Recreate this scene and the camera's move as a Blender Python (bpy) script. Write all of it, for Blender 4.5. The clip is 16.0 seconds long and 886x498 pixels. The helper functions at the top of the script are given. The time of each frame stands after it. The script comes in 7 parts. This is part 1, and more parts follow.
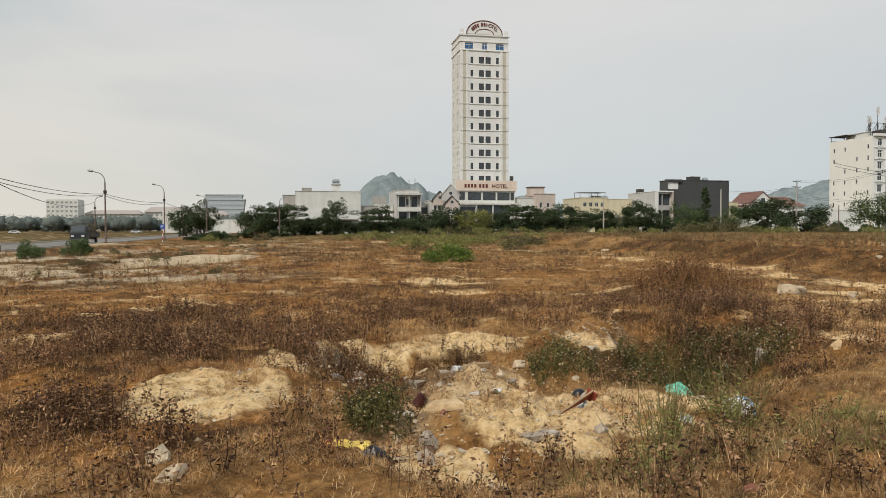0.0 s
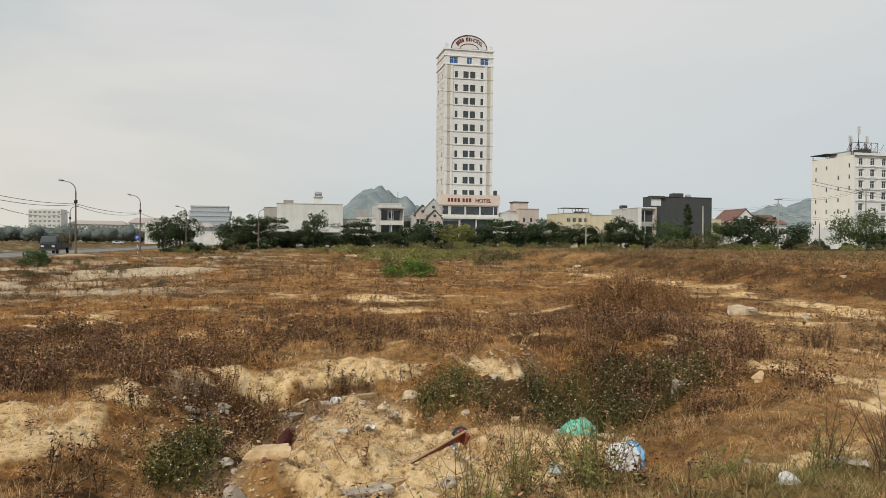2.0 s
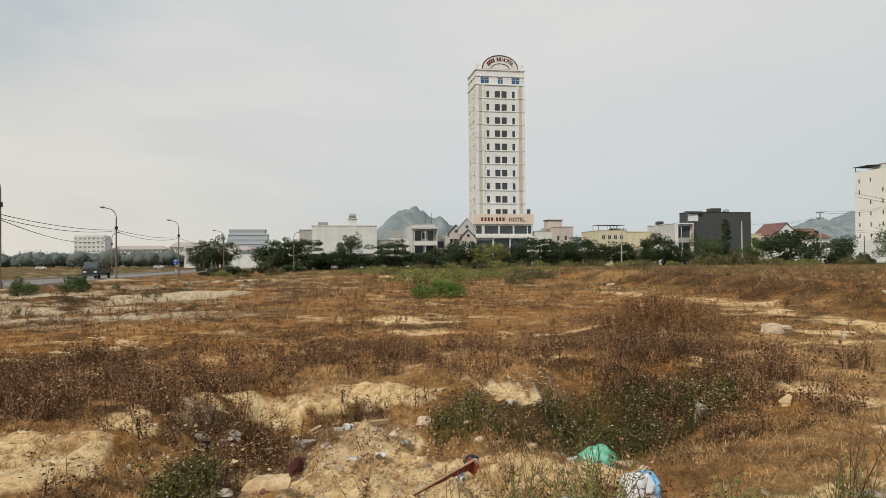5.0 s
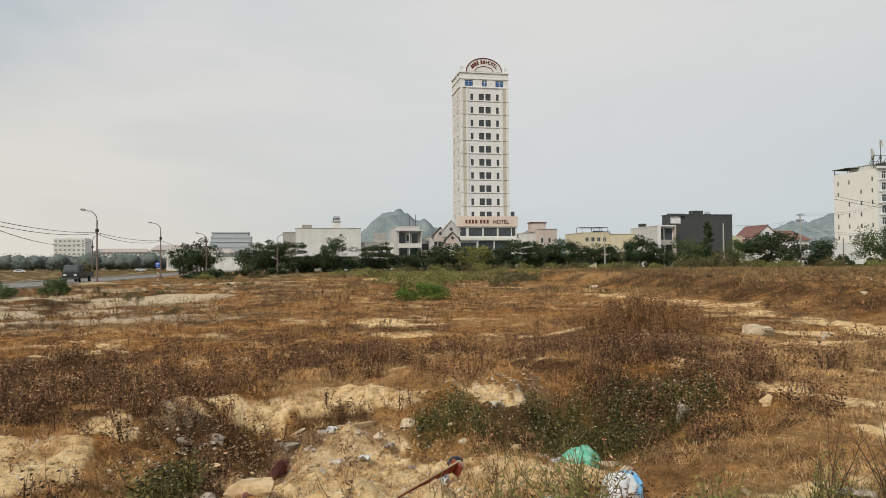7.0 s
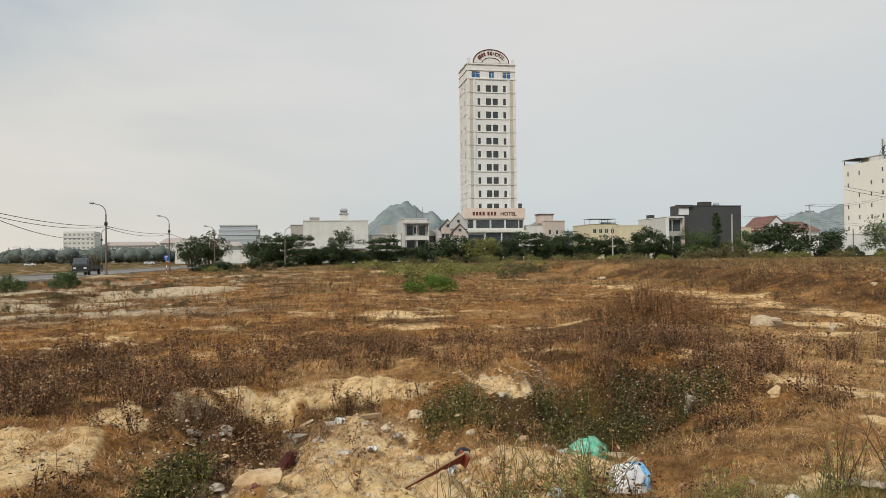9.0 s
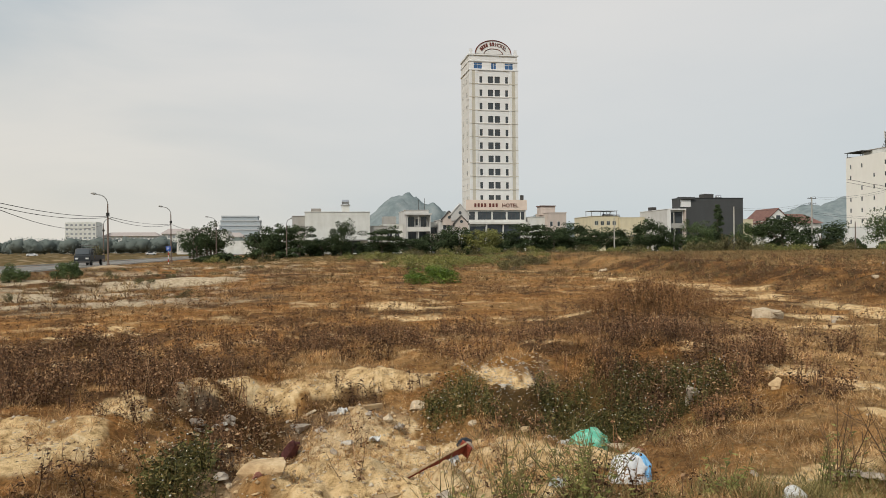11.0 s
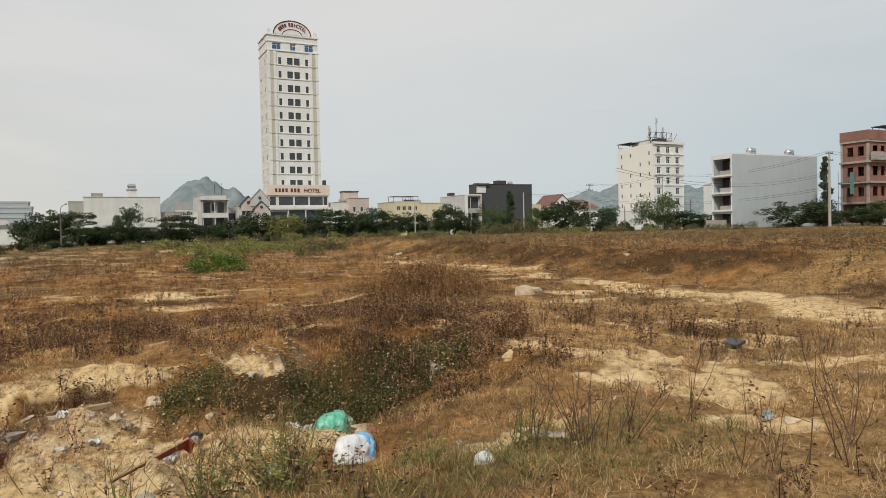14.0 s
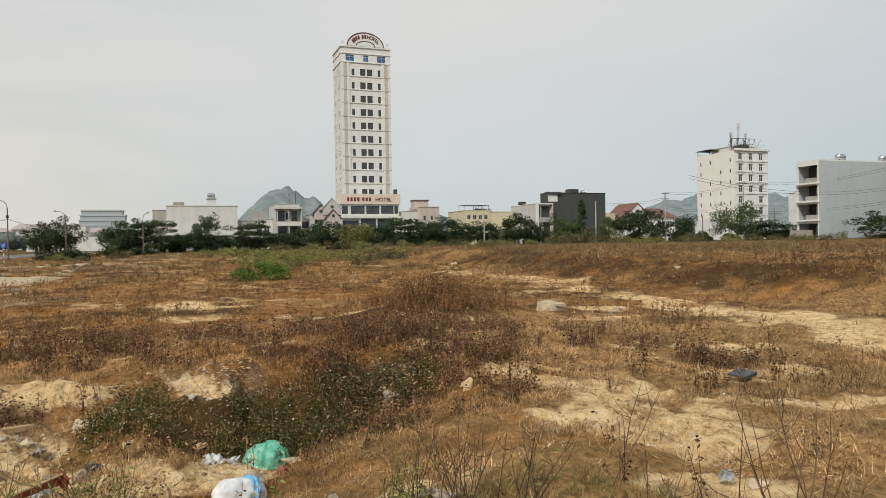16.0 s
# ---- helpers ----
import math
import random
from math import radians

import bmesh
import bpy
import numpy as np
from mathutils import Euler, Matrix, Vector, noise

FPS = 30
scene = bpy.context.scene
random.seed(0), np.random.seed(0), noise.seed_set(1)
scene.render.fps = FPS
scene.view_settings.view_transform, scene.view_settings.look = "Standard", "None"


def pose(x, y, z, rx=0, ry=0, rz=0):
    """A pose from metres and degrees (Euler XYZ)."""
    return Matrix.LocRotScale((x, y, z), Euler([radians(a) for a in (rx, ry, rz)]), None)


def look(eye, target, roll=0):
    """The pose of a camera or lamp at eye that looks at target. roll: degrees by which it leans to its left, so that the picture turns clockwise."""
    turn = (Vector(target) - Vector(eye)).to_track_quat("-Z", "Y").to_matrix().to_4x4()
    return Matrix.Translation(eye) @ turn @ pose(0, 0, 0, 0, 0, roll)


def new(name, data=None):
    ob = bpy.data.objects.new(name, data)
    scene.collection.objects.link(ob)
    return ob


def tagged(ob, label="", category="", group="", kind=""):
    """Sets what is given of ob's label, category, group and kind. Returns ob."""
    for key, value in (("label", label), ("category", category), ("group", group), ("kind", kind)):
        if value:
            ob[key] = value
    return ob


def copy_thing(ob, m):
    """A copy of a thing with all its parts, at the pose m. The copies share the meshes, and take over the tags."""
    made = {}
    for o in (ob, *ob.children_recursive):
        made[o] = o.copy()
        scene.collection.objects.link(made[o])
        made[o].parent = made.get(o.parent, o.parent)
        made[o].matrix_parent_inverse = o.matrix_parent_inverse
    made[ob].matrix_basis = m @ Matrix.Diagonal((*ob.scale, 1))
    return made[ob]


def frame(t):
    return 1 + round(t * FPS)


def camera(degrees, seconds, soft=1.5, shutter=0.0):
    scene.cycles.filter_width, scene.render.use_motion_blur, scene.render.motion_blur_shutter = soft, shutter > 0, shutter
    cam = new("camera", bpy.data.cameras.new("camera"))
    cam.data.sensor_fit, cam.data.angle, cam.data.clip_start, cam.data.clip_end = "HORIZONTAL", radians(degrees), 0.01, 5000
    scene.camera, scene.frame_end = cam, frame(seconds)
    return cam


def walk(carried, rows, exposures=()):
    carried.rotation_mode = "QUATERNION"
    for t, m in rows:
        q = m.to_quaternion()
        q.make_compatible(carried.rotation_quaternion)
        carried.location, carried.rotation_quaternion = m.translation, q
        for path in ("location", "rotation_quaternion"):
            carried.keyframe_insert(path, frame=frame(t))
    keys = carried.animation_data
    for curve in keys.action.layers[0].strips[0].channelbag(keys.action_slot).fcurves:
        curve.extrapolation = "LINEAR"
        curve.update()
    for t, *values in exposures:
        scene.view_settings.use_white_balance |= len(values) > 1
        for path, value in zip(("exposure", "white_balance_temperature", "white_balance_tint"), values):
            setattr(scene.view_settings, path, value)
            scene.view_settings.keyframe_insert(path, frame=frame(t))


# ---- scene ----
cam = camera(64.2, 16.0, soft=0.6)
PATH = [
    (0, (-0.362, -0.335, 1.641), (0.05, 1.621, 1.582), -0.1),
    (0.5, (-0.007, -0.086, 1.641), (0.417, 1.868, 1.57), 0.0),
    (1, (0.407, 0.014, 1.609), (0.849, 1.963, 1.539), 0.4),
    (1.5, (0.815, 0.143, 1.63), (1.267, 2.09, 1.579), 0.5),
    (2, (1.112, 0.375, 1.651), (1.557, 2.325, 1.632), 0.5),
    (2.5, (1.264, 0.481, 1.67), (1.677, 2.437, 1.685), 0.4),
    (3, (1.367, 0.444, 1.689), (1.734, 2.409, 1.726), -0.0),
    (3.2, (1.391, 0.443, 1.686), (1.739, 2.412, 1.729), -0.2),
    (5.5, (1.42, 0.456, 1.684), (1.771, 2.425, 1.719), -0.5),
    (6, (1.425, 0.451, 1.686), (1.793, 2.416, 1.722), -0.5),
    (6.5, (1.419, 0.447, 1.683), (1.801, 2.41, 1.723), -0.5),
    (7, (1.421, 0.445, 1.68), (1.812, 2.406, 1.723), -0.5),
    (7.5, (1.421, 0.441, 1.686), (1.814, 2.401, 1.73), -0.6),
    (8, (1.424, 0.444, 1.677), (1.811, 2.406, 1.718), -0.7),
    (8.5, (1.428, 0.447, 1.675), (1.802, 2.411, 1.706), -0.8),
    (11, (1.411, 0.43, 1.675), (1.777, 2.396, 1.672), -0.5),
    (11.5, (1.41, 0.437, 1.675), (1.827, 2.393, 1.672), -0.5),
    (12, (1.389, 0.447, 1.675), (1.904, 2.38, 1.667), -0.8),
    (12.5, (1.387, 0.487, 1.674), (2.032, 2.38, 1.653), -1.1),
    (13, (1.528, 0.466, 1.664), (2.299, 2.311, 1.624), -1.3),
    (13.5, (1.826, 0.323, 1.646), (2.682, 2.131, 1.595), -1.3),
    (14, (2.13, 0.302, 1.635), (3.01, 2.097, 1.583), -1.2),
    (14.5, (2.487, 0.351, 1.69), (3.343, 2.159, 1.646), -1.0),
    (15, (2.911, 0.288, 1.669), (3.716, 2.119, 1.636), -1.0),
    (15.5, (3.3, 0.375, 1.639), (4.044, 2.231, 1.61), -1.0),
    (16, (3.738, 0.59, 1.647), (4.422, 2.469, 1.624), -0.9),
]
walk(cam, [(t, look(eye, target, roll)) for t, eye, target, roll in PATH])


# ---- world, sun, exposure ----
scene.view_settings.exposure = 0.0
SUN_ELEV, SUN_AZ = 44.0, -135.0          # degrees; azimuth from +y towards +x
world = bpy.data.worlds.new("sky")
scene.world = world
world.use_nodes = True
wn, wl = world.node_tree.nodes, world.node_tree.links
wn.clear()


def wnode(kind, **inputs):
    n = wn.new(kind)
    for k, v in inputs.items():
        n.inputs[k.replace("_", " ")].default_value = v
    return n


w_out, w_bg = wn.new("ShaderNodeOutputWorld"), wn.new("ShaderNodeBackground")
w_sky = wn.new("ShaderNodeTexSky")
w_sky.sky_type, w_sky.sun_disc = "NISHITA", False
w_sky.sun_elevation, w_sky.sun_rotation = radians(SUN_ELEV), radians(SUN_AZ)
w_tc, w_sep = wn.new("ShaderNodeTexCoord"), wn.new("ShaderNodeSeparateXYZ")
wl.new(w_tc.outputs["Generated"], w_sep.inputs[0])
w_map = wn.new("ShaderNodeMapping")
w_map.inputs["Scale"].default_value = (1.0, 1.0, 3.2)
wl.new(w_tc.outputs["Generated"], w_map.inputs[0])
w_noise = wnode("ShaderNodeTexNoise", Scale=2.1, Detail=5.0, Roughness=0.5, Distortion=0.3)
wl.new(w_map.outputs[0], w_noise.inputs["Vector"])
w_cloud = wn.new("ShaderNodeValToRGB")
w_cloud.color_ramp.elements[0].position, w_cloud.color_ramp.elements[1].position = 0.33, 0.66
w_cloud.color_ramp.elements[0].color = (0.485, 0.555, 0.600, 1)
w_cloud.color_ramp.elements[1].color = (0.72, 0.722, 0.708, 1)
wl.new(w_noise.outputs["Fac"], w_cloud.inputs[0])
# warm pale haze low down on the west side
w_side = wn.new("ShaderNodeMapRange")
w_side.inputs["From Min"].default_value, w_side.inputs["From Max"].default_value = 0.45, -0.45
wl.new(w_sep.outputs["X"], w_side.inputs["Value"])
w_low = wn.new("ShaderNodeMapRange")
w_low.inputs["From Min"].default_value, w_low.inputs["From Max"].default_value = 0.34, 0.0
wl.new(w_sep.outputs["Z"], w_low.inputs["Value"])
w_mul = wn.new("ShaderNodeMath")
w_mul.operation = "MULTIPLY"
wl.new(w_side.outputs[0], w_mul.inputs[0])
wl.new(w_low.outputs[0], w_mul.inputs[1])
w_haze = wn.new("ShaderNodeMix")
w_haze.data_type = "RGBA"
wl.new(w_mul.outputs[0], w_haze.inputs[0])
wl.new(w_cloud.outputs[0], w_haze.inputs[6])
w_haze.inputs[7].default_value = (0.80, 0.745, 0.65, 1)
w_east = wn.new("ShaderNodeMapRange")
w_east.inputs["From Min"].default_value, w_east.inputs["From Max"].default_value = -0.05, 0.40
wl.new(w_sep.outputs["X"], w_east.inputs["Value"])
w_emul = wn.new("ShaderNodeMath")
w_emul.operation = "MULTIPLY"
wl.new(w_east.outputs[0], w_emul.inputs[0])
wl.new(w_low.outputs[0], w_emul.inputs[1])
w_blue = wn.new("ShaderNodeMix")
w_blue.data_type = "RGBA"
wl.new(w_emul.outputs[0], w_blue.inputs[0])
wl.new(w_haze.outputs[2], w_blue.inputs[6])
w_blue.inputs[7].default_value = (0.475, 0.575, 0.625, 1)
w_dot = wn.new("ShaderNodeVectorMath")         # thinner cloud, high in the north-east
w_dot.operation = "DOT_PRODUCT"
w_dot.inputs[1].default_value = (0.36, 0.72, 0.59)
wl.new(w_tc.outputs["Generated"], w_dot.inputs[0])
w_thin = wn.new("ShaderNodeMapRange")
w_thin.inputs["From Min"].default_value, w_thin.inputs["From Max"].default_value = 0.72, 1.0
wl.new(w_dot.outputs["Value"], w_thin.inputs["Value"])
w_glow = wn.new("ShaderNodeMix")
w_glow.data_type = "RGBA"
wl.new(w_thin.outputs[0], w_glow.inputs[0])
wl.new(w_blue.outputs[2], w_glow.inputs[6])
w_glow.inputs[7].default_value = (0.77, 0.755, 0.73, 1)
w_scale = wn.new("ShaderNodeMix")
w_scale.data_type, w_scale.blend_type = "RGBA", "MULTIPLY"
w_scale.inputs[0].default_value = 1.0
wl.new(w_sky.outputs[0], w_scale.inputs[6])
w_scale.inputs[7].default_value = (0.07, 0.07, 0.07, 1)
w_mix = wn.new("ShaderNodeMix")
w_mix.data_type = "RGBA"
w_mix.inputs[0].default_value = 0.92        # closed cloud cover over the clear sky
wl.new(w_scale.outputs[2], w_mix.inputs[6])
wl.new(w_glow.outputs[2], w_mix.inputs[7])
wl.new(w_mix.outputs[2], w_bg.inputs["Color"])
w_bg.inputs["Strength"].default_value = 1.0
wl.new(w_bg.outputs[0], w_out.inputs[0])

sun = new("sun", bpy.data.lights.new("sun", "SUN"))
sun.data.energy, sun.data.angle, sun.data.color = 2.5, radians(5), (1.0, 0.93, 0.82)
_a, _e = radians(SUN_AZ), radians(SUN_ELEV)
sun.matrix_world = look((0, 0, 60), (-math.sin(_a) * math.cos(_e) * 60, -math.cos(_a) * math.cos(_e) * 60, 60 - math.sin(_e) * 60))


# ---- materials ----
def ramp_material(name, stops, rough=0.85, scale=2.0, detail=4.0, bump=0.0, bump_scale=40.0, metal=0.0, source="noise", tint=0.0, tint_scale=0.3, spec=0.3, clump=0.0, clump_scale=3.0):
    """Colour from noise, from each island or from each object, over a ramp of (position, colour); tint: broad variation of brightness."""
    m = bpy.data.materials.new(name)
    m.use_nodes = True
    n, l = m.node_tree.nodes, m.node_tree.links
    p = n["Principled BSDF"]
    p.inputs["Roughness"].default_value, p.inputs["Metallic"].default_value = rough, metal
    p.inputs["Specular IOR Level"].default_value = spec
    tc = n.new("ShaderNodeTexCoord")
    if source == "noise":
        t = n.new("ShaderNodeTexNoise")
        t.inputs["Scale"].default_value, t.inputs["Detail"].default_value, t.inputs["Roughness"].default_value = scale, detail, 0.62
        l.new(tc.outputs["Object"], t.inputs["Vector"])
        fac = t.outputs["Fac"]
    elif source == "island":
        fac = n.new("ShaderNodeNewGeometry").outputs["Random Per Island"]
    else:
        fac = n.new("ShaderNodeObjectInfo").outputs["Random"]
    r = n.new("ShaderNodeValToRGB")
    e = r.color_ramp.elements
    while len(e) < len(stops):
        e.new(0.5)
    for el, (pos, col) in zip(e, stops):
        el.position, el.color = pos, (*col, 1)
    l.new(fac, r.inputs[0])
    out = r.outputs[0]
    for tint, tint_scale in ((tint, tint_scale), (clump, clump_scale)):
        if not tint:
            continue
        t2 = n.new("ShaderNodeTexNoise")
        t2.inputs["Scale"].default_value, t2.inputs["Detail"].default_value = tint_scale, 3.0
        l.new(tc.outputs["Object"], t2.inputs["Vector"])
        mr = n.new("ShaderNodeMapRange")
        mr.inputs["From Min"].default_value, mr.inputs["From Max"].default_value = 0.3, 0.7
        mr.inputs["To Min"].default_value, mr.inputs["To Max"].default_value = 1 - tint, 1 + tint
        l.new(t2.outputs["Fac"], mr.inputs["Value"])
        mx = n.new("ShaderNodeMix")
        mx.data_type, mx.blend_type = "RGBA", "MULTIPLY"
        mx.inputs[0].default_value = 1.0
        l.new(out, mx.inputs[6])
        l.new(mr.outputs[0], mx.inputs[7])
        out = mx.outputs[2]
    l.new(out, p.inputs["Base Color"])
    if bump:
        t3 = n.new("ShaderNodeTexNoise")
        t3.inputs["Scale"].default_value, t3.inputs["Detail"].default_value = bump_scale, 5.0
        l.new(tc.outputs["Object"], t3.inputs["Vector"])
        b = n.new("ShaderNodeBump")
        b.inputs["Strength"].default_value, b.inputs["Distance"].default_value = bump, 0.02
        l.new(t3.outputs["Fac"], b.inputs["Height"])
        l.new(b.outputs[0], p.inputs["Normal"])
    return m


def plaster(name, col, stain=0.16, scale=0.5):
    """Painted render on a wall: faint blotches, rain streaks drawn out downwards, fine roughness."""
    m = bpy.data.materials.new(name)
    m.use_nodes = True
    n, l = m.node_tree.nodes, m.node_tree.links
    p = n["Principled BSDF"]
    p.inputs["Roughness"].default_value, p.inputs["Specular IOR Level"].default_value = 0.8, 0.25
    tc, mp = n.new("ShaderNodeTexCoord"), n.new("ShaderNodeMapping")
    mp.inputs["Scale"].default_value = (0.9, 0.9, 0.16)
    l.new(tc.outputs["Object"], mp.inputs[0])
    a, b = n.new("ShaderNodeTexNoise"), n.new("ShaderNodeTexNoise")
    a.inputs["Scale"].default_value, a.inputs["Detail"].default_value = 1.0, 6.0
    b.inputs["Scale"].default_value, b.inputs["Detail"].default_value = scale, 4.0
    l.new(mp.outputs[0], a.inputs["Vector"])
    l.new(tc.outputs["Object"], b.inputs["Vector"])
    ad = n.new("ShaderNodeMath")
    ad.operation = "ADD"
    l.new(a.outputs["Fac"], ad.inputs[0])
    l.new(b.outputs["Fac"], ad.inputs[1])
    r = n.new("ShaderNodeValToRGB")
    r.color_ramp.elements[0].position, r.color_ramp.elements[1].position = 0.55, 0.95
    r.color_ramp.elements[0].color = (*[c * (1 - stain * k) for c, k in zip(col, (1.0, 1.05, 1.2))], 1)
    r.color_ramp.elements[1].color = (*col, 1)
    mr = n.new("ShaderNodeMapRange")
    mr.inputs["From Max"].default_value = 1.3
    l.new(ad.outputs[0], mr.inputs["Value"])
    l.new(mr.outputs[0], r.inputs[0])
    l.new(r.outputs[0], p.inputs["Base Color"])
    return m


def plain(name, col, rough=0.6, metal=0.0, vary=0.12):
    return ramp_material(name, [(0.3, tuple(c * (1 - vary) for c in col)), (0.7, tuple(min(1, c * (1 + vary)) for c in col))], rough=rough, metal=metal, scale=3.0)


# ---- helpers of this scene ----
rng = np.random.default_rng(7)

def part(name, bm, mat, parent=None, label=""):
    me = bpy.data.meshes.new(name)
    bm.to_mesh(me)
    bm.free()
    me.materials.append(mat)
    ob = new(name, me)
    if parent is not None:
        ob.parent = parent
    return tagged(ob, label)


def empty(name, m, label, category, group="", kind=""):
    ob = new(name)
    ob.empty_display_size = 0.2
    ob.matrix_world = m
    return tagged(ob, label, category, group, kind)


def box(bm, x0, x1, y0, y1, z0, z1):
    v = [bm.verts.new((x, y, z)) for z in (z0, z1) for y in (y0, y1) for x in (x0, x1)]
    for q in ((0, 2, 3, 1), (4, 5, 7, 6), (0, 1, 5, 4), (2, 6, 7, 3), (0, 4, 6, 2), (1, 3, 7, 5)):
        bm.faces.new([v[i] for i in q])
    return bm


def boxm(*a):
    return box(bmesh.new(), *a)


def tube(bm, pts, radii, n=6, cap=True):
    """A round bar along pts."""
    rings = []
    for i, p in enumerate(pts):
        p = Vector(p)
        d = (Vector(pts[min(i + 1, len(pts) - 1)]) - Vector(pts[max(i - 1, 0)])).normalized()
        a = d.orthogonal().normalized() if i == 0 else (rings[-1][1] - d * rings[-1][1].dot(d)).normalized()
        b = d.cross(a)
        r = radii[i] if hasattr(radii, "__len__") else radii
        rings.append(([bm.verts.new(p + (a * math.cos(k * math.tau / n) + b * math.sin(k * math.tau / n)) * r) for k in range(n)], a))
    for (r0, _), (r1, _) in zip(rings, rings[1:]):
        for k in range(n):
            bm.faces.new((r0[k], r0[(k + 1) % n], r1[(k + 1) % n], r1[k]))
    if cap:
        bm.faces.new(rings[0][0][::-1])
        bm.faces.new(rings[-1][0])
    return bm


def prism(bm, outline, y0, y1):
    """An outline of (x, z), counter-clockwise seen from -y, drawn out from y0 to y1."""
    a = [bm.verts.new((x, y0, z)) for x, z in outline]
    b = [bm.verts.new((x, y1, z)) for x, z in outline]
    bm.faces.new(a)
    bm.faces.new(b[::-1])
    for i in range(len(a)):
        j = (i + 1) % len(a)
        bm.faces.new((a[j], a[i], b[i], b[j]))
    return bm


# ---- the lie of the land ----
def vnoise(x, y, seed=0):
    """Smooth value noise in 0..1 on arrays."""
    xi, yi = np.floor(x).astype(np.int64), np.floor(y).astype(np.int64)
    fx, fy = x - xi, y - yi
    fx, fy = fx * fx * (3 - 2 * fx), fy * fy * (3 - 2 * fy)

    def h(a, b):
        n = (a * 374761393 + b * 668265263 + seed * 974634721) & 0xFFFFFFFF
        n = ((n ^ (n >> 13)) * 1274126177) & 0xFFFFFFFF
        return ((n ^ (n >> 16)) & 0xFFFF) / 65535.0

    return (h(xi, yi) * (1 - fx) + h(xi + 1, yi) * fx) * (1 - fy) + (h(xi, yi + 1) * (1 - fx) + h(xi + 1, yi + 1) * fx) * fy


def fbm(x, y, scale, octaves=3, seed=0):
    s, a, t = 0.0, 1.0, 0.0
    for o in range(octaves):
        s = s + a * vnoise(x / scale + 17.3 * o, y / scale - 9.1 * o, seed + o)
        t += a
        a, scale = a * 0.5, scale * 0.47
    return s / t


def step(a, b, v):
    t = np.clip((v - a) / (b - a), 0, 1)
    return t * t * (3 - 2 * t)


def bump(x, y, cx, cy, rx, ry, turn=0.0):
    c, s = math.cos(radians(turn)), math.sin(radians(turn))
    u, v = ((x - cx) * c + (y - cy) * s) / rx, (-(x - cx) * s + (y - cy) * c) / ry
    return np.exp(-(u * u + v * v))


def blot(x, y, cx, cy, rx, ry, turn=0.0):
    """1 inside an ellipse, 0 outside, soft edge."""
    c, s = math.cos(radians(turn)), math.sin(radians(turn))
    u, v = ((x - cx) * c + (y - cy) * s) / rx, (-(x - cx) * s + (y - cy) * c) / ry
    return 1 - step(0.72, 1.15, np.sqrt(u * u + v * v))


TRACK = [(13.2, 7.6, 0.7), (14.6, 9.6, 1.0), (15.0, 11.6, 1.0), (14.6, 14.0, 0.6), (15.6, 19.0, 0.55), (17.0, 25.0, 0.9), (17.2, 30.0, 1.0), (16.8, 36.0, 0.8), (16.4, 43.0, 0.8), (13.5, 56.0, 1.2), (9.0, 75.0, 1.2)]
SAND = [(3.9, 9.35, 0.5, 0.45, 0), (-1.1, 6.8, 0.85, 1.1, 0), (-0.75, 8.4, 0.35, 0.6, 20), (0.8, 9.75, 0.65, 0.30, 0), (1.9, 9.8, 0.85, 0.36, 0), (2.8, 9.7, 0.45, 0.25, 0), (1.95, 7.5, 1.25, 1.35, 0), (2.45, 6.0, 1.45, 0.95, 0), (0.75, 5.0, 0.5, 0.7, 0), (3.6, 6.9, 1.1, 0.6, 0),
        (3.9, 20.8, 1.0, 1.3, 0), (4.0, 17.4, 0.75, 0.6, 0), (7.9, 7.6, 0.75, 1.5, 8), (7.65, 5.8, 0.95, 1.05, -10), (6.95, 4.35, 0.6, 0.4, 0), (9.6, 5.9, 1.3, 0.28, -20), (10.2, 4.9, 0.9, 0.25, -20),
        (5.2, 5.0, 0.5, 0.25, 0), (-9.5, 25.6, 2.6, 1.3, 0), (-11.5, 31.5, 3.2, 1.2, 0), (-6.8, 30.6, 2.8, 0.7, 0), (-4.6, 34.4, 2.4, 0.7, 0), (-2.6, 36.6, 2.2, 0.6, 0), (-13.5, 45.0, 3.2, 1.1, 0),
        (-8.0, 41.0, 2.4, 0.8, 0), (-13.0, 53.0, 4.0, 1.3, 0), (-5.5, 50.0, 3.0, 1.0, 0), (-6.0, 63.0, 5.0, 1.4, 0), (-1.5, 71.0, 4.0, 1.4, 0), (-12.5, 75.0, 5.0, 1.6, 0), (2.0, 60.0, 2.5, 0.8, 0),
        (-6.2, 17.3, 0.9, 0.3, 0), (-4.2, 14.2, 0.55, 0.18, 0), (-3.4, 18.6, 0.6, 0.2, 0), (11.8, 12.8, 1.2, 0.4, 10), (13.2, 15.0, 1.0, 0.5, 0), (19.2, 42.0, 0.8, 3.0, -10)]


def track_mask(x, y):
    m = np.zeros_like(x)
    for (x0, y0, w0), (x1, y1, w1) in zip(TRACK, TRACK[1:]):
        dx, dy = x1 - x0, y1 - y0
        t = np.clip(((x - x0) * dx + (y - y0) * dy) / (dx * dx + dy * dy), 0, 1)
        d = np.hypot(x - x0 - t * dx, y - y0 - t * dy) / (w0 + t * (w1 - w0))
        m = np.maximum(m, 1 - step(0.6, 1.25, d))
    return m


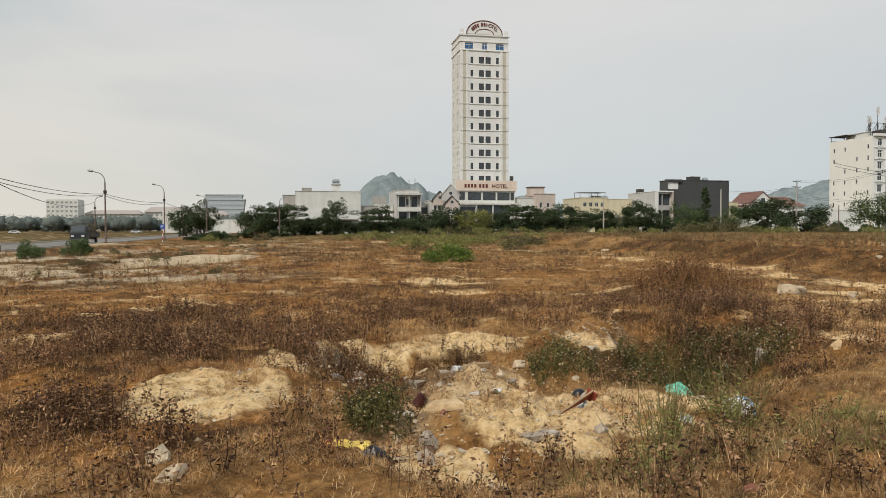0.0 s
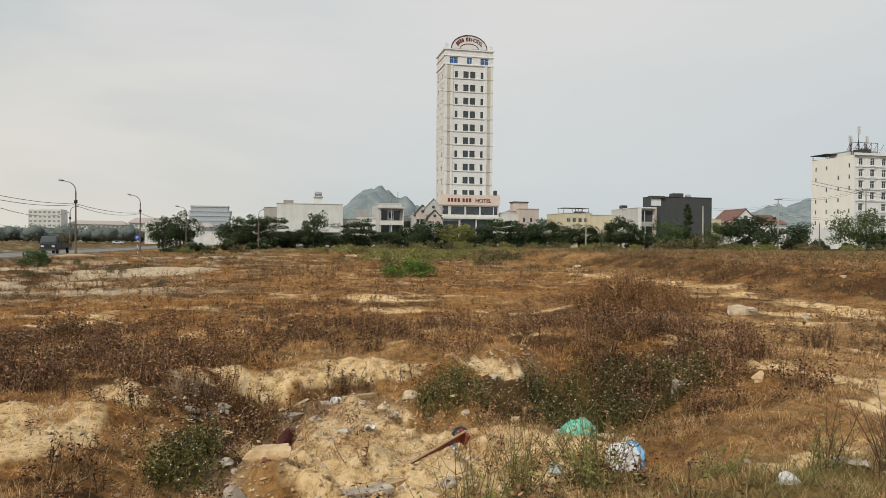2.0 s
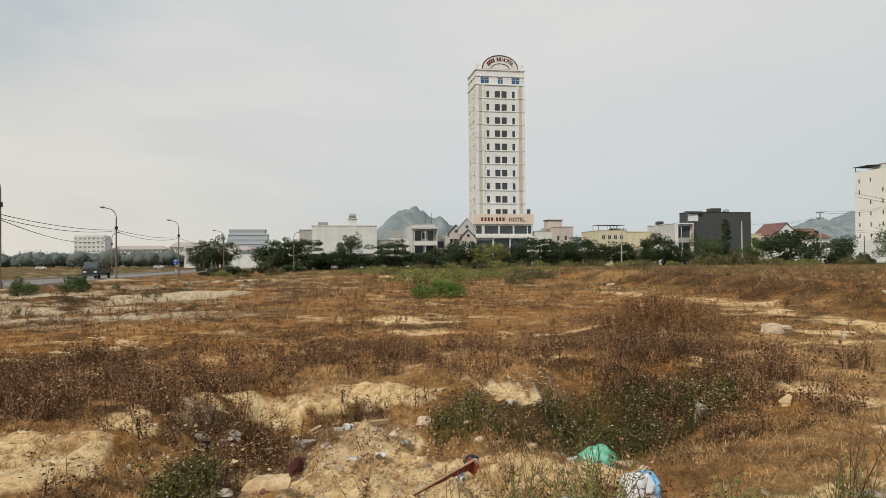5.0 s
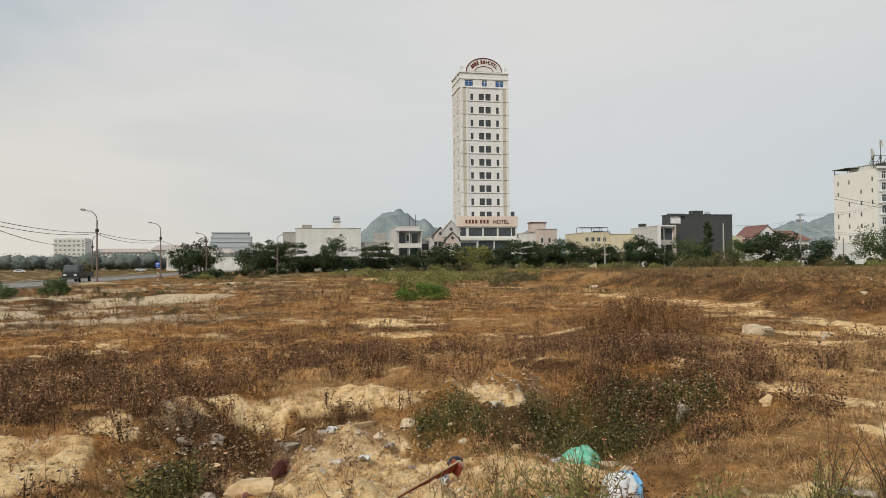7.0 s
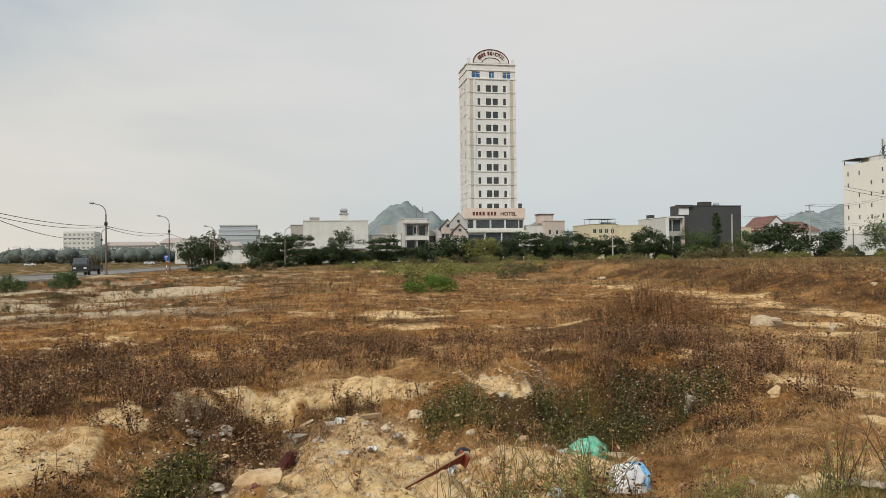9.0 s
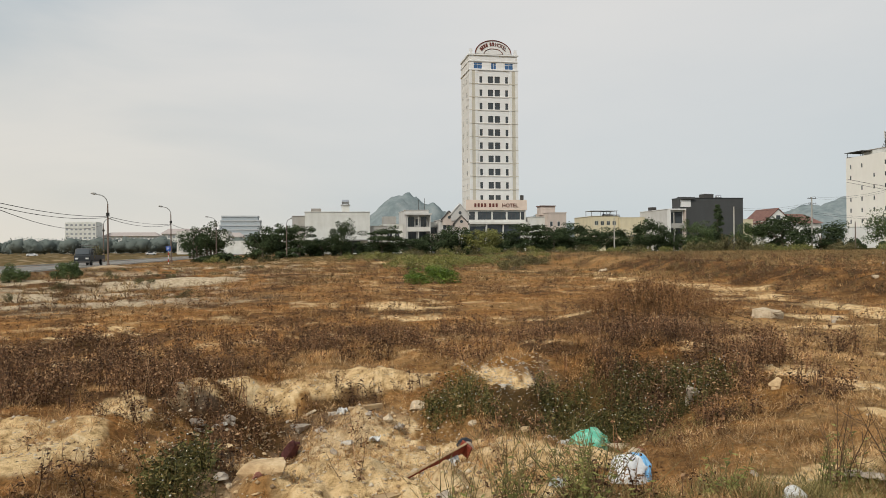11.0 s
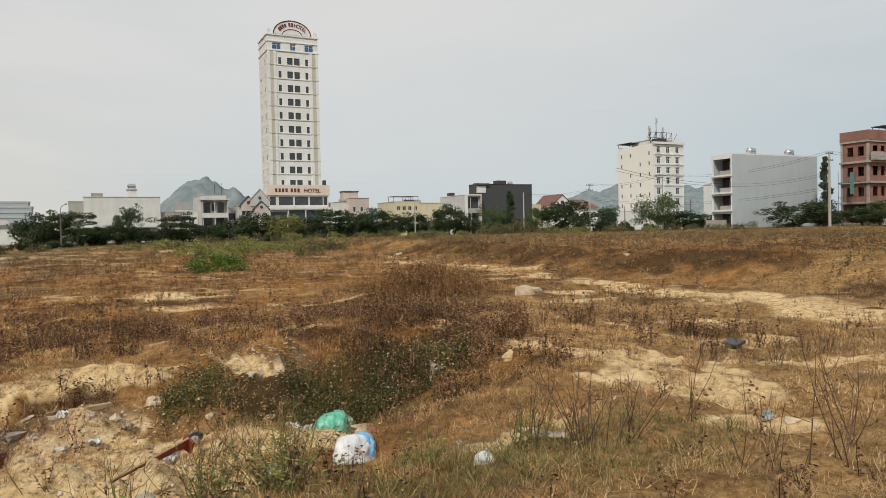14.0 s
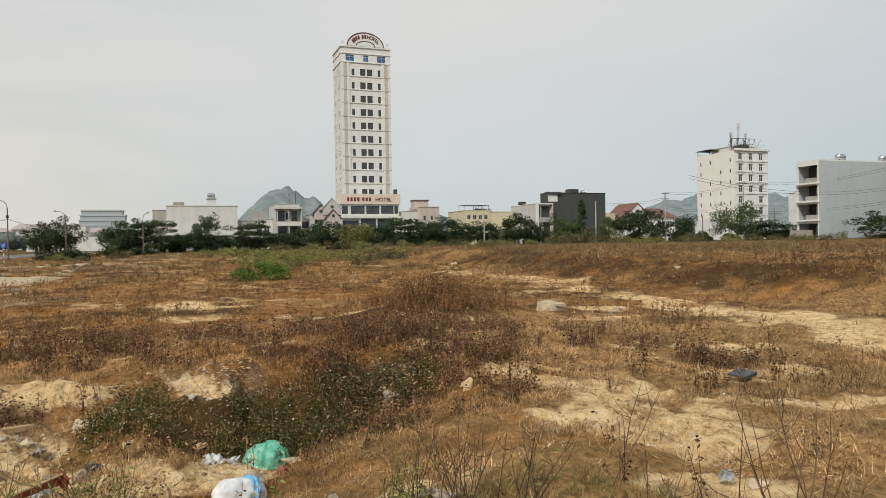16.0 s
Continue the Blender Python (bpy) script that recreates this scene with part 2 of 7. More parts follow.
def sand_mask(x, y):
    wide = step(9, 30, np.hypot(x, y)) * 1.2 + 0.38
    x, y = x + wide * (fbm(x, y, 0.9, 3, 61) - 0.5) * 2, y + wide * (fbm(x, y, 0.9, 3, 71) - 0.5) * 1.4
    m = track_mask(x, y) * step(0.30, 0.58, fbm(x, y, 2.6, 3, 81) + 0.28 * (1 - step(12, 20, y)))
    for e in SAND:
        m = np.maximum(m, blot(x, y, *e))
    n = fbm(x, y, 0.9, 4, 5)
    far = fbm(x, y * 2.2, 7.0, 3, 12)
    m = m * (0.12 + 0.88 * step(0.33, 0.50, n + 0.10 * m))
    m = m * (1 - step(18, 24, y) * step(2, -4, x) * (1 - step(0.50, 0.57, fbm(x, y * 1.3, 1.6, 3, 46))))
    m = np.maximum(m, 0.6 * step(0.60, 0.74, n) * step(2, 8, y) * (1 - step(15, 18, x)))
    m = np.maximum(m, 0.95 * step(0.54, 0.63, far) * step(19, 27, y) * step(1, -5, x) * (1 - step(85, 100, y)))
    ragged = step(0.34, 0.62, m + 0.55 * (fbm(x, y, 0.24, 3, 62) - 0.5))
    return np.clip(np.where(np.hypot(x, y) < 18, ragged, m), 0, 1)


DARK = [(6.5, 10.6, 1.1, 1.0, 0), (7.2, 12.4, 1.2, 0.8, 0), (6.3, 8.7, 1.2, 0.9, 0), (6.2, 7.1, 0.9, 0.5, 0), (4.9, 8.6, 1.6, 0.8, 0), (-2.2, 9.4, 1.7, 1.5, 0), (0.1, 9.3, 0.9, 0.75, 0), (-3.4, 13.0, 2.6, 1.8, 0), (-2.6, 6.3, 0.9, 0.9, 0), (0.5, 7.4, 0.4, 1.1, 10), (5.1, 10.6, 0.8, 1.1, 0), (8.8, 14.8, 1.3, 1.1, 0), (7.6, 9.6, 0.6, 0.5, 0),
        (5.6, 12.2, 1.4, 0.9, 0), (20.3, 18.5, 2.2, 4.5, 0), (20.8, 28.0, 2.0, 6.0, 0), (22.5, 38.0, 1.8, 6.0, 0), (24.5, 16.0, 3.0, 3.0, 0), (-6.5, 11.5, 1.5, 1.2, 0), (-0.6, 5.3, 0.8, 0.4, 0), (1.5, 12.5, 2.0, 0.9, 0)]
GREEN = [(4.9, 8.5, 1.7, 0.75, 0), (3.3, 8.6, 0.6, 0.5, 0), (0.35, 6.3, 0.3, 0.6, 0)]


def patches(x, y, lst):
    m = np.zeros_like(x)
    for e in lst:
        m = np.maximum(m, blot(x, y, *e))
    return m


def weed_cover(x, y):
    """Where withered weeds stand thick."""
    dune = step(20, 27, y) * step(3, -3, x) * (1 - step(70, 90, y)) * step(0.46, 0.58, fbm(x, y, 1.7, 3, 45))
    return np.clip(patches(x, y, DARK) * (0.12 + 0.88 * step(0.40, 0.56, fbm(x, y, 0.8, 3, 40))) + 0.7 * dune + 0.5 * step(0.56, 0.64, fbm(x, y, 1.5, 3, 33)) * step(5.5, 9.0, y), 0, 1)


def straw_cover(x, y):
    """Where pale bleached straw lies instead of rust-brown grass."""
    east = step(6.2, 8.4, x + 1.2 * (fbm(x, y, 1.6, 2, 47) - 0.5)) * (1 - step(12.5, 16.0, y))
    bank = 0.6 * step(15.0, 18.0, x) * (1 - step(60, 90, y)) * step(0.42, 0.58, fbm(x, y, 2.4, 3, 48))
    near = 0.4 * (1 - step(4.6, 5.6, y)) + 0.35 * blot(x, y, 5.8, 6.2, 1.6, 1.2) + 0.8 * step(3.8, 5.0, x) * (1 - step(4.9, 6.0, y)) + 0.6 * blot(x, y, 1.6, 7.6, 1.9, 2.2)
    return np.clip(np.maximum(east, bank) + near + 0.6 * step(0.54, 0.66, fbm(x, y, 2.2, 3, 49)), 0, 1) * (1 - 0.7 * patches(x, y, DARK))


def rubble_mask(x, y):
    return np.clip(blot(x, y, 1.5, 7.2, 1.7, 2.2) + blot(x, y, 3.9, 9.5, 0.75, 0.6) + blot(x, y, 0.4, 8.6, 0.7, 0.7), 0, 1)


def land(x, y):
    """Height of the ground."""
    x, y = np.asarray(x, float), np.asarray(y, float)
    z = 0.36 * step(35, 120, y) * step(-16, 12, x) * (1 - 0.6 * step(22, 42, x)) + 0.14 * step(100, 106, x) * step(60, 66, y)
    z = z - 0.38 * step(9, 30, y) * step(1, -9, x)
    foot = 17.6 + 0.13 * np.maximum(y - 20, 0) + 0.8 * (fbm(x, y, 6.0, 2, 3) - 0.5)
    rise = x - foot
    z = z + (0.84 * step(-0.3, 3.2, rise) - 0.10 * step(20, 60, rise)) * step(-25, 5, y) * (1 - 0.5 * step(70, 115, y))
    z = z + 0.60 * bump(x, y, 8.8, 15.0, 1.5, 1.3) + 0.34 * bump(x, y, 6.6, 10.6, 2.1, 1.5) + 0.14 * bump(x, y, 3.9, 9.5, 0.9, 0.6)
    pit = blot(x, y, 1.5, 6.8, 1.85, 2.95, 0)
    z = z - 0.30 * pit - 0.42 * bump(x, y, 0.98, 8.2, 0.45, 1.1) - 0.14 * bump(x, y, 2.0, 7.3, 0.8, 0.5) + 0.12 * bump(x, y, 2.2, 8.6, 0.8, 0.6) + 0.12 * bump(x, y, 2.6, 6.1, 0.9, 0.5)
    z = z - 0.66 * bump(x, y, 4.5, 8.05, 1.3, 1.25) - 0.33 * bump(x, y, 3.85, 6.0, 0.95, 0.75)
    lip = y + 0.5 * (fbm(x, y, 0.6, 3, 23) - 0.5)
    z = z - 0.17 * (1 - step(9.45, 9.72, lip)) * step(7.0, 8.4, y) * step(-0.3, 0.3, x) * (1 - step(2.7, 3.4, x))
    z = z + 0.10 * bump(x, y, -2.6, 8.5, 1.5, 1.5)
    near = 1 - step(30, 70, np.hypot(x, y))
    z = z + (0.16 + 0.26 * (1 - near) * (1 - 0.8 * step(20, 32, x))) * (fbm(x, y, 3.5, 2, 1) - 0.5) * step(3.0, 7.0, np.hypot(x - 1.5, y))
    z = z + 0.10 * near * (fbm(x, y, 0.8, 3, 2) - 0.5) + 0.26 * rubble_mask(x, y) * (fbm(x, y, 0.36, 3, 4) - 0.5)
    dune = step(20, 27, y) * step(1, -5, x) * (1 - step(90, 120, y))
    z = z + dune * 0.95 * (fbm(x * 0.55, y * 1.3, 4.2, 3, 9) - 0.5)
    z = z + 0.07 * (1 - step(14, 22, np.hypot(x, y))) * (fbm(x, y, 0.26, 3, 15) - 0.5)
    field = step(5.0, 8.0, np.hypot(x, y)) * (1 - step(45, 70, np.hypot(x, y)))
    z = z + field * (0.15 * (fbm(x, y, 0.75, 3, 16) - 0.5) + 0.22 * step(0.0, 2.0, rise) * (fbm(x, y, 1.2, 3, 18) - 0.5))
    z = z + rubble_mask(x, y) * (0.34 * np.abs(fbm(x, y, 0.5, 3, 19) - 0.5) + 0.20 * (fbm(x, y, 0.22, 2, 24) - 0.5)) + 0.11 * sand_mask(x, y) * (1 - step(12, 18, np.hypot(x, y))) * (fbm(x, y, 0.26, 3, 20) - 0.5)
    road = step(-21.5, -24.0, x) * (1 - step(-34.0, -37.0, x))
    return z * (1 - road) - 0.22 * road


def land1(x, y):
    return float(land(np.array([x]), np.array([y]))[0])


def mesh_from(name, co, faces_idx, sides, mat, attrs=None, smooth=False):
    """A mesh from arrays; all faces with the same number of sides."""
    me = bpy.data.meshes.new(name)
    nf = len(faces_idx) // sides
    me.vertices.add(len(co))
    me.vertices.foreach_set("co", np.ascontiguousarray(co, np.float32).ravel())
    me.loops.add(len(faces_idx))
    me.loops.foreach_set("vertex_index", np.ascontiguousarray(faces_idx, np.int32))
    me.polygons.add(nf)
    me.polygons.foreach_set("loop_start", np.arange(0, nf * sides, sides, dtype=np.int32))
    if smooth:
        me.polygons.foreach_set("use_smooth", np.ones(nf, bool))
    for k, v in (attrs or {}).items():
        at = me.attributes.new(k, "FLOAT", "POINT")
        at.data.foreach_set("value", np.ascontiguousarray(v, np.float32))
    me.update(calc_edges=True)
    me.materials.append(mat)
    return me


def ground_material():
    m = bpy.data.materials.new("dry_soil_and_sand")
    m.use_nodes = True
    n, l = m.node_tree.nodes, m.node_tree.links
    p = n["Principled BSDF"]
    p.inputs["Roughness"].default_value, p.inputs["Specular IOR Level"].default_value = 0.95, 0.1
    geo = n.new("ShaderNodeNewGeometry")

    def tex(scale, detail=5.0, rough=0.6):
        t = n.new("ShaderNodeTexNoise")
        t.inputs["Scale"].default_value, t.inputs["Detail"].default_value, t.inputs["Roughness"].default_value = scale, detail, rough
        l.new(geo.outputs["Position"], t.inputs["Vector"])
        return t.outputs["Fac"]

    def ramp(fac, stops):
        r = n.new("ShaderNodeValToRGB")
        e = r.color_ramp.elements
        while len(e) < len(stops):
            e.new(0.5)
        for el, (pos, col) in zip(e, stops):
            el.position, el.color = pos, (*col, 1)
        l.new(fac, r.inputs[0])
        return r.outputs[0]

    def mix(fac, a, b, mode="MIX"):
        x = n.new("ShaderNodeMix")
        x.data_type, x.blend_type = "RGBA", mode
        if isinstance(fac, float):
            x.inputs[0].default_value = fac
        else:
            l.new(fac, x.inputs[0])
        l.new(a, x.inputs[6])
        l.new(b, x.inputs[7])
        return x.outputs[2]

    def attr(name):
        a = n.new("ShaderNodeAttribute")
        a.attribute_name = name
        return a.outputs["Fac"]

    litter = ramp(tex(16, 8, 0.72), [(0.30, (0.085, 0.047, 0.020)), (0.46, (0.26, 0.140, 0.050)), (0.60, (0.45, 0.242, 0.090)), (0.75, (0.58, 0.385, 0.175))])
    broad = ramp(tex(0.55, 4), [(0.35, (0.72, 0.62, 0.55)), (0.65, (1.0, 0.95, 0.85))])
    litter = mix(0.8, litter, broad, "MULTIPLY")
    clumps = ramp(tex(2.4, 5, 0.65), [(0.36, (0.55, 0.48, 0.41)), (0.50, (0.95, 0.92, 0.86)), (0.66, (1.45, 1.35, 1.2))])
    litter = mix(0.9, litter, clumps, "MULTIPLY")
    straw = ramp(tex(13, 8, 0.72), [(0.30, (0.11, 0.064, 0.027)), (0.45, (0.29, 0.172, 0.074)), (0.60, (0.44, 0.285, 0.130)), (0.75, (0.59, 0.41, 0.22))])
    litter = mix(attr("straw"), litter, mix(0.7, straw, clumps, "MULTIPLY"))
    sand = ramp(tex(6, 8, 0.75), [(0.36, (0.22, 0.132, 0.058)), (0.43, (0.56, 0.375, 0.178)), (0.52, (0.77, 0.555, 0.295)), (0.66, (0.86, 0.68, 0.42))])
    bleached = ramp(tex(5, 8, 0.75), [(0.36, (0.20, 0.155, 0.10)), (0.47, (0.44, 0.365, 0.26)), (0.60, (0.62, 0.53, 0.40))])
    sand = mix(attr("bleach"), sand, bleached)
    grey = ramp(tex(7, 6, 0.7), [(0.32, (0.22, 0.165, 0.115)), (0.50, (0.44, 0.365, 0.285)), (0.68, (0.68, 0.60, 0.50))])
    tar = ramp(tex(9, 6), [(0.3, (0.19, 0.183, 0.170)), (0.7, (0.27, 0.26, 0.24))])
    # soil under growth: naturally dark litter, darkened further to stand for shade among weeds
    green = ramp(tex(1.2, 6), [(0.3, (0.036, 0.036, 0.012)), (0.55, (0.095, 0.080, 0.028)), (0.75, (0.17, 0.125, 0.055))])
    humus_shade = ramp(tex(14, 7, 0.7), [(0.32, (0.024, 0.013, 0.007)), (0.55, (0.080, 0.043, 0.019)), (0.75, (0.18, 0.100, 0.043))])
    col = mix(attr("lush"), mix(attr("humus_shade"), litter, humus_shade), green)
    col = mix(attr("sand"), col, sand)
    col = mix(attr("grey"), col, grey)
    col = mix(attr("tar"), col, tar)
    l.new(col, p.inputs["Base Color"])
    b = n.new("ShaderNodeBump")
    b.inputs["Strength"].default_value, b.inputs["Distance"].default_value = 0.9, 0.05
    hsum = n.new("ShaderNodeMath")
    hsum.operation = "MULTIPLY_ADD"
    l.new(tex(7, 5, 0.6), hsum.inputs[0])
    hsum.inputs[1].default_value = 1.6
    l.new(tex(22, 7, 0.7), hsum.inputs[2])
    l.new(hsum.outputs[0], b.inputs["Height"])
    l.new(b.outputs[0], p.inputs["Normal"])
    return m


def build_ground():
    fine = np.radians(np.arange(-36, 72, 0.30))
    rest = np.radians(np.arange(72, 324, 3.0))
    az = np.concatenate([fine, rest])
    rad = [0.5]
    while rad[-1] < 3200:
        r = rad[-1]
        rad.append(r * (1.06 if r < 2.6 else 1.0075 if r < 14 else 1.013 if r < 50 else 1.045))
    rad = np.array(rad)
    A, R = np.meshgrid(az, rad)
    x, y = 1.6 + R * np.sin(A), 0.4 + R * np.cos(A)
    z = land(x.ravel(), y.ravel())
    co = np.stack([x.ravel(), y.ravel(), z], 1)
    na, nr = len(az), len(rad)
    i, j = np.meshgrid(np.arange(nr - 1), np.arange(na), indexing="ij")
    j2 = (j + 1) % na
    quads = np.stack([i * na + j, (i + 1) * na + j, (i + 1) * na + j2, i * na + j2], -1).reshape(-1, 4)[:, ::-1]
    centre = len(co)
    co = np.vstack([co, [[1.6, 0.4, land1(1.6, 0.4)]]])
    xs, ys = co[:, 0], co[:, 1]
    sand = sand_mask(xs, ys)
    tar = step(-24.2, -24.6, xs) * (1 - step(-33.5, -33.9, xs)) * step(-60, -50, ys) * (1 - step(420, 430, ys))
    lush = np.clip(0.55 * step(84, 104, ys) * step(18, 30, xs) + step(60, 110, ys) * step(-14, 0, xs) * 0.8 + 0.75 * step(-34, -37, xs) + 0.6 * bump(xs, ys, 4.9, 8.5, 1.6, 0.8) + 0.5 * bump(xs, ys, 3.4, 4.4, 1.6, 0.6), 0, 1) * (1 - 0.9 * sand)
    grey = 0.45 * rubble_mask(xs, ys) * step(0.50, 0.64, fbm(xs, ys, 0.7, 3, 21))
    # the dark litter mask follows the weeds and carries their painted shade
    me = mesh_from("ground", co, quads.ravel(), 4, ground_material(), {"humus_shade": np.clip(weed_cover(xs, ys) * 1.3 + 0.45 * step(0.50, 0.66, fbm(xs, ys, 3.2, 3, 36)) * step(14, 24, np.hypot(xs, ys)), 0, 0.9), "sand": sand, "tar": tar, "lush": lush, "grey": np.clip(grey, 0, 1) * 0.5, "straw": straw_cover(xs, ys), "bleach": 0.8 * step(18, 26, ys) * step(4, -3, xs)}, smooth=True)
    bm = bmesh.new()
    bm.from_mesh(me)
    bm.verts.ensure_lookup_table()
    for k in range(na):
        bm.faces.new((bm.verts[centre], bm.verts[(k + 1) % na], bm.verts[k])).smooth = True
    bm.to_mesh(me)
    bm.free()
    return tagged(new("ground", me), "dry sandy waste ground with brown litter, bare sand and a road", "ground", kind="structure")


build_ground()


# ---- the town behind the field ----
m_white = plaster("white_render", (0.765, 0.77, 0.765), 0.08)
m_cream = plaster("cream_render", (0.72, 0.705, 0.67), 0.12)
m_pier = plaster("grey_cream_render", (0.56, 0.53, 0.45), 0.10)
m_offwhite = plaster("weathered_white_render", (0.70, 0.705, 0.675), 0.16)
m_pinkish = plaster("pale_pink_render", (0.60, 0.515, 0.465), 0.14)
m_yellow = plaster("yellow_render", (0.68, 0.61, 0.44), 0.14)
m_grey_wall = plaster("blue_grey_render", (0.46, 0.51, 0.54), 0.08)
m_dark_wall = plaster("dark_grey_render", (0.075, 0.078, 0.080), 0.10)
m_midgrey = plaster("grey_render", (0.42, 0.41, 0.39), 0.18)
m_concrete = plaster("raw_concrete", (0.40, 0.37, 0.34), 0.25)
# tower's west wall: warmer and brighter than its front, sunlight put into the colour
m_tower_cream = plaster("smooth_sunlit_cream_render", (0.83, 0.805, 0.745), 0.05)
# white render greyed down, with the shade on these houses put into its colour
m_shaded_white = plaster("shaded_white_render", (0.60, 0.59, 0.575), 0.16)
m_glass = ramp_material("dark_window_glass", [(0.3, (0.040, 0.048, 0.054)), (0.7, (0.075, 0.088, 0.098))], rough=0.12, scale=0.4, spec=0.5)
m_blue_glass = ramp_material("blue_window_glass", [(0.3, (0.03, 0.09, 0.22)), (0.7, (0.05, 0.14, 0.30))], rough=0.15, scale=0.5, spec=0.5)
m_frame = plain("pale_window_frame", (0.62, 0.62, 0.60), rough=0.5)
m_darkframe = plain("dark_window_frame", (0.06, 0.055, 0.05), rough=0.5)
m_maroon = plain("maroon_sign_letters", (0.15, 0.045, 0.036), rough=0.5)
m_signband = plaster("salmon_sign_panel", (0.76, 0.63, 0.54), 0.08)
m_roof_red = ramp_material("red_roof_tile", [(0.3, (0.135, 0.072, 0.062)), (0.7, (0.24, 0.128, 0.105))], rough=0.85, scale=1.4, bump=0.4, bump_scale=6)
m_roof_brown = ramp_material("brown_roof_tile", [(0.3, (0.11, 0.062, 0.052)), (0.7, (0.20, 0.11, 0.09))], rough=0.8, scale=1.4)
m_steel = plain("brushed_steel", (0.55, 0.56, 0.58), rough=0.3, metal=1.0)
m_rust = plain("dark_metal", (0.10, 0.095, 0.09), rough=0.6, metal=0.6)
m_roof_grey = plain("grey_sheet_roof", (0.22, 0.22, 0.22), rough=0.6)
TURN_WEST = Matrix.Rotation(radians(-90), 4, "Z")
shared = {}


def cell_wall(L, H, holes, t=0.25):
    """A wall L long and H high, outer face at y = 0, with rectangular openings (x0, x1, z0, z1) going through it."""
    bm = bmesh.new()
    us = sorted({0.0, L, *[h[0] for h in holes], *[h[1] for h in holes]})
    ws = sorted({0.0, H, *[h[2] for h in holes], *[h[3] for h in holes]})
    solid = {}
    for i in range(len(us) - 1):
        for j in range(len(ws) - 1):
            cx, cz = (us[i] + us[i + 1]) / 2, (ws[j] + ws[j + 1]) / 2
            solid[i, j] = not any(h[0] < cx < h[1] and h[2] < cz < h[3] for h in holes)
    vs = {}

    def v(i, j, k):
        if (i, j, k) not in vs:
            vs[i, j, k] = bm.verts.new((us[i], t * k, ws[j]))
        return vs[i, j, k]

    for (i, j), s in solid.items():
        if not s:
            continue
        bm.faces.new((v(i, j, 0), v(i + 1, j, 0), v(i + 1, j + 1, 0), v(i, j + 1, 0)))
        bm.faces.new((v(i, j, 1), v(i, j + 1, 1), v(i + 1, j + 1, 1), v(i + 1, j, 1)))
        for di, dj, a, b in ((-1, 0, (i, j), (i, j + 1)), (1, 0, (i + 1, j + 1), (i + 1, j)), (0, -1, (i + 1, j), (i, j)), (0, 1, (i, j + 1), (i + 1, j + 1))):
            if not solid.get((i + di, j + dj), False):
                bm.faces.new((v(*a, 0), v(*b, 0), v(*b, 1), v(*a, 1)))
    return bm


def place(ob, m):
    ob.matrix_basis = m
    return ob


def window(parent, m, w, h, frame_mat=None, pane_mat=None, bars=1, arch=False):
    """A window set in an opening: frame with mullions, and its pane as a part of it."""
    frame_mat, pane_mat = frame_mat or m_frame, pane_mat or m_glass
    key = (round(w, 2), round(h, 2), frame_mat.name, pane_mat.name, bars, arch)
    if key not in shared:
        f = 0.07
        xs_ = [f] + [w * (k + 1) / (bars + 1) + s * 0.03 for k in range(bars) for s in (-1, 1)] + [w - f]
        zs_ = [f, h * 0.68 - 0.025, h * 0.68 + 0.025, h - f] if h > 1.2 else [f, h - f]
        bm = cell_wall(w, h, [(xs_[a], xs_[a + 1], zs_[b], zs_[b + 1]) for a in range(0, len(xs_), 2) for b in range(0, len(zs_), 2)], 0.07)
        bmesh.ops.translate(bm, verts=bm.verts[:], vec=(0, 0.10, 0))
        if arch:
            for s in (-1, 1):           # solid spandrels round an arched head
                pts = [(w / 2 + s * w / 2 * math.cos(a), h - w * 0.42 + w * 0.42 * math.sin(a)) for a in np.linspace(0, math.pi / 2, 6)]
                out = pts + [(w / 2 + s * w / 2, h)]
                prism(bm, out if s > 0 else out[::-1], 0.02, 0.17)
        me = bpy.data.meshes.new("window")
        bm.to_mesh(me)
        bm.free()
        me.materials.append(frame_mat)
        pm = bpy.data.meshes.new("pane")
        bm = boxm(0.05, w - 0.05, 0.13, 0.145, 0.05, h - 0.05)
        bm.to_mesh(pm)
        bm.free()
        pm.materials.append(pane_mat)
        shared[key] = (me, pm)
    me, pm = shared[key]
    o = new("window", me)
    o.parent = parent
    o.matrix_basis = m
    p = new("pane", pm)
    p.parent = o
    return o


def storeys(parent, m, L, H, wins, mat, name="wall", t=0.25, frame_mat=None, pane_mat=None, bars=1):
    """A wall with windows (x, z, w, h, arch) in openings of their own."""
    w = place(part(name, cell_wall(L, H, [(a, a + c, b, b + d) for a, b, c, d, *_ in wins], t), mat, parent), m)
    for a, b, c, d, *rest in wins:
        window(parent, m @ Matrix.Translation((a, 0, b)), c, d, frame_mat, pane_mat, bars if c > 0.8 else 0, bool(rest and rest[0]))
    return w


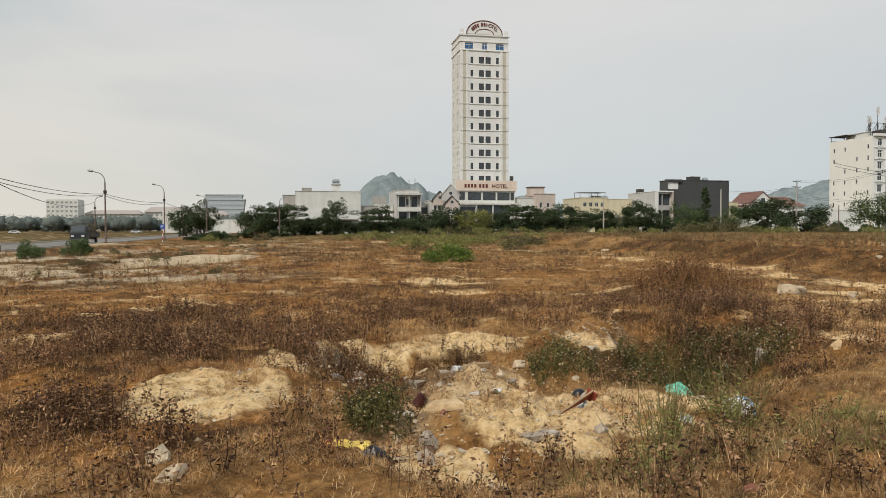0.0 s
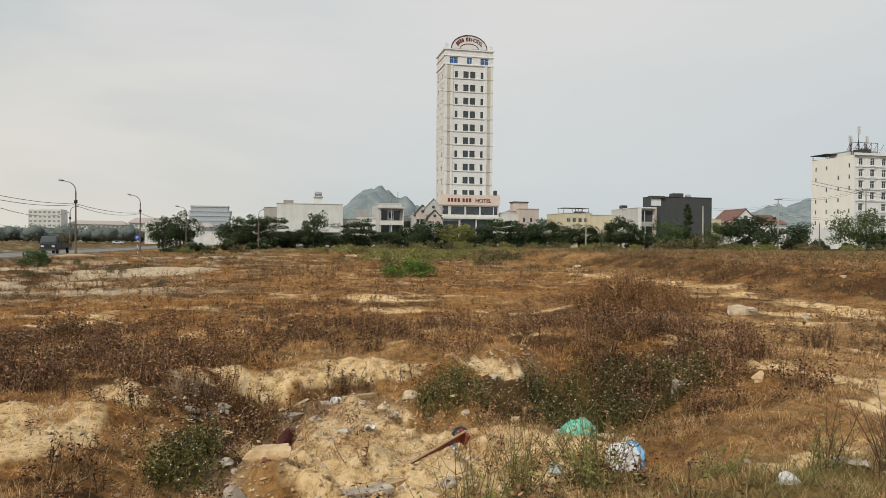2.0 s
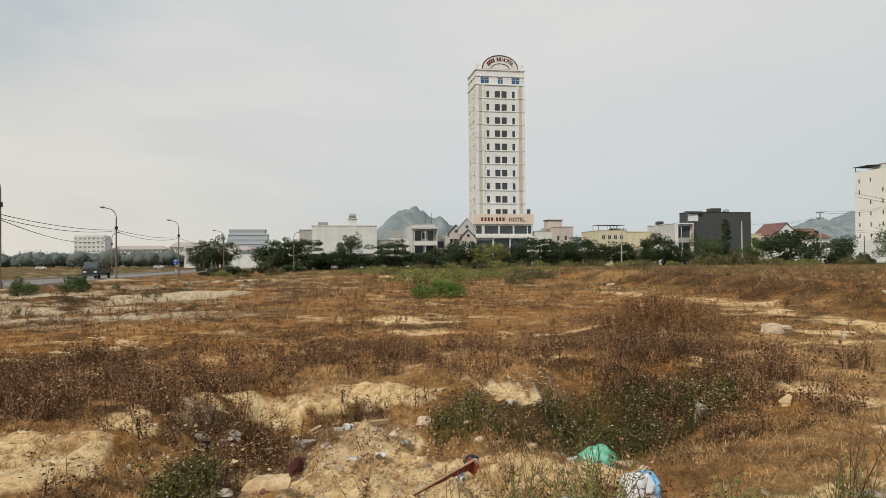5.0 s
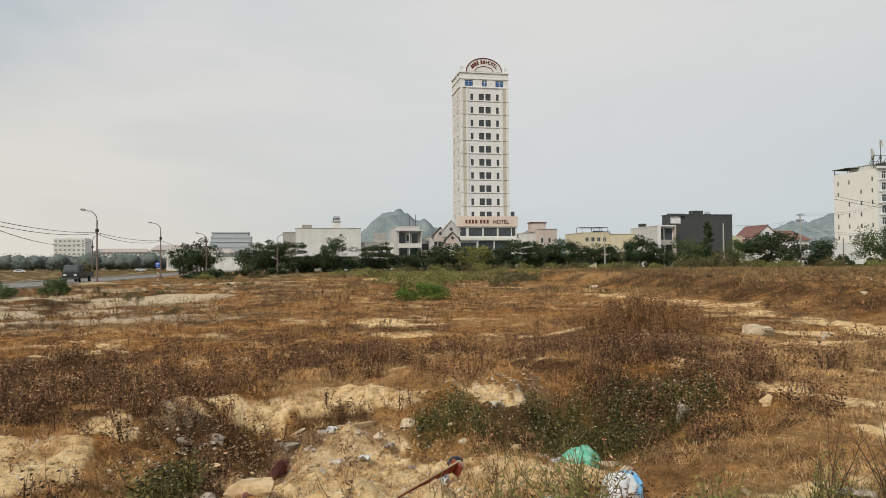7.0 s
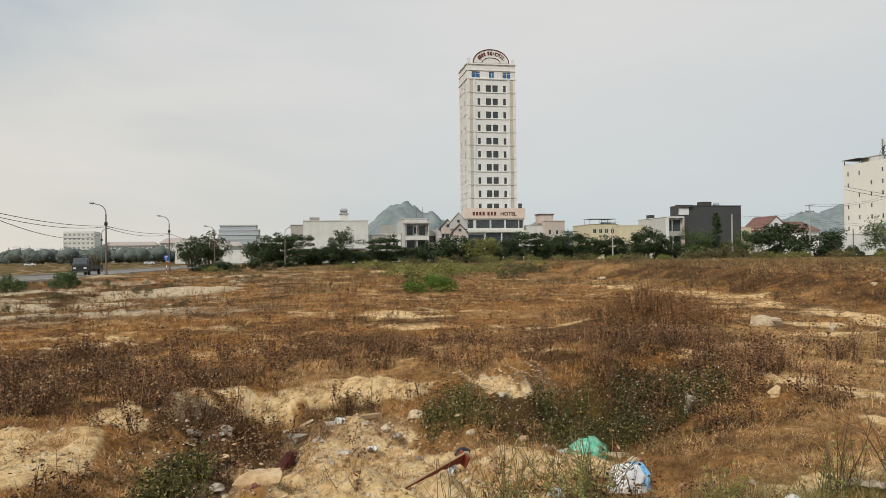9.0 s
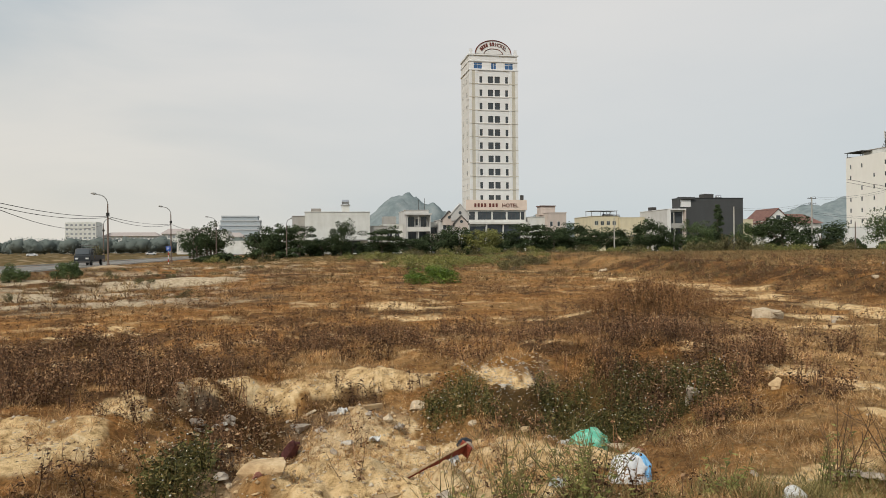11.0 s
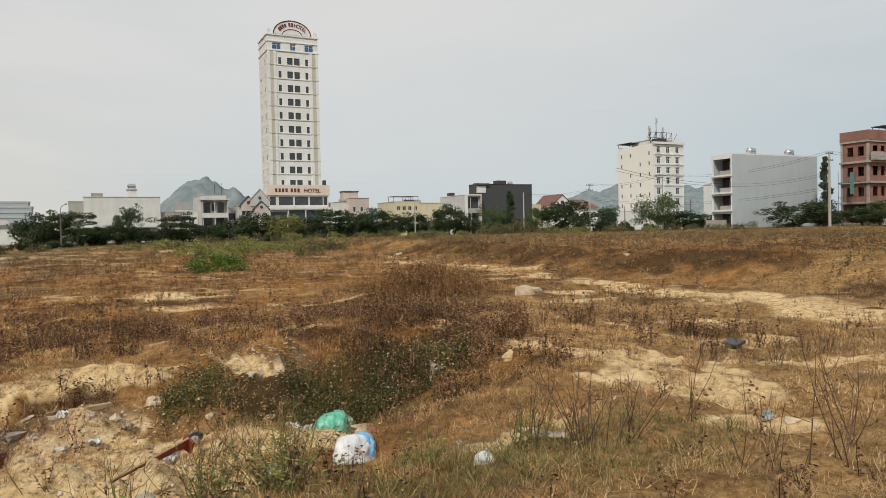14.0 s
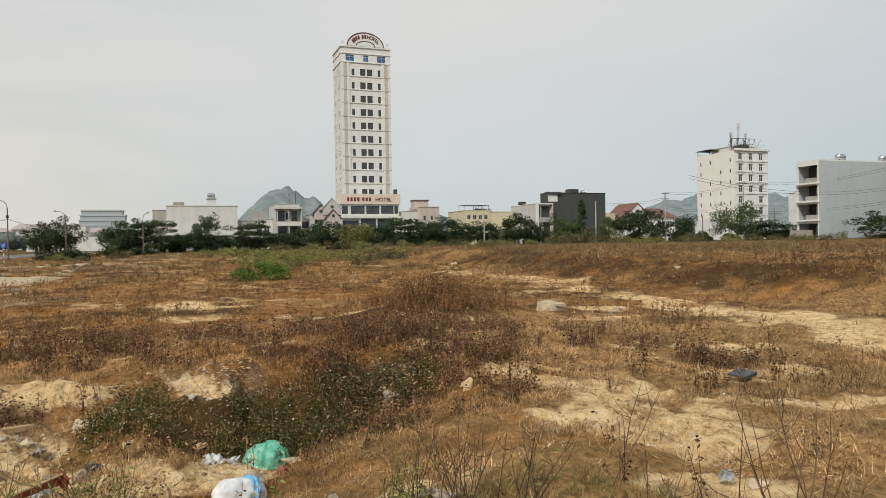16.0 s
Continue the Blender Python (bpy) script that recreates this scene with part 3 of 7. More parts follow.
def shell(parent, W, D, H, mat, front=(), west=(), side_mat=None, roof_mat=None, frame_mat=None, pane_mat=None, parapet=0.5, bars=1):
    """Four walls butted at the corners, a roof slab and a parapet round it."""
    t = 0.25
    side_mat = side_mat or mat
    storeys(parent, Matrix.Identity(4), W, H, list(front), mat, t=t, frame_mat=frame_mat, pane_mat=pane_mat, bars=bars)
    storeys(parent, Matrix.Translation((0, D, 0)) @ TURN_WEST, D - t - 0.003, H, list(west), side_mat, t=t, frame_mat=frame_mat, pane_mat=pane_mat, bars=bars)
    part("wall", boxm(W - t, W, t + 0.003, D, 0, H), side_mat, parent)
    part("wall", boxm(t + 0.003, W - t - 0.003, D - t, D, 0, H), side_mat, parent)
    part("roof", boxm(t + 0.003, W - t - 0.003, t + 0.003, D - t - 0.003, H - parapet - 0.2, H - parapet), roof_mat or m_concrete, parent)
    bm = bmesh.new()
    box(bm, -0.10, W + 0.10, -0.10, t + 0.1, H, H + 0.12)
    box(bm, -0.10, t + 0.1, t + 0.1, D + 0.1, H, H + 0.12)
    box(bm, W - t - 0.1, W + 0.1, t + 0.1, D + 0.1, H, H + 0.12)
    part("coping", bm, mat, parent)


def letters(text, height, mat, parent, m, name="lettering", label=""):
    cu = bpy.data.curves.new(name, "FONT")
    cu.body, cu.size, cu.extrude, cu.align_x = text, height * 1.4, 0.05, "CENTER"
    tmp = bpy.data.objects.new(name, cu)
    scene.collection.objects.link(tmp)
    me = bpy.data.meshes.new_from_object(tmp.evaluated_get(bpy.context.evaluated_depsgraph_get()))
    bpy.data.objects.remove(tmp)
    me.materials.clear()
    me.materials.append(mat)
    o = new(name, me)
    o.parent = parent
    o.matrix_basis = m @ Matrix.Rotation(radians(90), 4, "X")
    return tagged(o, label)


def water_tank(x, y, z, r=0.75, L=2.2):
    e = empty("water_tank", pose(x, y, z), "stainless steel water tank lying on a stand on the roof", "water tank", "roof water tanks")
    bm = bmesh.new()
    tube(bm, [(-L / 2 - 0.25, 0, r + 0.14), (-L / 2 - 0.08, 0, r + 0.14), (-L / 2, 0, r + 0.14), (L / 2, 0, r + 0.14), (L / 2 + 0.08, 0, r + 0.14), (L / 2 + 0.25, 0, r + 0.14)], [r * 0.45, r * 0.85, r, r, r * 0.85, r * 0.45], 18)
    for k in (-0.5, 0, 0.5):
        tube(bm, [(k * L * 0.7 - 0.03, 0, r + 0.14), (k * L * 0.7 + 0.03, 0, r + 0.14)], r * 1.03, 18)
    part("barrel", bm, m_steel, e, "shiny steel barrel")
    for s in (-0.7, 0.7):
        bm = bmesh.new()
        for yy in (-0.5, 0.5):
            tube(bm, [(s, yy, 0), (s, yy * 0.8, 0.36)], 0.04, 5)
        tube(bm, [(s, -0.5, 0.2), (s, 0.5, 0.2)], 0.035, 5)
        part("stand", bm, m_rust, e)
    return e


def hotel():
    base = 0.4
    e = empty("hotel", pose(38.98, 166.0, base), "tall white and cream hotel tower with an arched gable sign", "hotel")
    W, D, H = 12.05, 9.0, 47.6
    rows = [13.55 + 3.185 * k for k in range(10)]
    front = []
    for k, z in enumerate(rows):
        z0, arch = z - base - 0.82, k > 7
        front += [(2.55, z0, 0.68, 1.55, arch), (4.62, z0, 1.30, 1.60, arch), (6.30, z0, 1.30, 1.60, arch), (8.95, z0, 0.68, 1.55, arch)]
    west = []
    for k, z in enumerate(rows):
        west += [(1.3, z - base - 0.8, 0.9, 1.3), (5.6, z - base - 0.8, 1.1, 1.3)]
    top = [(1.15, 44.35, 2.1, 1.55), (5.45, 44.35, 1.3, 1.55), (8.85, 44.35, 2.1, 1.55)]
    storeys(e, Matrix.Identity(4), W, 44.0, front, m_white, frame_mat=m_darkframe)
    storeys(e, Matrix.Translation((0, 0, 44.0)), W, H - 44.0, [(a, b - 44.0, c, d) for a, b, c, d in top], m_white, frame_mat=m_white, pane_mat=m_blue_glass)
    storeys(e, Matrix.Translation((0, D, 0)) @ TURN_WEST, D - 0.26, H, west, m_cream, frame_mat=m_frame)
    part("wall", boxm(W - 0.25, W, 0.253, D, 0, H), m_cream, e)
    part("wall", boxm(0.253, W - 0.253, D - 0.25, D, 0, H), m_cream, e)
    part("roof", boxm(0.253, W - 0.253, 0.253, D - 0.253, H - 0.9, H - 0.7), m_concrete, e)
    for x0, x1 in ((-0.003, 2.05), (9.95, W + 0.003)):      # cream corner piers with grooves
        bm = bmesh.new()
        for a, b in ((x0, x0 + 0.62), (x1 - 0.62, x1)):
            box(bm, a, b, -0.16, -0.003, 12.0, 44.0)
        part("pier", bm, m_white, e, "cream rendered corner pier")
        part("pier_panel", boxm(x0 + 0.623, x1 - 0.623, -0.08, -0.003, 12.0, 44.0), m_pier, e, "beige recessed strip of the pier")
    for z in rows:                                        # one string course under every row of windows
        part("string_course", boxm(2.06, 9.94, -0.14, -0.003, z - base - 1.12, z - base - 0.92), m_cream, e)
        for k in (0, 1):
            part("pier_band", boxm((-0.05, 9.9)[k], (2.1, W + 0.05)[k], -0.20, -0.163, z - base - 1.12, z - base - 0.98), m_pier, e)
    for z, d, h in ((44.0, 0.22, 0.25), (46.1, 0.16, 0.2), (47.6, 0.25, 0.3)):
        bm = bmesh.new()
        box(bm, -d, W + d, -d, -0.003, z, z + h)
        box(bm, -d, -0.003, -0.003, D + d, z, z + h)
        part("cornice", bm, m_white, e)
    for k in range(22):                                   # rendered joints on the west side
        part("joint_band", boxm(-0.05, -0.003, 0.3, D - 0.3, 12.4 + 1.45 * k, 12.5 + 1.45 * k), m_white, e)
    cx, r, n = 5.95, 4.45, 28                               # arched gable
    arc = [(cx + r * math.cos(a), 47.95 + 3.25 * math.sin(a)) for a in np.linspace(0, math.pi, n)]
    part("gable", prism(bmesh.new(), arc, -0.25, 0.35), m_white, e, "white arched gable over the parapet")
    rim = bmesh.new()
    tube(rim, [(x, -0.28, z) for x, z in arc], 0.12, 6)
    part("gable_rim", rim, m_maroon, e, "dark red rim of the gable")
    inner = bmesh.new()
    tube(inner, [(cx + 2.3 * math.cos(a), -0.27, 47.95 + 1.25 * math.sin(a)) for a in np.linspace(0, math.pi, 16)], 0.09, 5)
    part("inner_arch", inner, m_maroon, e)
    for k, a in enumerate(np.radians([152, 141, 130, 119, 108, 101, 90])):      # the name as plain bars along the arch
        if k == 4:
            continue
        mm = Matrix.Translation((cx + 3.4 * math.cos(a), -0.30, 47.95 + 2.35 * math.sin(a))) @ Matrix.Rotation(a * 0.55 - math.pi / 2 * 0.55, 4, "Y").inverted()
        place(part("name_bar", boxm(-0.22, 0.22, -0.05, 0.05, -0.42, 0.42), m_maroon, e), mm)
    for ch, a in zip("HOTEL", np.radians([77, 66, 55, 44, 33])):
        mm = Matrix.Translation((cx + 3.4 * math.cos(a), -0.30, 47.95 + 2.35 * math.sin(a) - 0.42)) @ Matrix.Rotation(math.pi / 2 * 0.55 - a * 0.55, 4, "Y")
        letters(ch, 0.85, m_maroon, e, mm, "letter")
    for x in (0.2, 11.2):
        part("parapet_block", boxm(x, x + 0.65, -0.1, 0.5, 47.96, 49.1), m_white, e)
    return e


def podium():
    e = empty("hotel_podium", pose(37.6, 163.4, 0.3), "two-storey hotel entrance block with glazed front", "building")
    W, D, H = 14.4, 2.55, 12.6
    wins = [(0.5, 8.0, 1.4, 1.9), (2.6, 8.0, 3.3, 1.9), (6.3, 8.0, 3.2, 1.9), (9.9, 8.0, 3.1, 1.9), (13.2, 8.0, 0.9, 1.9)]
    door = [(4.9, 0.4, 3.7, 6.4), (8.8, 0.4, 4.3, 6.4), (0.7, 0.4, 3.7, 6.0)]
    storeys(e, Matrix.Identity(4), W, H, wins + door, m_offwhite, frame_mat=m_darkframe, bars=2)
    part("wall", boxm(0, 0.25, 0.253, D, 0, H), m_cream, e)
    part("wall", boxm(W - 0.25, W, 0.253, D, 0, H), m_cream, e)
    part("roof", boxm(0.253, W - 0.253, 0.253, D, H - 0.6, H - 0.4), m_concrete, e)
    part("sign_panel", boxm(-0.25, W + 0.25, -0.30, -0.003, 10.25, 12.7), m_signband, e, "salmon sign panel over the entrance")
    part("ledge", boxm(-0.35, W + 0.35, -0.75, -0.003, 6.95, 7.45), m_cream, e)
    x = 1.7
    for word in (4, 3):                                   # the name as plain bars
        for k in range(word):
            part("name_bar", boxm(x, x + 0.50, -0.36, -0.303, 11.0, 11.85), m_maroon, e)
            x += 0.80
        x += 0.40
    letters("HOTEL", 0.9, m_maroon, e, Matrix.Translation((10.4, -0.36, 10.98)), label="maroon capital letters of the hotel sign")
    for x in (0.3, 4.65, 8.7, 13.4, 14.1):
        part("column", tube(bmesh.new(), [(x, -0.45, 0), (x, -0.45, 0.3), (x, -0.45, 6.6), (x, -0.45, 6.95)], [0.24, 0.16, 0.15, 0.24], 12), m_cream, e)
    part("air_unit", boxm(13.4, 14.1, 0.6, 1.4, 12.61, 13.9), m_rust, e, "dark metal unit on the podium roof")
    return e


def store():
    e = empty("warehouse", pose(0.0, 160.0, 0.5), "windowless white rendered warehouse with a flat roof", "building")
    W, D, H = 14.4, 16.0, 9.4
    shell(e, W, D, H, m_offwhite, front=[(1.5, 0.6, 3.0, 2.2), (9.6, 0.5, 2.6, 2.4)], frame_mat=m_darkframe)
    part("roof_hut", boxm(1.4, 3.6, 2.0, 4.0, 9.0, 10.3), m_concrete, e)
    part("stair_tower", boxm(8.4, 10.1, 5.0, 7.0, 9.0, 11.2), m_offwhite, e)
    part("stair_tower_cap", boxm(8.2, 10.3, 4.8, 7.2, 11.2, 11.4), m_midgrey, e)
    part("canopy", boxm(0.5, 13.8, -1.8, -0.003, 3.0, 3.2), m_roof_grey, e, "grey sheet canopy along the front")
    water_tank(9.25, 166.0, 11.95, 0.5, 1.2)
    b = empty("annex", pose(14.45, 161.0, 0.5), "low grey annex with a dark roof slab", "building")
    shell(b, 4.0, 6.0, 6.2, m_midgrey, front=[(0.8, 2.5, 1.4, 1.4)])
    c = empty("annex", pose(-2.8, 163.0, 0.5), "small grey block beside the warehouse", "building")
    shell(c, 2.75, 6.0, 8.6, m_midgrey)


def balcony(parent, x, z, w, mat, depth=1.1):
    bm = bmesh.new()
    box(bm, x, x + w, -depth, -0.003, z, z + 0.18)
    box(bm, x, x + w, -depth, -depth + 0.12, z + 0.18, z + 1.0)
    box(bm, x, x + 0.12, -depth + 0.12, -0.003, z + 0.18, z + 1.0)
    box(bm, x + w - 0.12, x + w, -depth + 0.12, -0.003, z + 0.18, z + 1.0)
    return part("balcony", bm, mat, parent)


def white_house():
    e = empty("town_house", pose(22.2, 158.0, 0.5), "white three-storey house with deep shaded balconies and a flat roof", "house")
    W, D, H = 5.3, 12.0, 9.7
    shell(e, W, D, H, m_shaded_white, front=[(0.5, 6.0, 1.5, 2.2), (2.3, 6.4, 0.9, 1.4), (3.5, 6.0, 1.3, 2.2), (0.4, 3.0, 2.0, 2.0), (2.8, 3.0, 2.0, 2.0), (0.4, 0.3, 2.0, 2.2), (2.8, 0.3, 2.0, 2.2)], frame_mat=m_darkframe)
    for z, mat in ((4.9, m_cream), (1.9, m_midgrey)):
        bm = bmesh.new()
        box(bm, 0, W, -1.9, -0.003, z, z + 0.2)
        box(bm, 0, W, -1.9, -1.78, z + 0.2, z + 0.95)
        part("balcony", bm, mat, e)
    part("roof_slab", boxm(-0.4, 5.7, -2.1, -0.103, 8.6, 8.95), m_shaded_white, e)
    part("side_fin", boxm(-0.12, 0.0, -1.9, -0.003, 0, 8.6), m_shaded_white, e)
    part("side_fin", boxm(W, W + 0.12, -1.9, -0.003, 0, 8.6), m_shaded_white, e)
    for x in (0.15, 2.6):
        part("post", boxm(x, x + 0.2, -1.75, -1.55, 0, 8.6), m_shaded_white, e)
    for x, h in ((3.6, 2.6), (5.0, 3.0)):
        part("mast", tube(bmesh.new(), [(x, 4.0, 9.0), (x, 4.0, 9.7 + h)], 0.06, 5), m_rust, e)
    f = empty("town_house", pose(17.6, 162.0, 0.5), "small pale house with a railed roof terrace", "house")
    shell(f, 4.5, 9.0, 6.6, m_offwhite, front=[(0.8, 3.6, 1.3, 1.4), (2.6, 3.6, 1.2, 1.4)])
    part("terrace_room", boxm(0.3, 3.2, 2.0, 6.0, 6.75, 8.6), m_midgrey, f)
    g = empty("town_house", pose(27.6, 159.5, 0.5), "pale narrow house with plants on its balcony", "house")
    shell(g, 4.2, 10.0, 7.0, m_offwhite, front=[(0.6, 4.4, 2.6, 1.5), (0.6, 1.0, 2.6, 2.0)], frame_mat=m_darkframe)
    balcony(g, 0.0, 3.4, 4.2, m_pinkish)


def gable_roof(parent, x0, x1, y0, y1, z, h, mat, over=0.4, t=0.18):
    """Two sloped slabs with the ridge along y."""
    xm = (x0 + x1) / 2
    bm = bmesh.new()
    for s in (-1, 1):
        xe = x0 - over if s < 0 else x1 + over
        ze = z - over * h / (xm - x0)
        out = [(xe, ze), (xm, z + h), (xm, z + h + t), (xe, ze + t)]
        prism(bm, out if s > 0 else out[::-1], y0 - over, y1 + over)
    return part("roof", bm, mat, parent)


def villa():
    e = empty("villa", pose(29.6, 154.0, 0.5), "white and pale pink villa with stepped gables and dark trim", "house")
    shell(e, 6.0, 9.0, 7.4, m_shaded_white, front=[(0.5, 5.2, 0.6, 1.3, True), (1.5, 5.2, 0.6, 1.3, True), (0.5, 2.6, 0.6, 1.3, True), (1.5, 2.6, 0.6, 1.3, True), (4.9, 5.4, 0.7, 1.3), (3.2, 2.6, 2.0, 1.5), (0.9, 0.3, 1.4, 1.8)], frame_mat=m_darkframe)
    for x0, x1, y0, z, h, mat in ((2.2, 6.2, -0.30, 8.6, 2.2, m_shaded_white), (0.3, 3.3, -0.12, 7.6, 1.6, m_pinkish), (2.8, 5.8, -1.30, 6.6, 1.5, m_pinkish), (2.6, 5.6, -2.20, 3.4, 1.6, m_shaded_white)):
        xm = (x0 + x1) / 2
        part("gable", prism(bmesh.new(), [(x0, z - 1.4), (x1, z - 1.4), (x1, z), (xm, z + h), (x0, z)], y0 - 0.2, y0), mat, e, "plastered gable with dark trim")
        bm = bmesh.new()
        for s in (-1, 1):
            xe, ze = (x0 - 0.3, z - 0.3) if s < 0 else (x1 + 0.3, z - 0.3)
            out = [(xe, ze), (xm, z + h + 0.02), (xm, z + h + 0.26), (xe, ze + 0.22)]
            prism(bm, out if s > 0 else out[::-1], y0 - 0.34, y0 + 0.9)
        part("gable_roof", bm, m_darkframe if mat is m_pinkish else m_shaded_white, e)
        part("gable_window", tube(bmesh.new(), [(xm, y0 - 0.28, z + 0.35), (xm, y0 - 0.205, z + 0.35)], 0.34, 12), m_glass, e)
    part("upper_block", boxm(2.2, 6.2, -0.29, 6.0, 7.6, 8.6), m_shaded_white, e)
    part("cornice", boxm(-0.3, 6.3, -0.25, -0.103, 4.45, 4.62), m_darkframe, e)
    part("cornice", boxm(-0.3, 6.3, -0.25, -0.103, 7.0, 7.15), m_darkframe, e)
    for x in (-0.05, 2.35, 5.75):
        part("pilaster", boxm(x, x + 0.22, -0.2, -0.003, 0, 4.44), m_pinkish, e)


def right_houses():
    e = empty("town_house", pose(52.6, 161.0, 0.5), "long low pale house with a roof terrace", "house")
    shell(e, 4.2, 10.0, 8.3, m_offwhite, front=[(1.0, 5.2, 0.8, 1.2), (2.6, 5.2, 0.8, 1.2)], frame_mat=m_darkframe)
    f = empty("town_house", pose(56.0, 159.0, 0.5), "pale pink house with a stepped flat roof", "house")
    shell(f, 4.6, 9.0, 9.2, m_pinkish, front=[(0.6, 6.0, 0.7, 1.2), (2.4, 6.0, 0.7, 1.2, True), (0.4, 3.2, 1.5, 1.5), (2.6, 3.2, 1.5, 1.5)])
    part("stair_tower", boxm(-0.6, 2.9, 3.0, 6.0, 8.8, 10.9), m_pinkish, f)
    part("stair_tower_cap", boxm(-0.8, 3.1, 2.8, 6.2, 10.9, 11.1), m_roof_brown, f)
    g = empty("yellow_building", pose(69.2, 164.0, 0.5), "yellow rendered three-storey building with a cluttered roof", "building")
    wins = [(0.6 + 1.55 * k, 6.4, 0.95, 1.1) for k in range(4)] + [(0.6 + 1.55 * k, 3.3, 0.95, 1.1) for k in range(4)]
    shell(g, 6.8, 12.0, 8.6, m_yellow, front=wins, frame_mat=m_offwhite)
    h = empty("yellow_building", pose(76.05, 163.0, 0.5), "pale yellow building with a plain front and roof shed", "building")
    shell(h, 6.4, 12.0, 8.2, m_yellow, front=[(0.7, 3.0, 0.8, 1.6)])
    part("canopy", boxm(-1.0, 6.6, -2.2, -0.003, 3.6, 3.8), m_roof_grey, h)
    for dx, w in ((0.5, 5.0), (4.5, 3.0)):
        bm = bmesh.new()
        box(bm, dx, dx + w, 2.0, 6.0, 10.0, 10.12)
        for px in (dx + 0.1, dx + w - 0.2):
            box(bm, px, px + 0.1, 2.1, 2.2, 8.1, 10.0)
            box(bm, px, px + 0.1, 5.7, 5.8, 8.1, 10.0)
        part("roof_shed", bm, m_roof_grey, g)
    for k in range(4):
        water_tank(74.2 + 1.2 * k, 168.5, 8.6, 0.55, 0.7)


def grey_pair():
    e = empty("town_house", pose(82.75, 152.0, 0.6), "white and grey narrow house with open dark balconies", "house")
    W, D, H = 4.1, 14.0, 9.6
    # side walls take the white with painted-in shade, the front plain white
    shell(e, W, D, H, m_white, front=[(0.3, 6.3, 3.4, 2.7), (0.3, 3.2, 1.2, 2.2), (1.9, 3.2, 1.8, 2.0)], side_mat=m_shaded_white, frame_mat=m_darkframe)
    part("balcony_front", boxm(0.26, 3.84, -0.9, -0.003, 5.2, 6.3), m_midgrey, e, "grey balcony parapet")
    part("frame_edge", boxm(0.0, 0.25, -1.0, -0.003, 2.6, 9.4), m_white, e)
    part("frame_edge", boxm(3.85, 4.1, -1.0, -0.003, 2.6, 9.4), m_pinkish, e)
    part("frame_top", boxm(0.0, 4.1, -1.0, -0.103, 9.4, 9.7), m_white, e)
    part("porch", boxm(0.1, 4.3, -2.0, -0.003, 2.2, 2.5), m_pinkish, e)
    part("ground_floor", boxm(0.4, 3.7, -0.06, -0.003, 0.2, 2.1), m_pinkish, e)
    part("roof_box", boxm(0.4, 1.8, 9.0, 10.5, 9.2, 10.6), m_rust, e)
    d = empty("dark_building", pose(86.9, 153.0, 0.6), "dark grey windowless building with a flat roof", "building")
    shell(d, 15.8, 4.6, 12.3, m_dark_wall)
    bm = boxm(-1.2, 3.0, -0.5, -0.003, 12.0, 12.5)
    box(bm, -1.2, -0.7, -0.5, -0.003, 8.5, 12.0)
    part("roof_frame", bm, m_dark_wall, d, "dark concrete frame at the roof's edge")
    part("white_panel", boxm(-0.6, 2.2, -0.1, -0.003, 10.2, 11.9), m_white, d)
    part("roof_hut", boxm(6.5, 9.0, 1.4, 3.6, 11.8, 13.4), m_rust, d)
    water_tank(97.6, 155.2, 12.5, 0.6, 1.0)
    y = empty("town_house", pose(108.5, 168.0, 0.8), "small pale yellow house with windows", "house")
    shell(y, 7.0, 8.0, 7.6, m_yellow, front=[(0.8, 4.6, 0.9, 1.3), (2.8, 4.6, 0.9, 1.3), (4.8, 4.6, 0.9, 1.3)])


def red_roof_villa():
    e = empty("villa", pose(118.0, 167.0, 0.8), "white villa with red tiled hipped and gabled roofs", "house")
    shell(e, 8.4, 9.0, 7.0, m_white, front=[(1.4, 4.2, 1.1, 1.5, True), (3.6, 4.2, 1.1, 1.5, True), (6.2, 4.2, 1.1, 1.5)])
    part("gable", prism(bmesh.new(), [(0.5, 7.13), (7.9, 7.13), (4.2, 10.3)], -0.06, 0.2), m_white, e)
    gable_roof(e, 0.5, 7.9, 0.55, 8.6, 7.13, 3.2, m_roof_red, 0.8, 0.28)
    part("gable_window", boxm(3.6, 4.8, -0.10, -0.063, 7.7, 8.7), m_glass, e)
    f = empty("villa", pose(126.7, 166.0, 0.8), "lower wing of a villa with a red tiled roof", "house")
    shell(f, 7.4, 9.0, 6.4, m_white, front=[(1.2, 3.4, 1.0, 1.4), (4.4, 3.4, 1.0, 1.4)])
    bm = bmesh.new()
    a = [bm.verts.new(p) for p in ((-0.6, -0.6, 6.55), (8.0, -0.6, 6.55), (8.0, 9.6, 6.55), (-0.6, 9.6, 6.55), (0.2, 4.5, 9.2), (5.4, 4.5, 9.2))]
    for q in ((0, 1, 5, 4), (1, 2, 5), (2, 3, 4, 5), (3, 0, 4), (3, 2, 1, 0)):
        bm.faces.new([a[i] for i in q])
    part("roof", bm, m_roof_red, f)


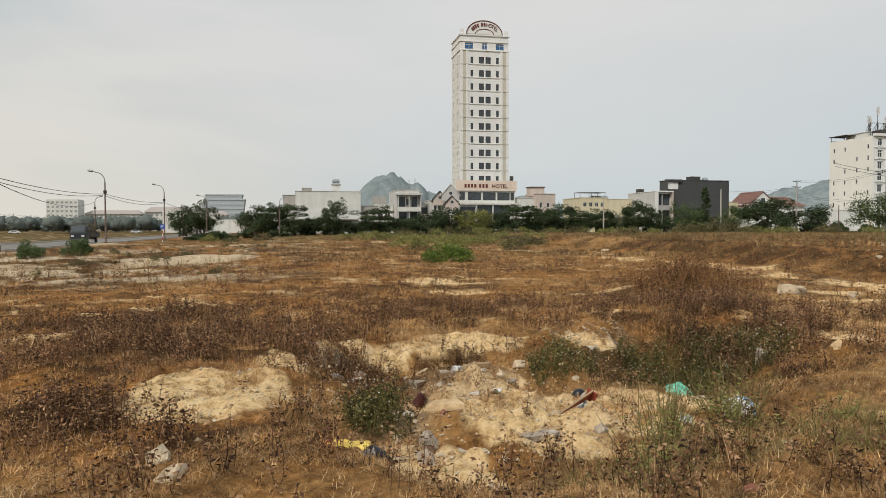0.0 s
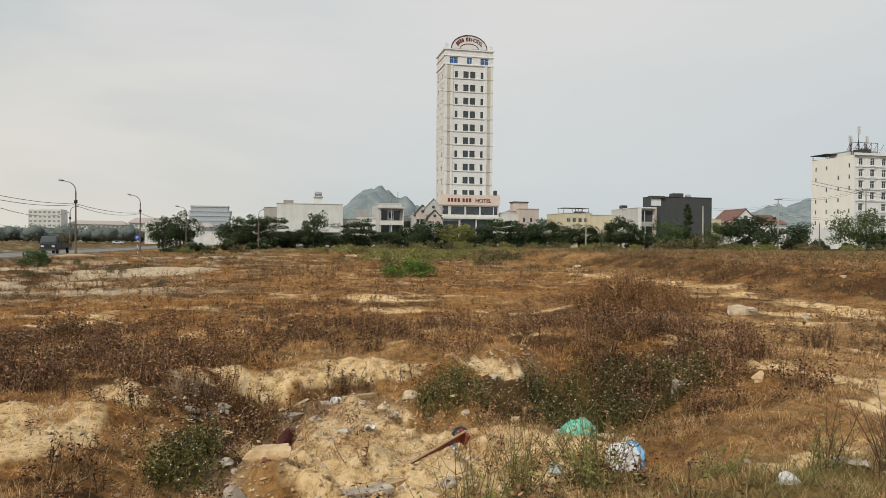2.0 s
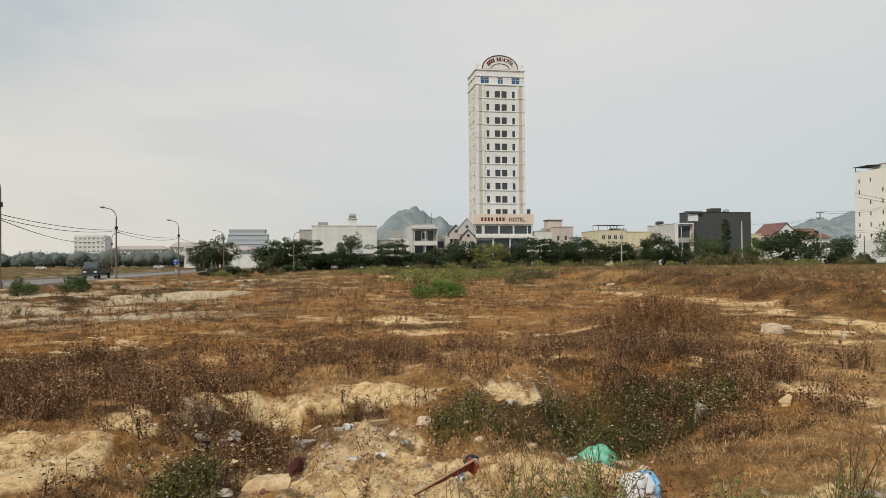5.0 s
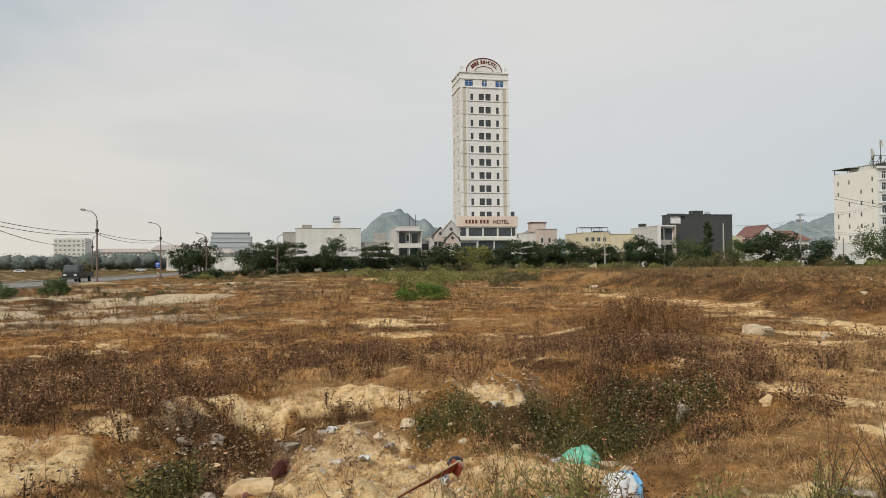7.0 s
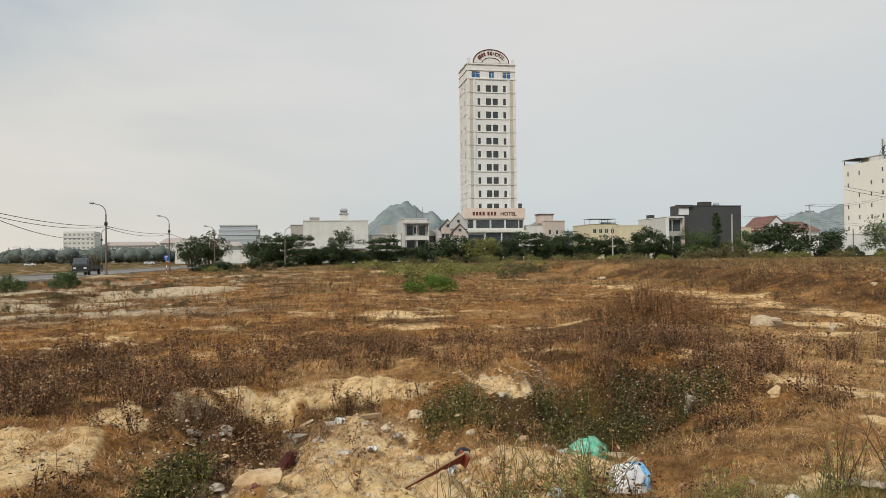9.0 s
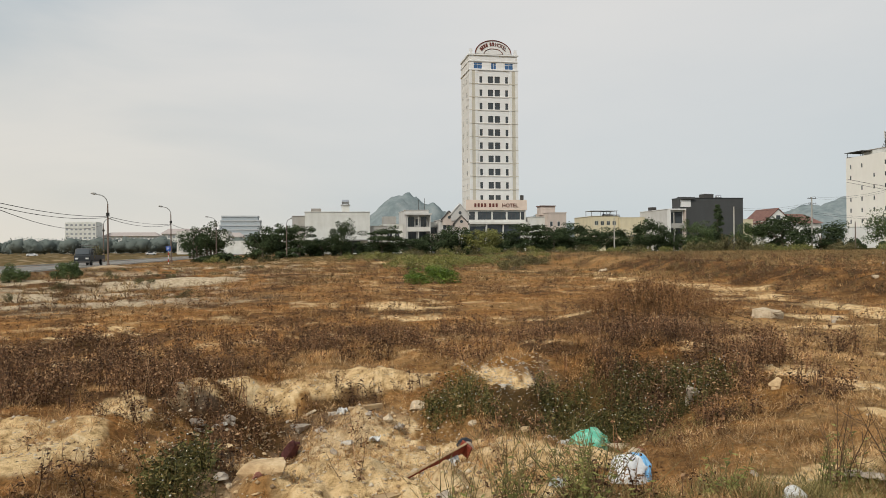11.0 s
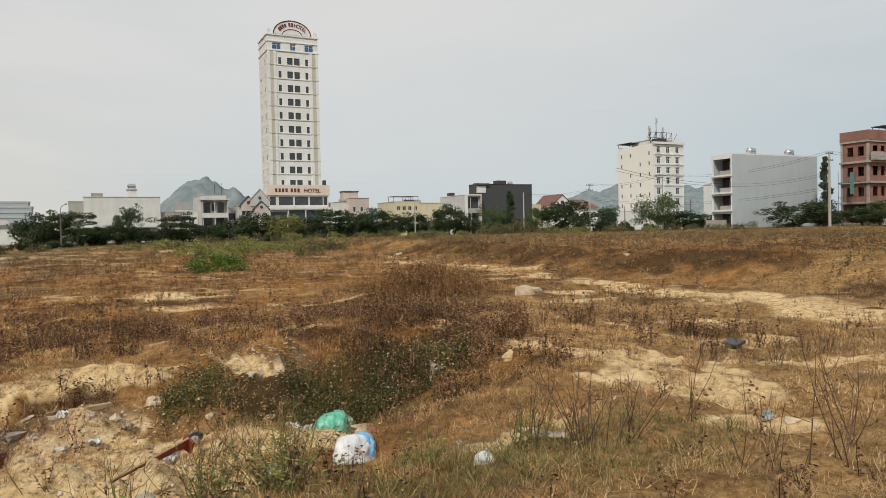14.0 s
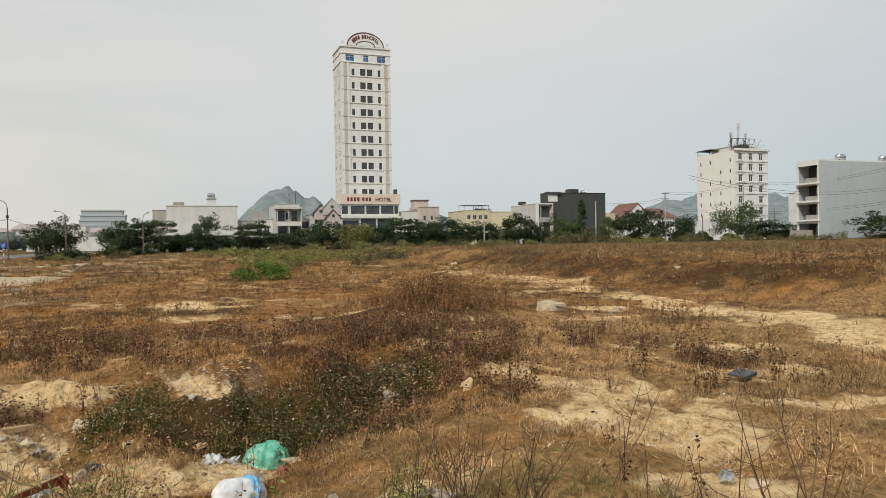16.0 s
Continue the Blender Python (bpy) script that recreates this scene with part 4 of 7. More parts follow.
def white_tower():
    x0, y0, base = 140.4, 149.5, 0.8
    e = empty("apartment_tower", pose(x0, y0, base), "white eight-storey block with arched windows and rooftop aerials", "apartment block")
    W, D, H = 10.9, 14.8, 23.9
    front = []
    for k in range(8):
        z = 1.1 + 2.86 * k
        for c, x in enumerate((1.1, 4.55, 8.0)):
            arch = k == 7 or (k == 2 and c == 1)
            if k == 3 and c == 1:
                continue
            front.append((x, z, 1.25, 1.75, arch))
    west = []
    for k in range(7):
        z = 3.4 + 2.86 * k
        for x in (1.2, 5.0, 9.0, 12.6):
            if (k + int(x)) % 5:
                west.append((x, z, 0.6, 1.15))
    storeys(e, Matrix.Identity(4), W, H, front, m_white, frame_mat=m_white, bars=1)
    storeys(e, Matrix.Translation((0, D, 0)) @ TURN_WEST, D - 0.26, H - 0.3, west, m_tower_cream, frame_mat=m_frame)
    part("wall", boxm(W - 0.25, W, 0.253, D, 0, H), m_white, e)
    part("wall", boxm(0.253, W - 0.253, D - 0.25, D, 0, H), m_white, e)
    part("roof", boxm(0.253, W - 0.253, 0.253, D - 0.253, H - 1.1, H - 0.9), m_concrete, e)
    for k in range(9):
        part("string_course", boxm(-0.1, W + 0.1, -0.22, -0.003, 0.6 + 2.86 * k, 0.78 + 2.86 * k), m_white, e)
    for a, b, c, d, arch in front:
        part("window_surround", boxm(a - 0.2, a + c + 0.2, -0.18, -0.003, b + d + 0.1, b + d + 0.3), m_white, e)
        part("window_sill", boxm(a - 0.2, a + c + 0.2, -0.22, -0.003, b - 0.25, b - 0.08), m_white, e)
    for x in (-0.003, 3.35, 6.85, W - 0.35):
        part("pilaster", boxm(x, x + 0.35, -0.10, -0.003, 0.8, H - 0.6), m_white, e)
    part("cornice", boxm(-0.4, W + 0.4, -0.55, -0.003, H - 0.4, H + 0.2), m_white, e)
    part("penthouse", boxm(2.8, 8.8, 5.0, 12.0, H - 0.9, H + 1.2), m_offwhite, e)
    part("penthouse_roof", boxm(2.7, 8.9, 4.9, 12.1, H + 1.2, H + 1.4), m_concrete, e)
    bm = bmesh.new()
    box(bm, -0.3, 4.5, 9.0, 15.0, H + 0.9, H + 1.05)
    for px, py in ((0.1, 9.2), (0.1, 14.5), (4.2, 14.5)):
        box(bm, px, px + 0.12, py, py + 0.12, H - 1.0, H + 0.9)
    part("roof_shed", bm, m_rust, e, "dark sheet roof shelter on the terrace")
    bm = bmesh.new()
    for k in range(12):
        tube(bm, [(5.6 + 0.42 * k, 0.35, H + 0.2), (5.6 + 0.42 * k, 0.35, H + 1.3)], 0.03, 4)
    tube(bm, [(5.5, 0.35, H + 1.3), (10.3, 0.35, H + 1.3)], 0.05, 5)
    tube(bm, [(5.5, 0.35, H + 0.8), (10.3, 0.35, H + 0.8)], 0.03, 5)
    part("railing", bm, m_frame, e)
    for x, y, h in ((3.0, 5.0, 3.8), (4.2, 6.0, 3.2), (6.6, 6.0, 6.4), (8.5, 5.4, 3.8), (9.7, 7.0, 4.6)):
        a = empty("aerial_mast", pose(x0 + x, y0 + y, base + H + (1.4 if x < 8.8 else -0.9)), "rooftop mobile phone aerial on a lattice mast", "aerial", "rooftop aerials")
        bm = bmesh.new()
        tube(bm, [(0, 0, 0), (0, 0, h)], 0.09, 6)
        tube(bm, [(-0.7, 0.2, 0), (0, 0, h * 0.5)], 0.05, 5)
        tube(bm, [(0.7, 0.2, 0), (0, 0, h * 0.5)], 0.05, 5)
        part("mast", bm, m_rust, a)
        for s in (-0.35, 0.3):
            part("panel", boxm(s - 0.13, s + 0.13, -0.2, -0.05, h - 1.7, h + 0.2), m_frame, a)
        part("bracket", boxm(-0.4, 0.4, -0.05, 0.05, h - 1.0, h - 0.9), m_rust, a)
    part("roof_clutter", boxm(2.4, 5.2, 0.6, 3.2, H - 0.9, H + 1.3), m_darkframe, e, "dark plant cabinets on the roof")
    part("roof_clutter", boxm(5.6, 7.0, 0.5, 2.0, H - 0.9, H + 0.9), m_midgrey, e)
    bm = bmesh.new()
    for x in (1.6, 3.6, 5.6, 7.6, 9.6):
        tube(bm, [(x, 3.0, H + 0.2), (x, 3.0, H + 3.4)], 0.07, 5)
        tube(bm, [(x, 3.0, H + 0.2), (x + 2.0, 3.0, H + 3.2)], 0.05, 4)
    tube(bm, [(1.6, 3.0, H + 3.3), (9.6, 3.0, H + 3.3)], 0.07, 5)
    tube(bm, [(1.6, 3.0, H + 1.8), (9.6, 3.0, H + 1.8)], 0.05, 5)
    part("lattice_frame", bm, m_rust, e, "dark steel lattice carrying the aerials")
    s = empty("shed", pose(136.0, 152.0, 0.8), "low white shed beside the tower", "shed")
    shell(s, 5.4, 8.0, 5.2, m_white)


def tube_house():
    x0, y0, base = 104.2, 90.6, 1.0
    e = empty("terrace_house", pose(x0, y0, base), "four-storey narrow house with grey side wall and white balconies", "house")
    W, D, H = 22.6, 4.9, 13.2
    # long plain side wall faces the field, balconies face west
    storeys(e, Matrix.Identity(4), W, H, [], m_grey_wall)
    bays = [(0.35, 0.1, 4.0, 2.5), (0.35, 3.3, 4.0, 2.6), (0.35, 6.5, 4.0, 2.6), (0.35, 9.6, 4.0, 2.9)]
    mw = Matrix.Translation((0, D, 0)) @ TURN_WEST
    place(part("wall", cell_wall(D - 0.26, H, [(a, a + c, b, b + d) for a, b, c, d in bays], 0.25), m_white, e), mw)
    for k, (a, b, c, d) in enumerate(bays):               # recessed balcony rooms
        part("back_wall", boxm(2.6, 2.8, 0.26, D - 0.26, b, b + d), m_darkframe, e)
        part("balcony_floor", boxm(0.26, 2.6, 0.26, D - 0.26, b - 0.2, b), m_concrete, e)
        window(e, mw @ Matrix.Translation((a + 1.6, 2.3, b + 0.25)), 2.1, d - 0.6, m_frame, m_glass, 2)
        if k:
            part("balcony_parapet", boxm(-0.35, -0.003, 0.5, D - 2.2, b, b + 0.75), m_midgrey, e, "grey balcony parapet")
            part("balcony_slab", boxm(-0.5, -0.003, 0.2, D - 0.1, b - 0.3, b - 0.003), m_white, e)
    part("wall", boxm(W - 0.25, W, 0.253, D, 0, H), m_grey_wall, e)
    part("wall", boxm(0.253, W - 0.253, D - 0.25, D, 0, H), m_grey_wall, e)
    part("roof", boxm(0.0, W, 0.003, D - 0.003, H, H + 0.2), m_white, e)
    part("gate", boxm(-1.6, -1.5, 0.2, D, 0, 1.5), m_concrete, e)
    for x in (6.5, 16.8):
        water_tank(x0 + x, y0 + 1.6, base + H + 0.2, 0.56, 1.45)
    f = empty("terrace_house", pose(121.6, 112.0, 0.8), "white house end with a roof terrace behind the grey one", "house")
    shell(f, 2.4, 2.0, 9.6, m_white)


def brick_building():
    x0, y0, base = 120.4, 76.5, 1.0
    e = empty("unfinished_building", pose(x0, y0, base), "unfinished red brick building with a concrete frame and scaffolding", "building")
    m_brick = ramp_material("raw_red_brick", [(0.25, (0.17, 0.085, 0.065)), (0.5, (0.26, 0.135, 0.105)), (0.75, (0.34, 0.20, 0.16))], rough=0.9, scale=5.0, bump=0.5, bump_scale=14, tint=0.2)
    W, D, fl = 16.0, 5.0, 3.5
    for k in range(4):
        z = 0.6 + fl * k
        part("floor_slab", boxm(-0.4, W + 0.4, -0.5, D, z - 0.35, z), m_concrete, e, "raw concrete floor slab")
    part("floor_slab", boxm(-0.2, W + 0.2, -0.2, D, 0.6 + fl * 4 - 0.3, 0.6 + fl * 4), m_concrete, e)
    for x in (0.0, 5.2, 10.4, W - 0.35):
        for y in (0.0, D - 0.35):
            part("column", boxm(x, x + 0.35, y - 0.02, y + 0.33, 0, 0.6 + fl * 4 - 0.31), m_concrete, e, "raw concrete column")
    for k in range(1, 4):
        z = 0.6 + fl * k
        for x, hole in ((0.36, [(1.0, 2.4, 1.0, 2.6), (3.2, 4.3, 1.0, 2.6)]), (5.56, [(1.2, 3.6, 0.0, 2.8)] if k == 1 else []), (10.76, [] if k > 1 else [(1.0, 3.4, 0.0, 2.6)])):
            place(part("brick_infill", cell_wall(4.83, fl - 0.36, hole, 0.2), m_brick, e), Matrix.Translation((x, 0.05, z)))
        place(part("brick_infill", cell_wall(D - 0.75, fl - 0.36, [(0.8, 1.9, 0.9, 2.5), (2.7, 3.8, 0.9, 2.5)], 0.2), m_brick, e), Matrix.Translation((0.08, D - 0.38, z)) @ TURN_WEST)
    place(part("brick_infill", cell_wall(4.83, fl - 0.36, [(1.0, 3.8, 0.0, 2.6)], 0.2), m_brick, e), Matrix.Translation((0.36, 0.05, 0.6)))
    place(part("brick_infill", cell_wall(W - 5.9, fl - 0.36, [], 0.2), m_concrete, e), Matrix.Translation((5.56, 0.05, 0.6)))
    part("brick_infill", boxm(0.36, W - 0.36, D - 0.3, D - 0.1, 0.6, 0.6 + fl * 4 - 0.31), m_brick, e)
    part("brick_parapet", boxm(-0.2, 5.0, -0.25, 0.0, 0.6 + fl * 4 + 0.003, 0.6 + fl * 4 + 1.7), m_brick, e, "red brick parapet")
    part("brick_parapet", boxm(-0.2, 0.0, 0.003, D, 0.6 + fl * 4 + 0.003, 0.6 + fl * 4 + 1.7), m_brick, e)
    part("bay", boxm(-0.1, 4.6, -1.2, -0.51, 0.6 + fl * 3 + 0.003, 0.6 + fl * 3 + 1.4), m_concrete, e, "raw concrete balcony box")
    bm = bmesh.new()
    box(bm, 8.0, 15.5, 1.0, 4.6, 0.6 + fl * 4 + 3.0, 0.6 + fl * 4 + 3.15)
    for px in (8.2, 10.0, 11.8, 13.6, 15.3):
        for py in (1.2, 4.4):
            tube(bm, [(px, py, 0.6 + fl * 4), (px, py, 0.6 + fl * 4 + 3.0)], 0.07, 5)
    part("roof_shelter", bm, m_rust, e, "dark sheet roof on posts")
    bm = bmesh.new()
    for k in range(4):
        for z in (2.5, 5.0, 7.5):
            tube(bm, [(-1.8, -0.6 + 1.6 * k, z), (-0.5, -0.6 + 1.6 * k, z)], 0.035, 4)
        tube(bm, [(-1.8, -0.6 + 1.6 * k, 0), (-1.8, -0.6 + 1.6 * k, 9.5)], 0.04, 4)
    for z in (2.5, 5.0, 7.5):
        tube(bm, [(-1.8, -0.6, z), (-1.8, 4.2, z)], 0.035, 4)
        tube(bm, [(-1.8, -0.6, z - 2.4), (-1.8, 4.2, z)], 0.03, 4)
    part("scaffold", bm, m_rust, e, "steel tube scaffold with braces")
    m_net = plain("faded_green_netting", (0.10, 0.22, 0.20), rough=0.9)
    part("netting", boxm(-1.9, -1.86, 1.3, 2.0, 5.4, 9.2), m_net, e, "torn blue-green debris netting")
    part("netting", prism(bmesh.new(), [(6.8, 5.0), (8.0, 5.0), (8.6, 8.0), (8.2, 8.0)], -0.35, -0.3), m_net, e)
    part("boundary_wall", boxm(-1.0, W, -3.0, -2.8, 0, 1.6), m_white, e)


for make in (hotel, podium, store, white_house, villa, right_houses, grey_pair, red_roof_villa, white_tower, tube_house, brick_building):
    make()


# ---- trees and bushes ----
m_leaf_dark = ramp_material("dark_tree_leaves", [(0.0, (0.030, 0.044, 0.022)), (0.6, (0.055, 0.078, 0.036)), (1.0, (0.085, 0.112, 0.052))], rough=0.8, spec=0.1, source="island", tint=0.35, tint_scale=0.35)
m_leaf_light = ramp_material("yellow_green_leaves", [(0.0, (0.085, 0.092, 0.024)), (0.5, (0.185, 0.190, 0.048)), (1.0, (0.30, 0.285, 0.09))], rough=0.6, source="island", tint=0.25, tint_scale=0.4)
m_leaf_mid = ramp_material("green_leaves", [(0.0, (0.030, 0.050, 0.018)), (0.5, (0.060, 0.094, 0.029)), (1.0, (0.125, 0.165, 0.052))], rough=0.6, source="island", tint=0.25, tint_scale=0.5)
m_leaf_olive = ramp_material("olive_scrub_leaves", [(0.0, (0.05, 0.045, 0.018)), (0.5, (0.115, 0.105, 0.042)), (1.0, (0.21, 0.175, 0.08))], rough=0.75, source="island", tint=0.35, tint_scale=0.3)
m_leaf_vivid = ramp_material("vivid_green_leaves", [(0.0, (0.026, 0.050, 0.006)), (0.5, (0.082, 0.145, 0.014)), (1.0, (0.18, 0.265, 0.035))], rough=0.55, source="island", tint=0.2, tint_scale=1.0)
m_bark = ramp_material("grey_brown_bark", [(0.3, (0.07, 0.055, 0.042)), (0.7, (0.16, 0.13, 0.10))], rough=0.9, scale=6, bump=0.5, bump_scale=25)


def leaf_cloud(centres, radii, per, leaf, flat=0.75):
    """Many small leaves about clump centres, denser at the clump's skin; an array of quads."""
    k = len(centres)
    n = k * per
    d = rng.normal(0, 1, (n, 3))
    d /= np.linalg.norm(d, axis=1)[:, None]
    r = np.repeat(radii, per) * rng.uniform(0.35, 1.1, n) ** 0.6
    c = np.repeat(centres, per, axis=0) + d * r[:, None] * np.array([1, 1, flat])
    u = rng.normal(0, 1, (n, 3))
    u[:, 2] -= 0.3
    u /= np.linalg.norm(u, axis=1)[:, None]
    w = np.cross(u, d + rng.normal(0, 0.5, (n, 3)))
    w /= np.linalg.norm(w, axis=1)[:, None] + 1e-6
    s = (leaf * rng.uniform(0.5, 1.3, n))[:, None]
    co = np.stack([c - u * s * 0.5, c + w * s * 0.32, c + u * s * 0.5, c - w * s * 0.32], 1).reshape(-1, 3)
    return co, np.arange(n * 4)


def tree_shape(style):
    """Crown clumps and limbs of a tree one metre wide and one metre high above its trunk foot."""
    if style == "cone":
        t = rng.uniform(0.12, 1.0, 46)
        rr = 0.46 * (1 - t) ** 0.8 + 0.03
        a = rng.uniform(0, math.tau, 46)
        q = rng.uniform(0.2, 1, 46)
        cen = np.stack([np.cos(a) * rr * q, np.sin(a) * rr * q, t], 1)
        return cen, 0.05 + 0.10 * (1 - t)
    k = 46
    d = rng.normal(0, 1, (k, 3))
    d /= np.linalg.norm(d, axis=1)[:, None]
    q = rng.uniform(0.45, 1.0, k) ** 0.5
    lobes = 1 + 0.22 * np.sin(3 * np.arctan2(d[:, 1], d[:, 0]) + rng.uniform(0, 6)) + rng.normal(0, 0.1, k)
    cen = d * q[:, None] * lobes[:, None] * np.array([0.40, 0.40, 0.38]) + np.array([0, 0, 0.55])
    if style == "tier":
        cen[:, 2] = np.round(cen[:, 2] * 5) / 5 + rng.normal(0, 0.025, k)
    return cen, rng.uniform(0.10, 0.19, k)


def tree(name, mat, style, w, h, leaf, per, label, trunks=1):
    e = empty(name, Matrix.Identity(4), label, "tree", "trees along the street")
    cen, rad = tree_shape(style)
    bm = bmesh.new()
    for k in range(trunks):
        ox = (k - (trunks - 1) / 2) * w * 0.17
        top = h * (0.95 if style == "cone" else 0.55)
        tube(bm, [(ox, 0, -0.25), (ox + 0.05, 0.03, h * 0.12), (ox * 0.9 - 0.04, 0.05, h * 0.32), (ox * 0.8, 0, top)], [0.15 + 0.012 * h, 0.12 + 0.008 * h, 0.10, 0.04], 7)
        if style != "cone":
            for i in rng.integers(0, len(cen), 7 if trunks == 1 else 3):
                c = cen[i] * np.array([w, w, h])
                z0 = h * rng.uniform(0.22, 0.42)
                mid = ((ox + c[0]) * 0.5, c[1] * 0.5, (z0 + c[2]) * 0.5 + 0.1)
                tube(bm, [(ox * 0.9, 0, z0), mid, tuple(c)], [0.07, 0.045, 0.015], 5)
    part("trunk", bm, m_bark, e)
    co, idx = leaf_cloud(cen * np.array([w, w, h]), rad * (w + h) / 2, per, leaf, 0.8 if style != "tier" else 0.5)
    c = new("crown", mesh_from("crown", co, idx, 4, mat))
    c.parent = e
    return e


def bush(name, mat, w, h, leaf, n, label, group="", clumps=14):
    e = empty(name, Matrix.Identity(4), label, "bush", group)
    a, q = rng.uniform(0, math.tau, clumps), rng.uniform(0, 1, clumps) ** 0.5
    zz = rng.uniform(0.15, 0.8, clumps) * (1 - 0.5 * q)
    cen = np.stack([np.cos(a) * q * 0.42 * w, np.sin(a) * q * 0.32 * w, zz * h], 1)
    co, idx = leaf_cloud(cen, np.full(clumps, 0.18 * (w + h) / 2) * rng.uniform(0.7, 1.3, clumps), n // clumps, leaf, 0.8)
    co[:, 2] = np.maximum(co[:, 2], -0.05)
    c = new("foliage", mesh_from("foliage", co, idx, 4, mat))
    c.parent = e
    bm = bmesh.new()
    for k in range(6):
        p = cen[k]
        tube(bm, [(p[0] * 0.2, p[1] * 0.2, -0.1), (p[0] * 0.7, p[1] * 0.7, p[2] * 0.6), tuple(p)], [0.03, 0.02, 0.008], 5)
    tagged(part("stem", bm, m_bark, e), kind="stuff")
    return e


DARK_LABEL = "dark green broad-leaved street tree behind the field"
kinds = dict(
    broad=[tree("tree", m_leaf_dark, "broad", 6.0, 5.6, 0.25, 122, DARK_LABEL) for _ in range(4)],
    tier=[tree("tree", m_leaf_dark, "tier", 6.0, 5.6, 0.25, 122, "dark green tree with tiered spreading branches") for _ in range(3)],
    light=[tree("tree", m_leaf_light, "broad", 6.0, 5.0, 0.24, 122, "yellow-green leafy tree in front of the hotel")],
    mid=[tree("tree", m_leaf_mid, "broad", 8.0, 6.0, 0.25, 122, "fresh green rounded tree behind the field") for _ in range(2)],
    cone=[tree("casuarina", m_leaf_dark, "cone", 3.6, 9.5, 0.28, 90, "tall slim dark conifer-like tree")],
    grove=[tree("tree", m_leaf_dark, "broad", 6.0, 5.8, 0.24, 122, "dark green roadside trees on thin trunks", 3)],
)
size = dict(broad=(6.0, 5.6), tier=(6.0, 5.6), light=(6.0, 5.0), mid=(8.0, 6.0), cone=(3.6, 9.5), grove=(6.0, 5.8))
first = {}


def plant(kind, x, y, w, top):
    lst = kinds[kind]
    src = lst[int(rng.integers(0, len(lst)))]
    z = land1(x, y)
    w0, h0 = size[kind]
    m = pose(x, y, z, 0, 0, float(rng.uniform(0, 360)))
    sx, sz = 1.34 * w / w0, (top - z) / h0 * 1.04
    if src.name in first:
        o = copy_thing(src, m)
    else:
        o, first[src.name] = src, True
        o.matrix_basis = m
    o.scale = (sx, sx, sz)
    return o


ROW_WEST = [("grove", -25.4, 171, 6.7, 6.6), ("grove", -21.9, 174, 7.8, 8.0), ("broad", -7.5, 135, 5.0, 5.6), ("tier", -4.8, 138, 5.6, 6.2), ("tier", -0.9, 137, 5.6, 6.5), ("broad", 3.6, 140, 4.2, 3.9), ("broad", 7.0, 138, 4.2, 6.7),
            ("tier", 15.1, 140, 7.0, 5.7), ("broad", 20.6, 138, 5.6, 3.6), ("broad", 26.4, 141, 6.4, 5.1)]
ROW_MID = [("broad", 31.2, 143, 5.6, 6.5), ("light", 35.5, 138, 6.6, 5.3), ("broad", 41.0, 144, 4.8, 5.4), ("tier", 46.5, 141, 7.4, 6.7), ("broad", 51.1, 141, 5.4, 5.9), ("broad", 56.3, 143, 7.2, 6.7), ("tier", 58.9, 139, 5.4, 5.0),
           ("broad", 63.3, 139, 6.6, 5.6), ("broad", 70.2, 136, 6.4, 7.2), ("broad", 74.7, 136, 4.4, 4.8)]
ROW_EAST = [("mid", 77.4, 130, 5.8, 6.2), ("cone", 84.2, 134, 3.4, 9.6), ("broad", 81.0, 131, 5.0, 4.6), ("mid", 87.2, 128, 6.0, 5.8), ("broad", 93.3, 126, 9.0, 7.6), ("broad", 102.1, 126, 8.6, 5.8), ("mid", 104.6, 110, 8.0, 7.6),
            ("broad", 116.2, 114, 9.4, 4.8), ("broad", 121.5, 112, 6.4, 4.4), ("broad", 110.2, 82, 8.6, 5.2), ("broad", 113.6, 80, 6.0, 4.2), ("cone", 122.6, 86, 3.0, 13.0), ("mid", 118.4, 72, 7.6, 4.8), ("mid", 124.5, 71, 9.0, 5.0), ("broad", 114.2, 73.5, 6.0, 4.0)]
for kind, x, y, w, top in ROW_WEST + ROW_MID + ROW_EAST:
    plant(kind, x, y, w, top)
for k in range(17):                                       # low dark hedge of young trees filling the row
    x = -8.0 + 5.9 * k + float(rng.uniform(-2, 2))
    plant("broad", x, 146 - 0.16 * max(0, x - 60) + float(rng.uniform(-1, 1)), 5.2, float(rng.uniform(3.0, 4.6)))


def put_bush(o, x, y, s=1.0, sz=1.0, turn=0.0):
    o.matrix_basis = pose(x, y, land1(x, y), 0, 0, turn)
    o.scale = (s, s, sz)
    return o


for lst in kinds.values():                                # kinds that were drawn by chance not once
    for o in lst:
        if o.name not in first:
            for c in (*o.children_recursive, o):
                bpy.data.objects.remove(c)
put_bush(bush("field_bush", m_leaf_vivid, 2.9, 1.25, 0.085, 5600, "bright green leafy bush alone in the dry field", clumps=26), 6.9, 32.8, 1.0, 0.85)
put_bush(bush("roadside_bush", m_leaf_mid, 2.5, 1.6, 0.10, 5200, "green bush beside the road", "roadside bushes"), -14.9, 52.4)
put_bush(bush("roadside_bush", m_leaf_mid, 1.9, 1.25, 0.08, 4200, "dark green bush on the sandy bank", "roadside bushes"), -15.8, 45.5)
scrub = [bush("scrub_bush", m_leaf_olive, 3.2, 1.5, 0.13, 1100, "olive and brown scrub bush at the field's edge", "field edge scrub") for _ in range(3)]
greens = [bush("scrub_bush", m_leaf_light, 3.0, 1.2, 0.11, 1100, "yellow-green scrub bush in the field", "field edge scrub") for _ in range(3)]
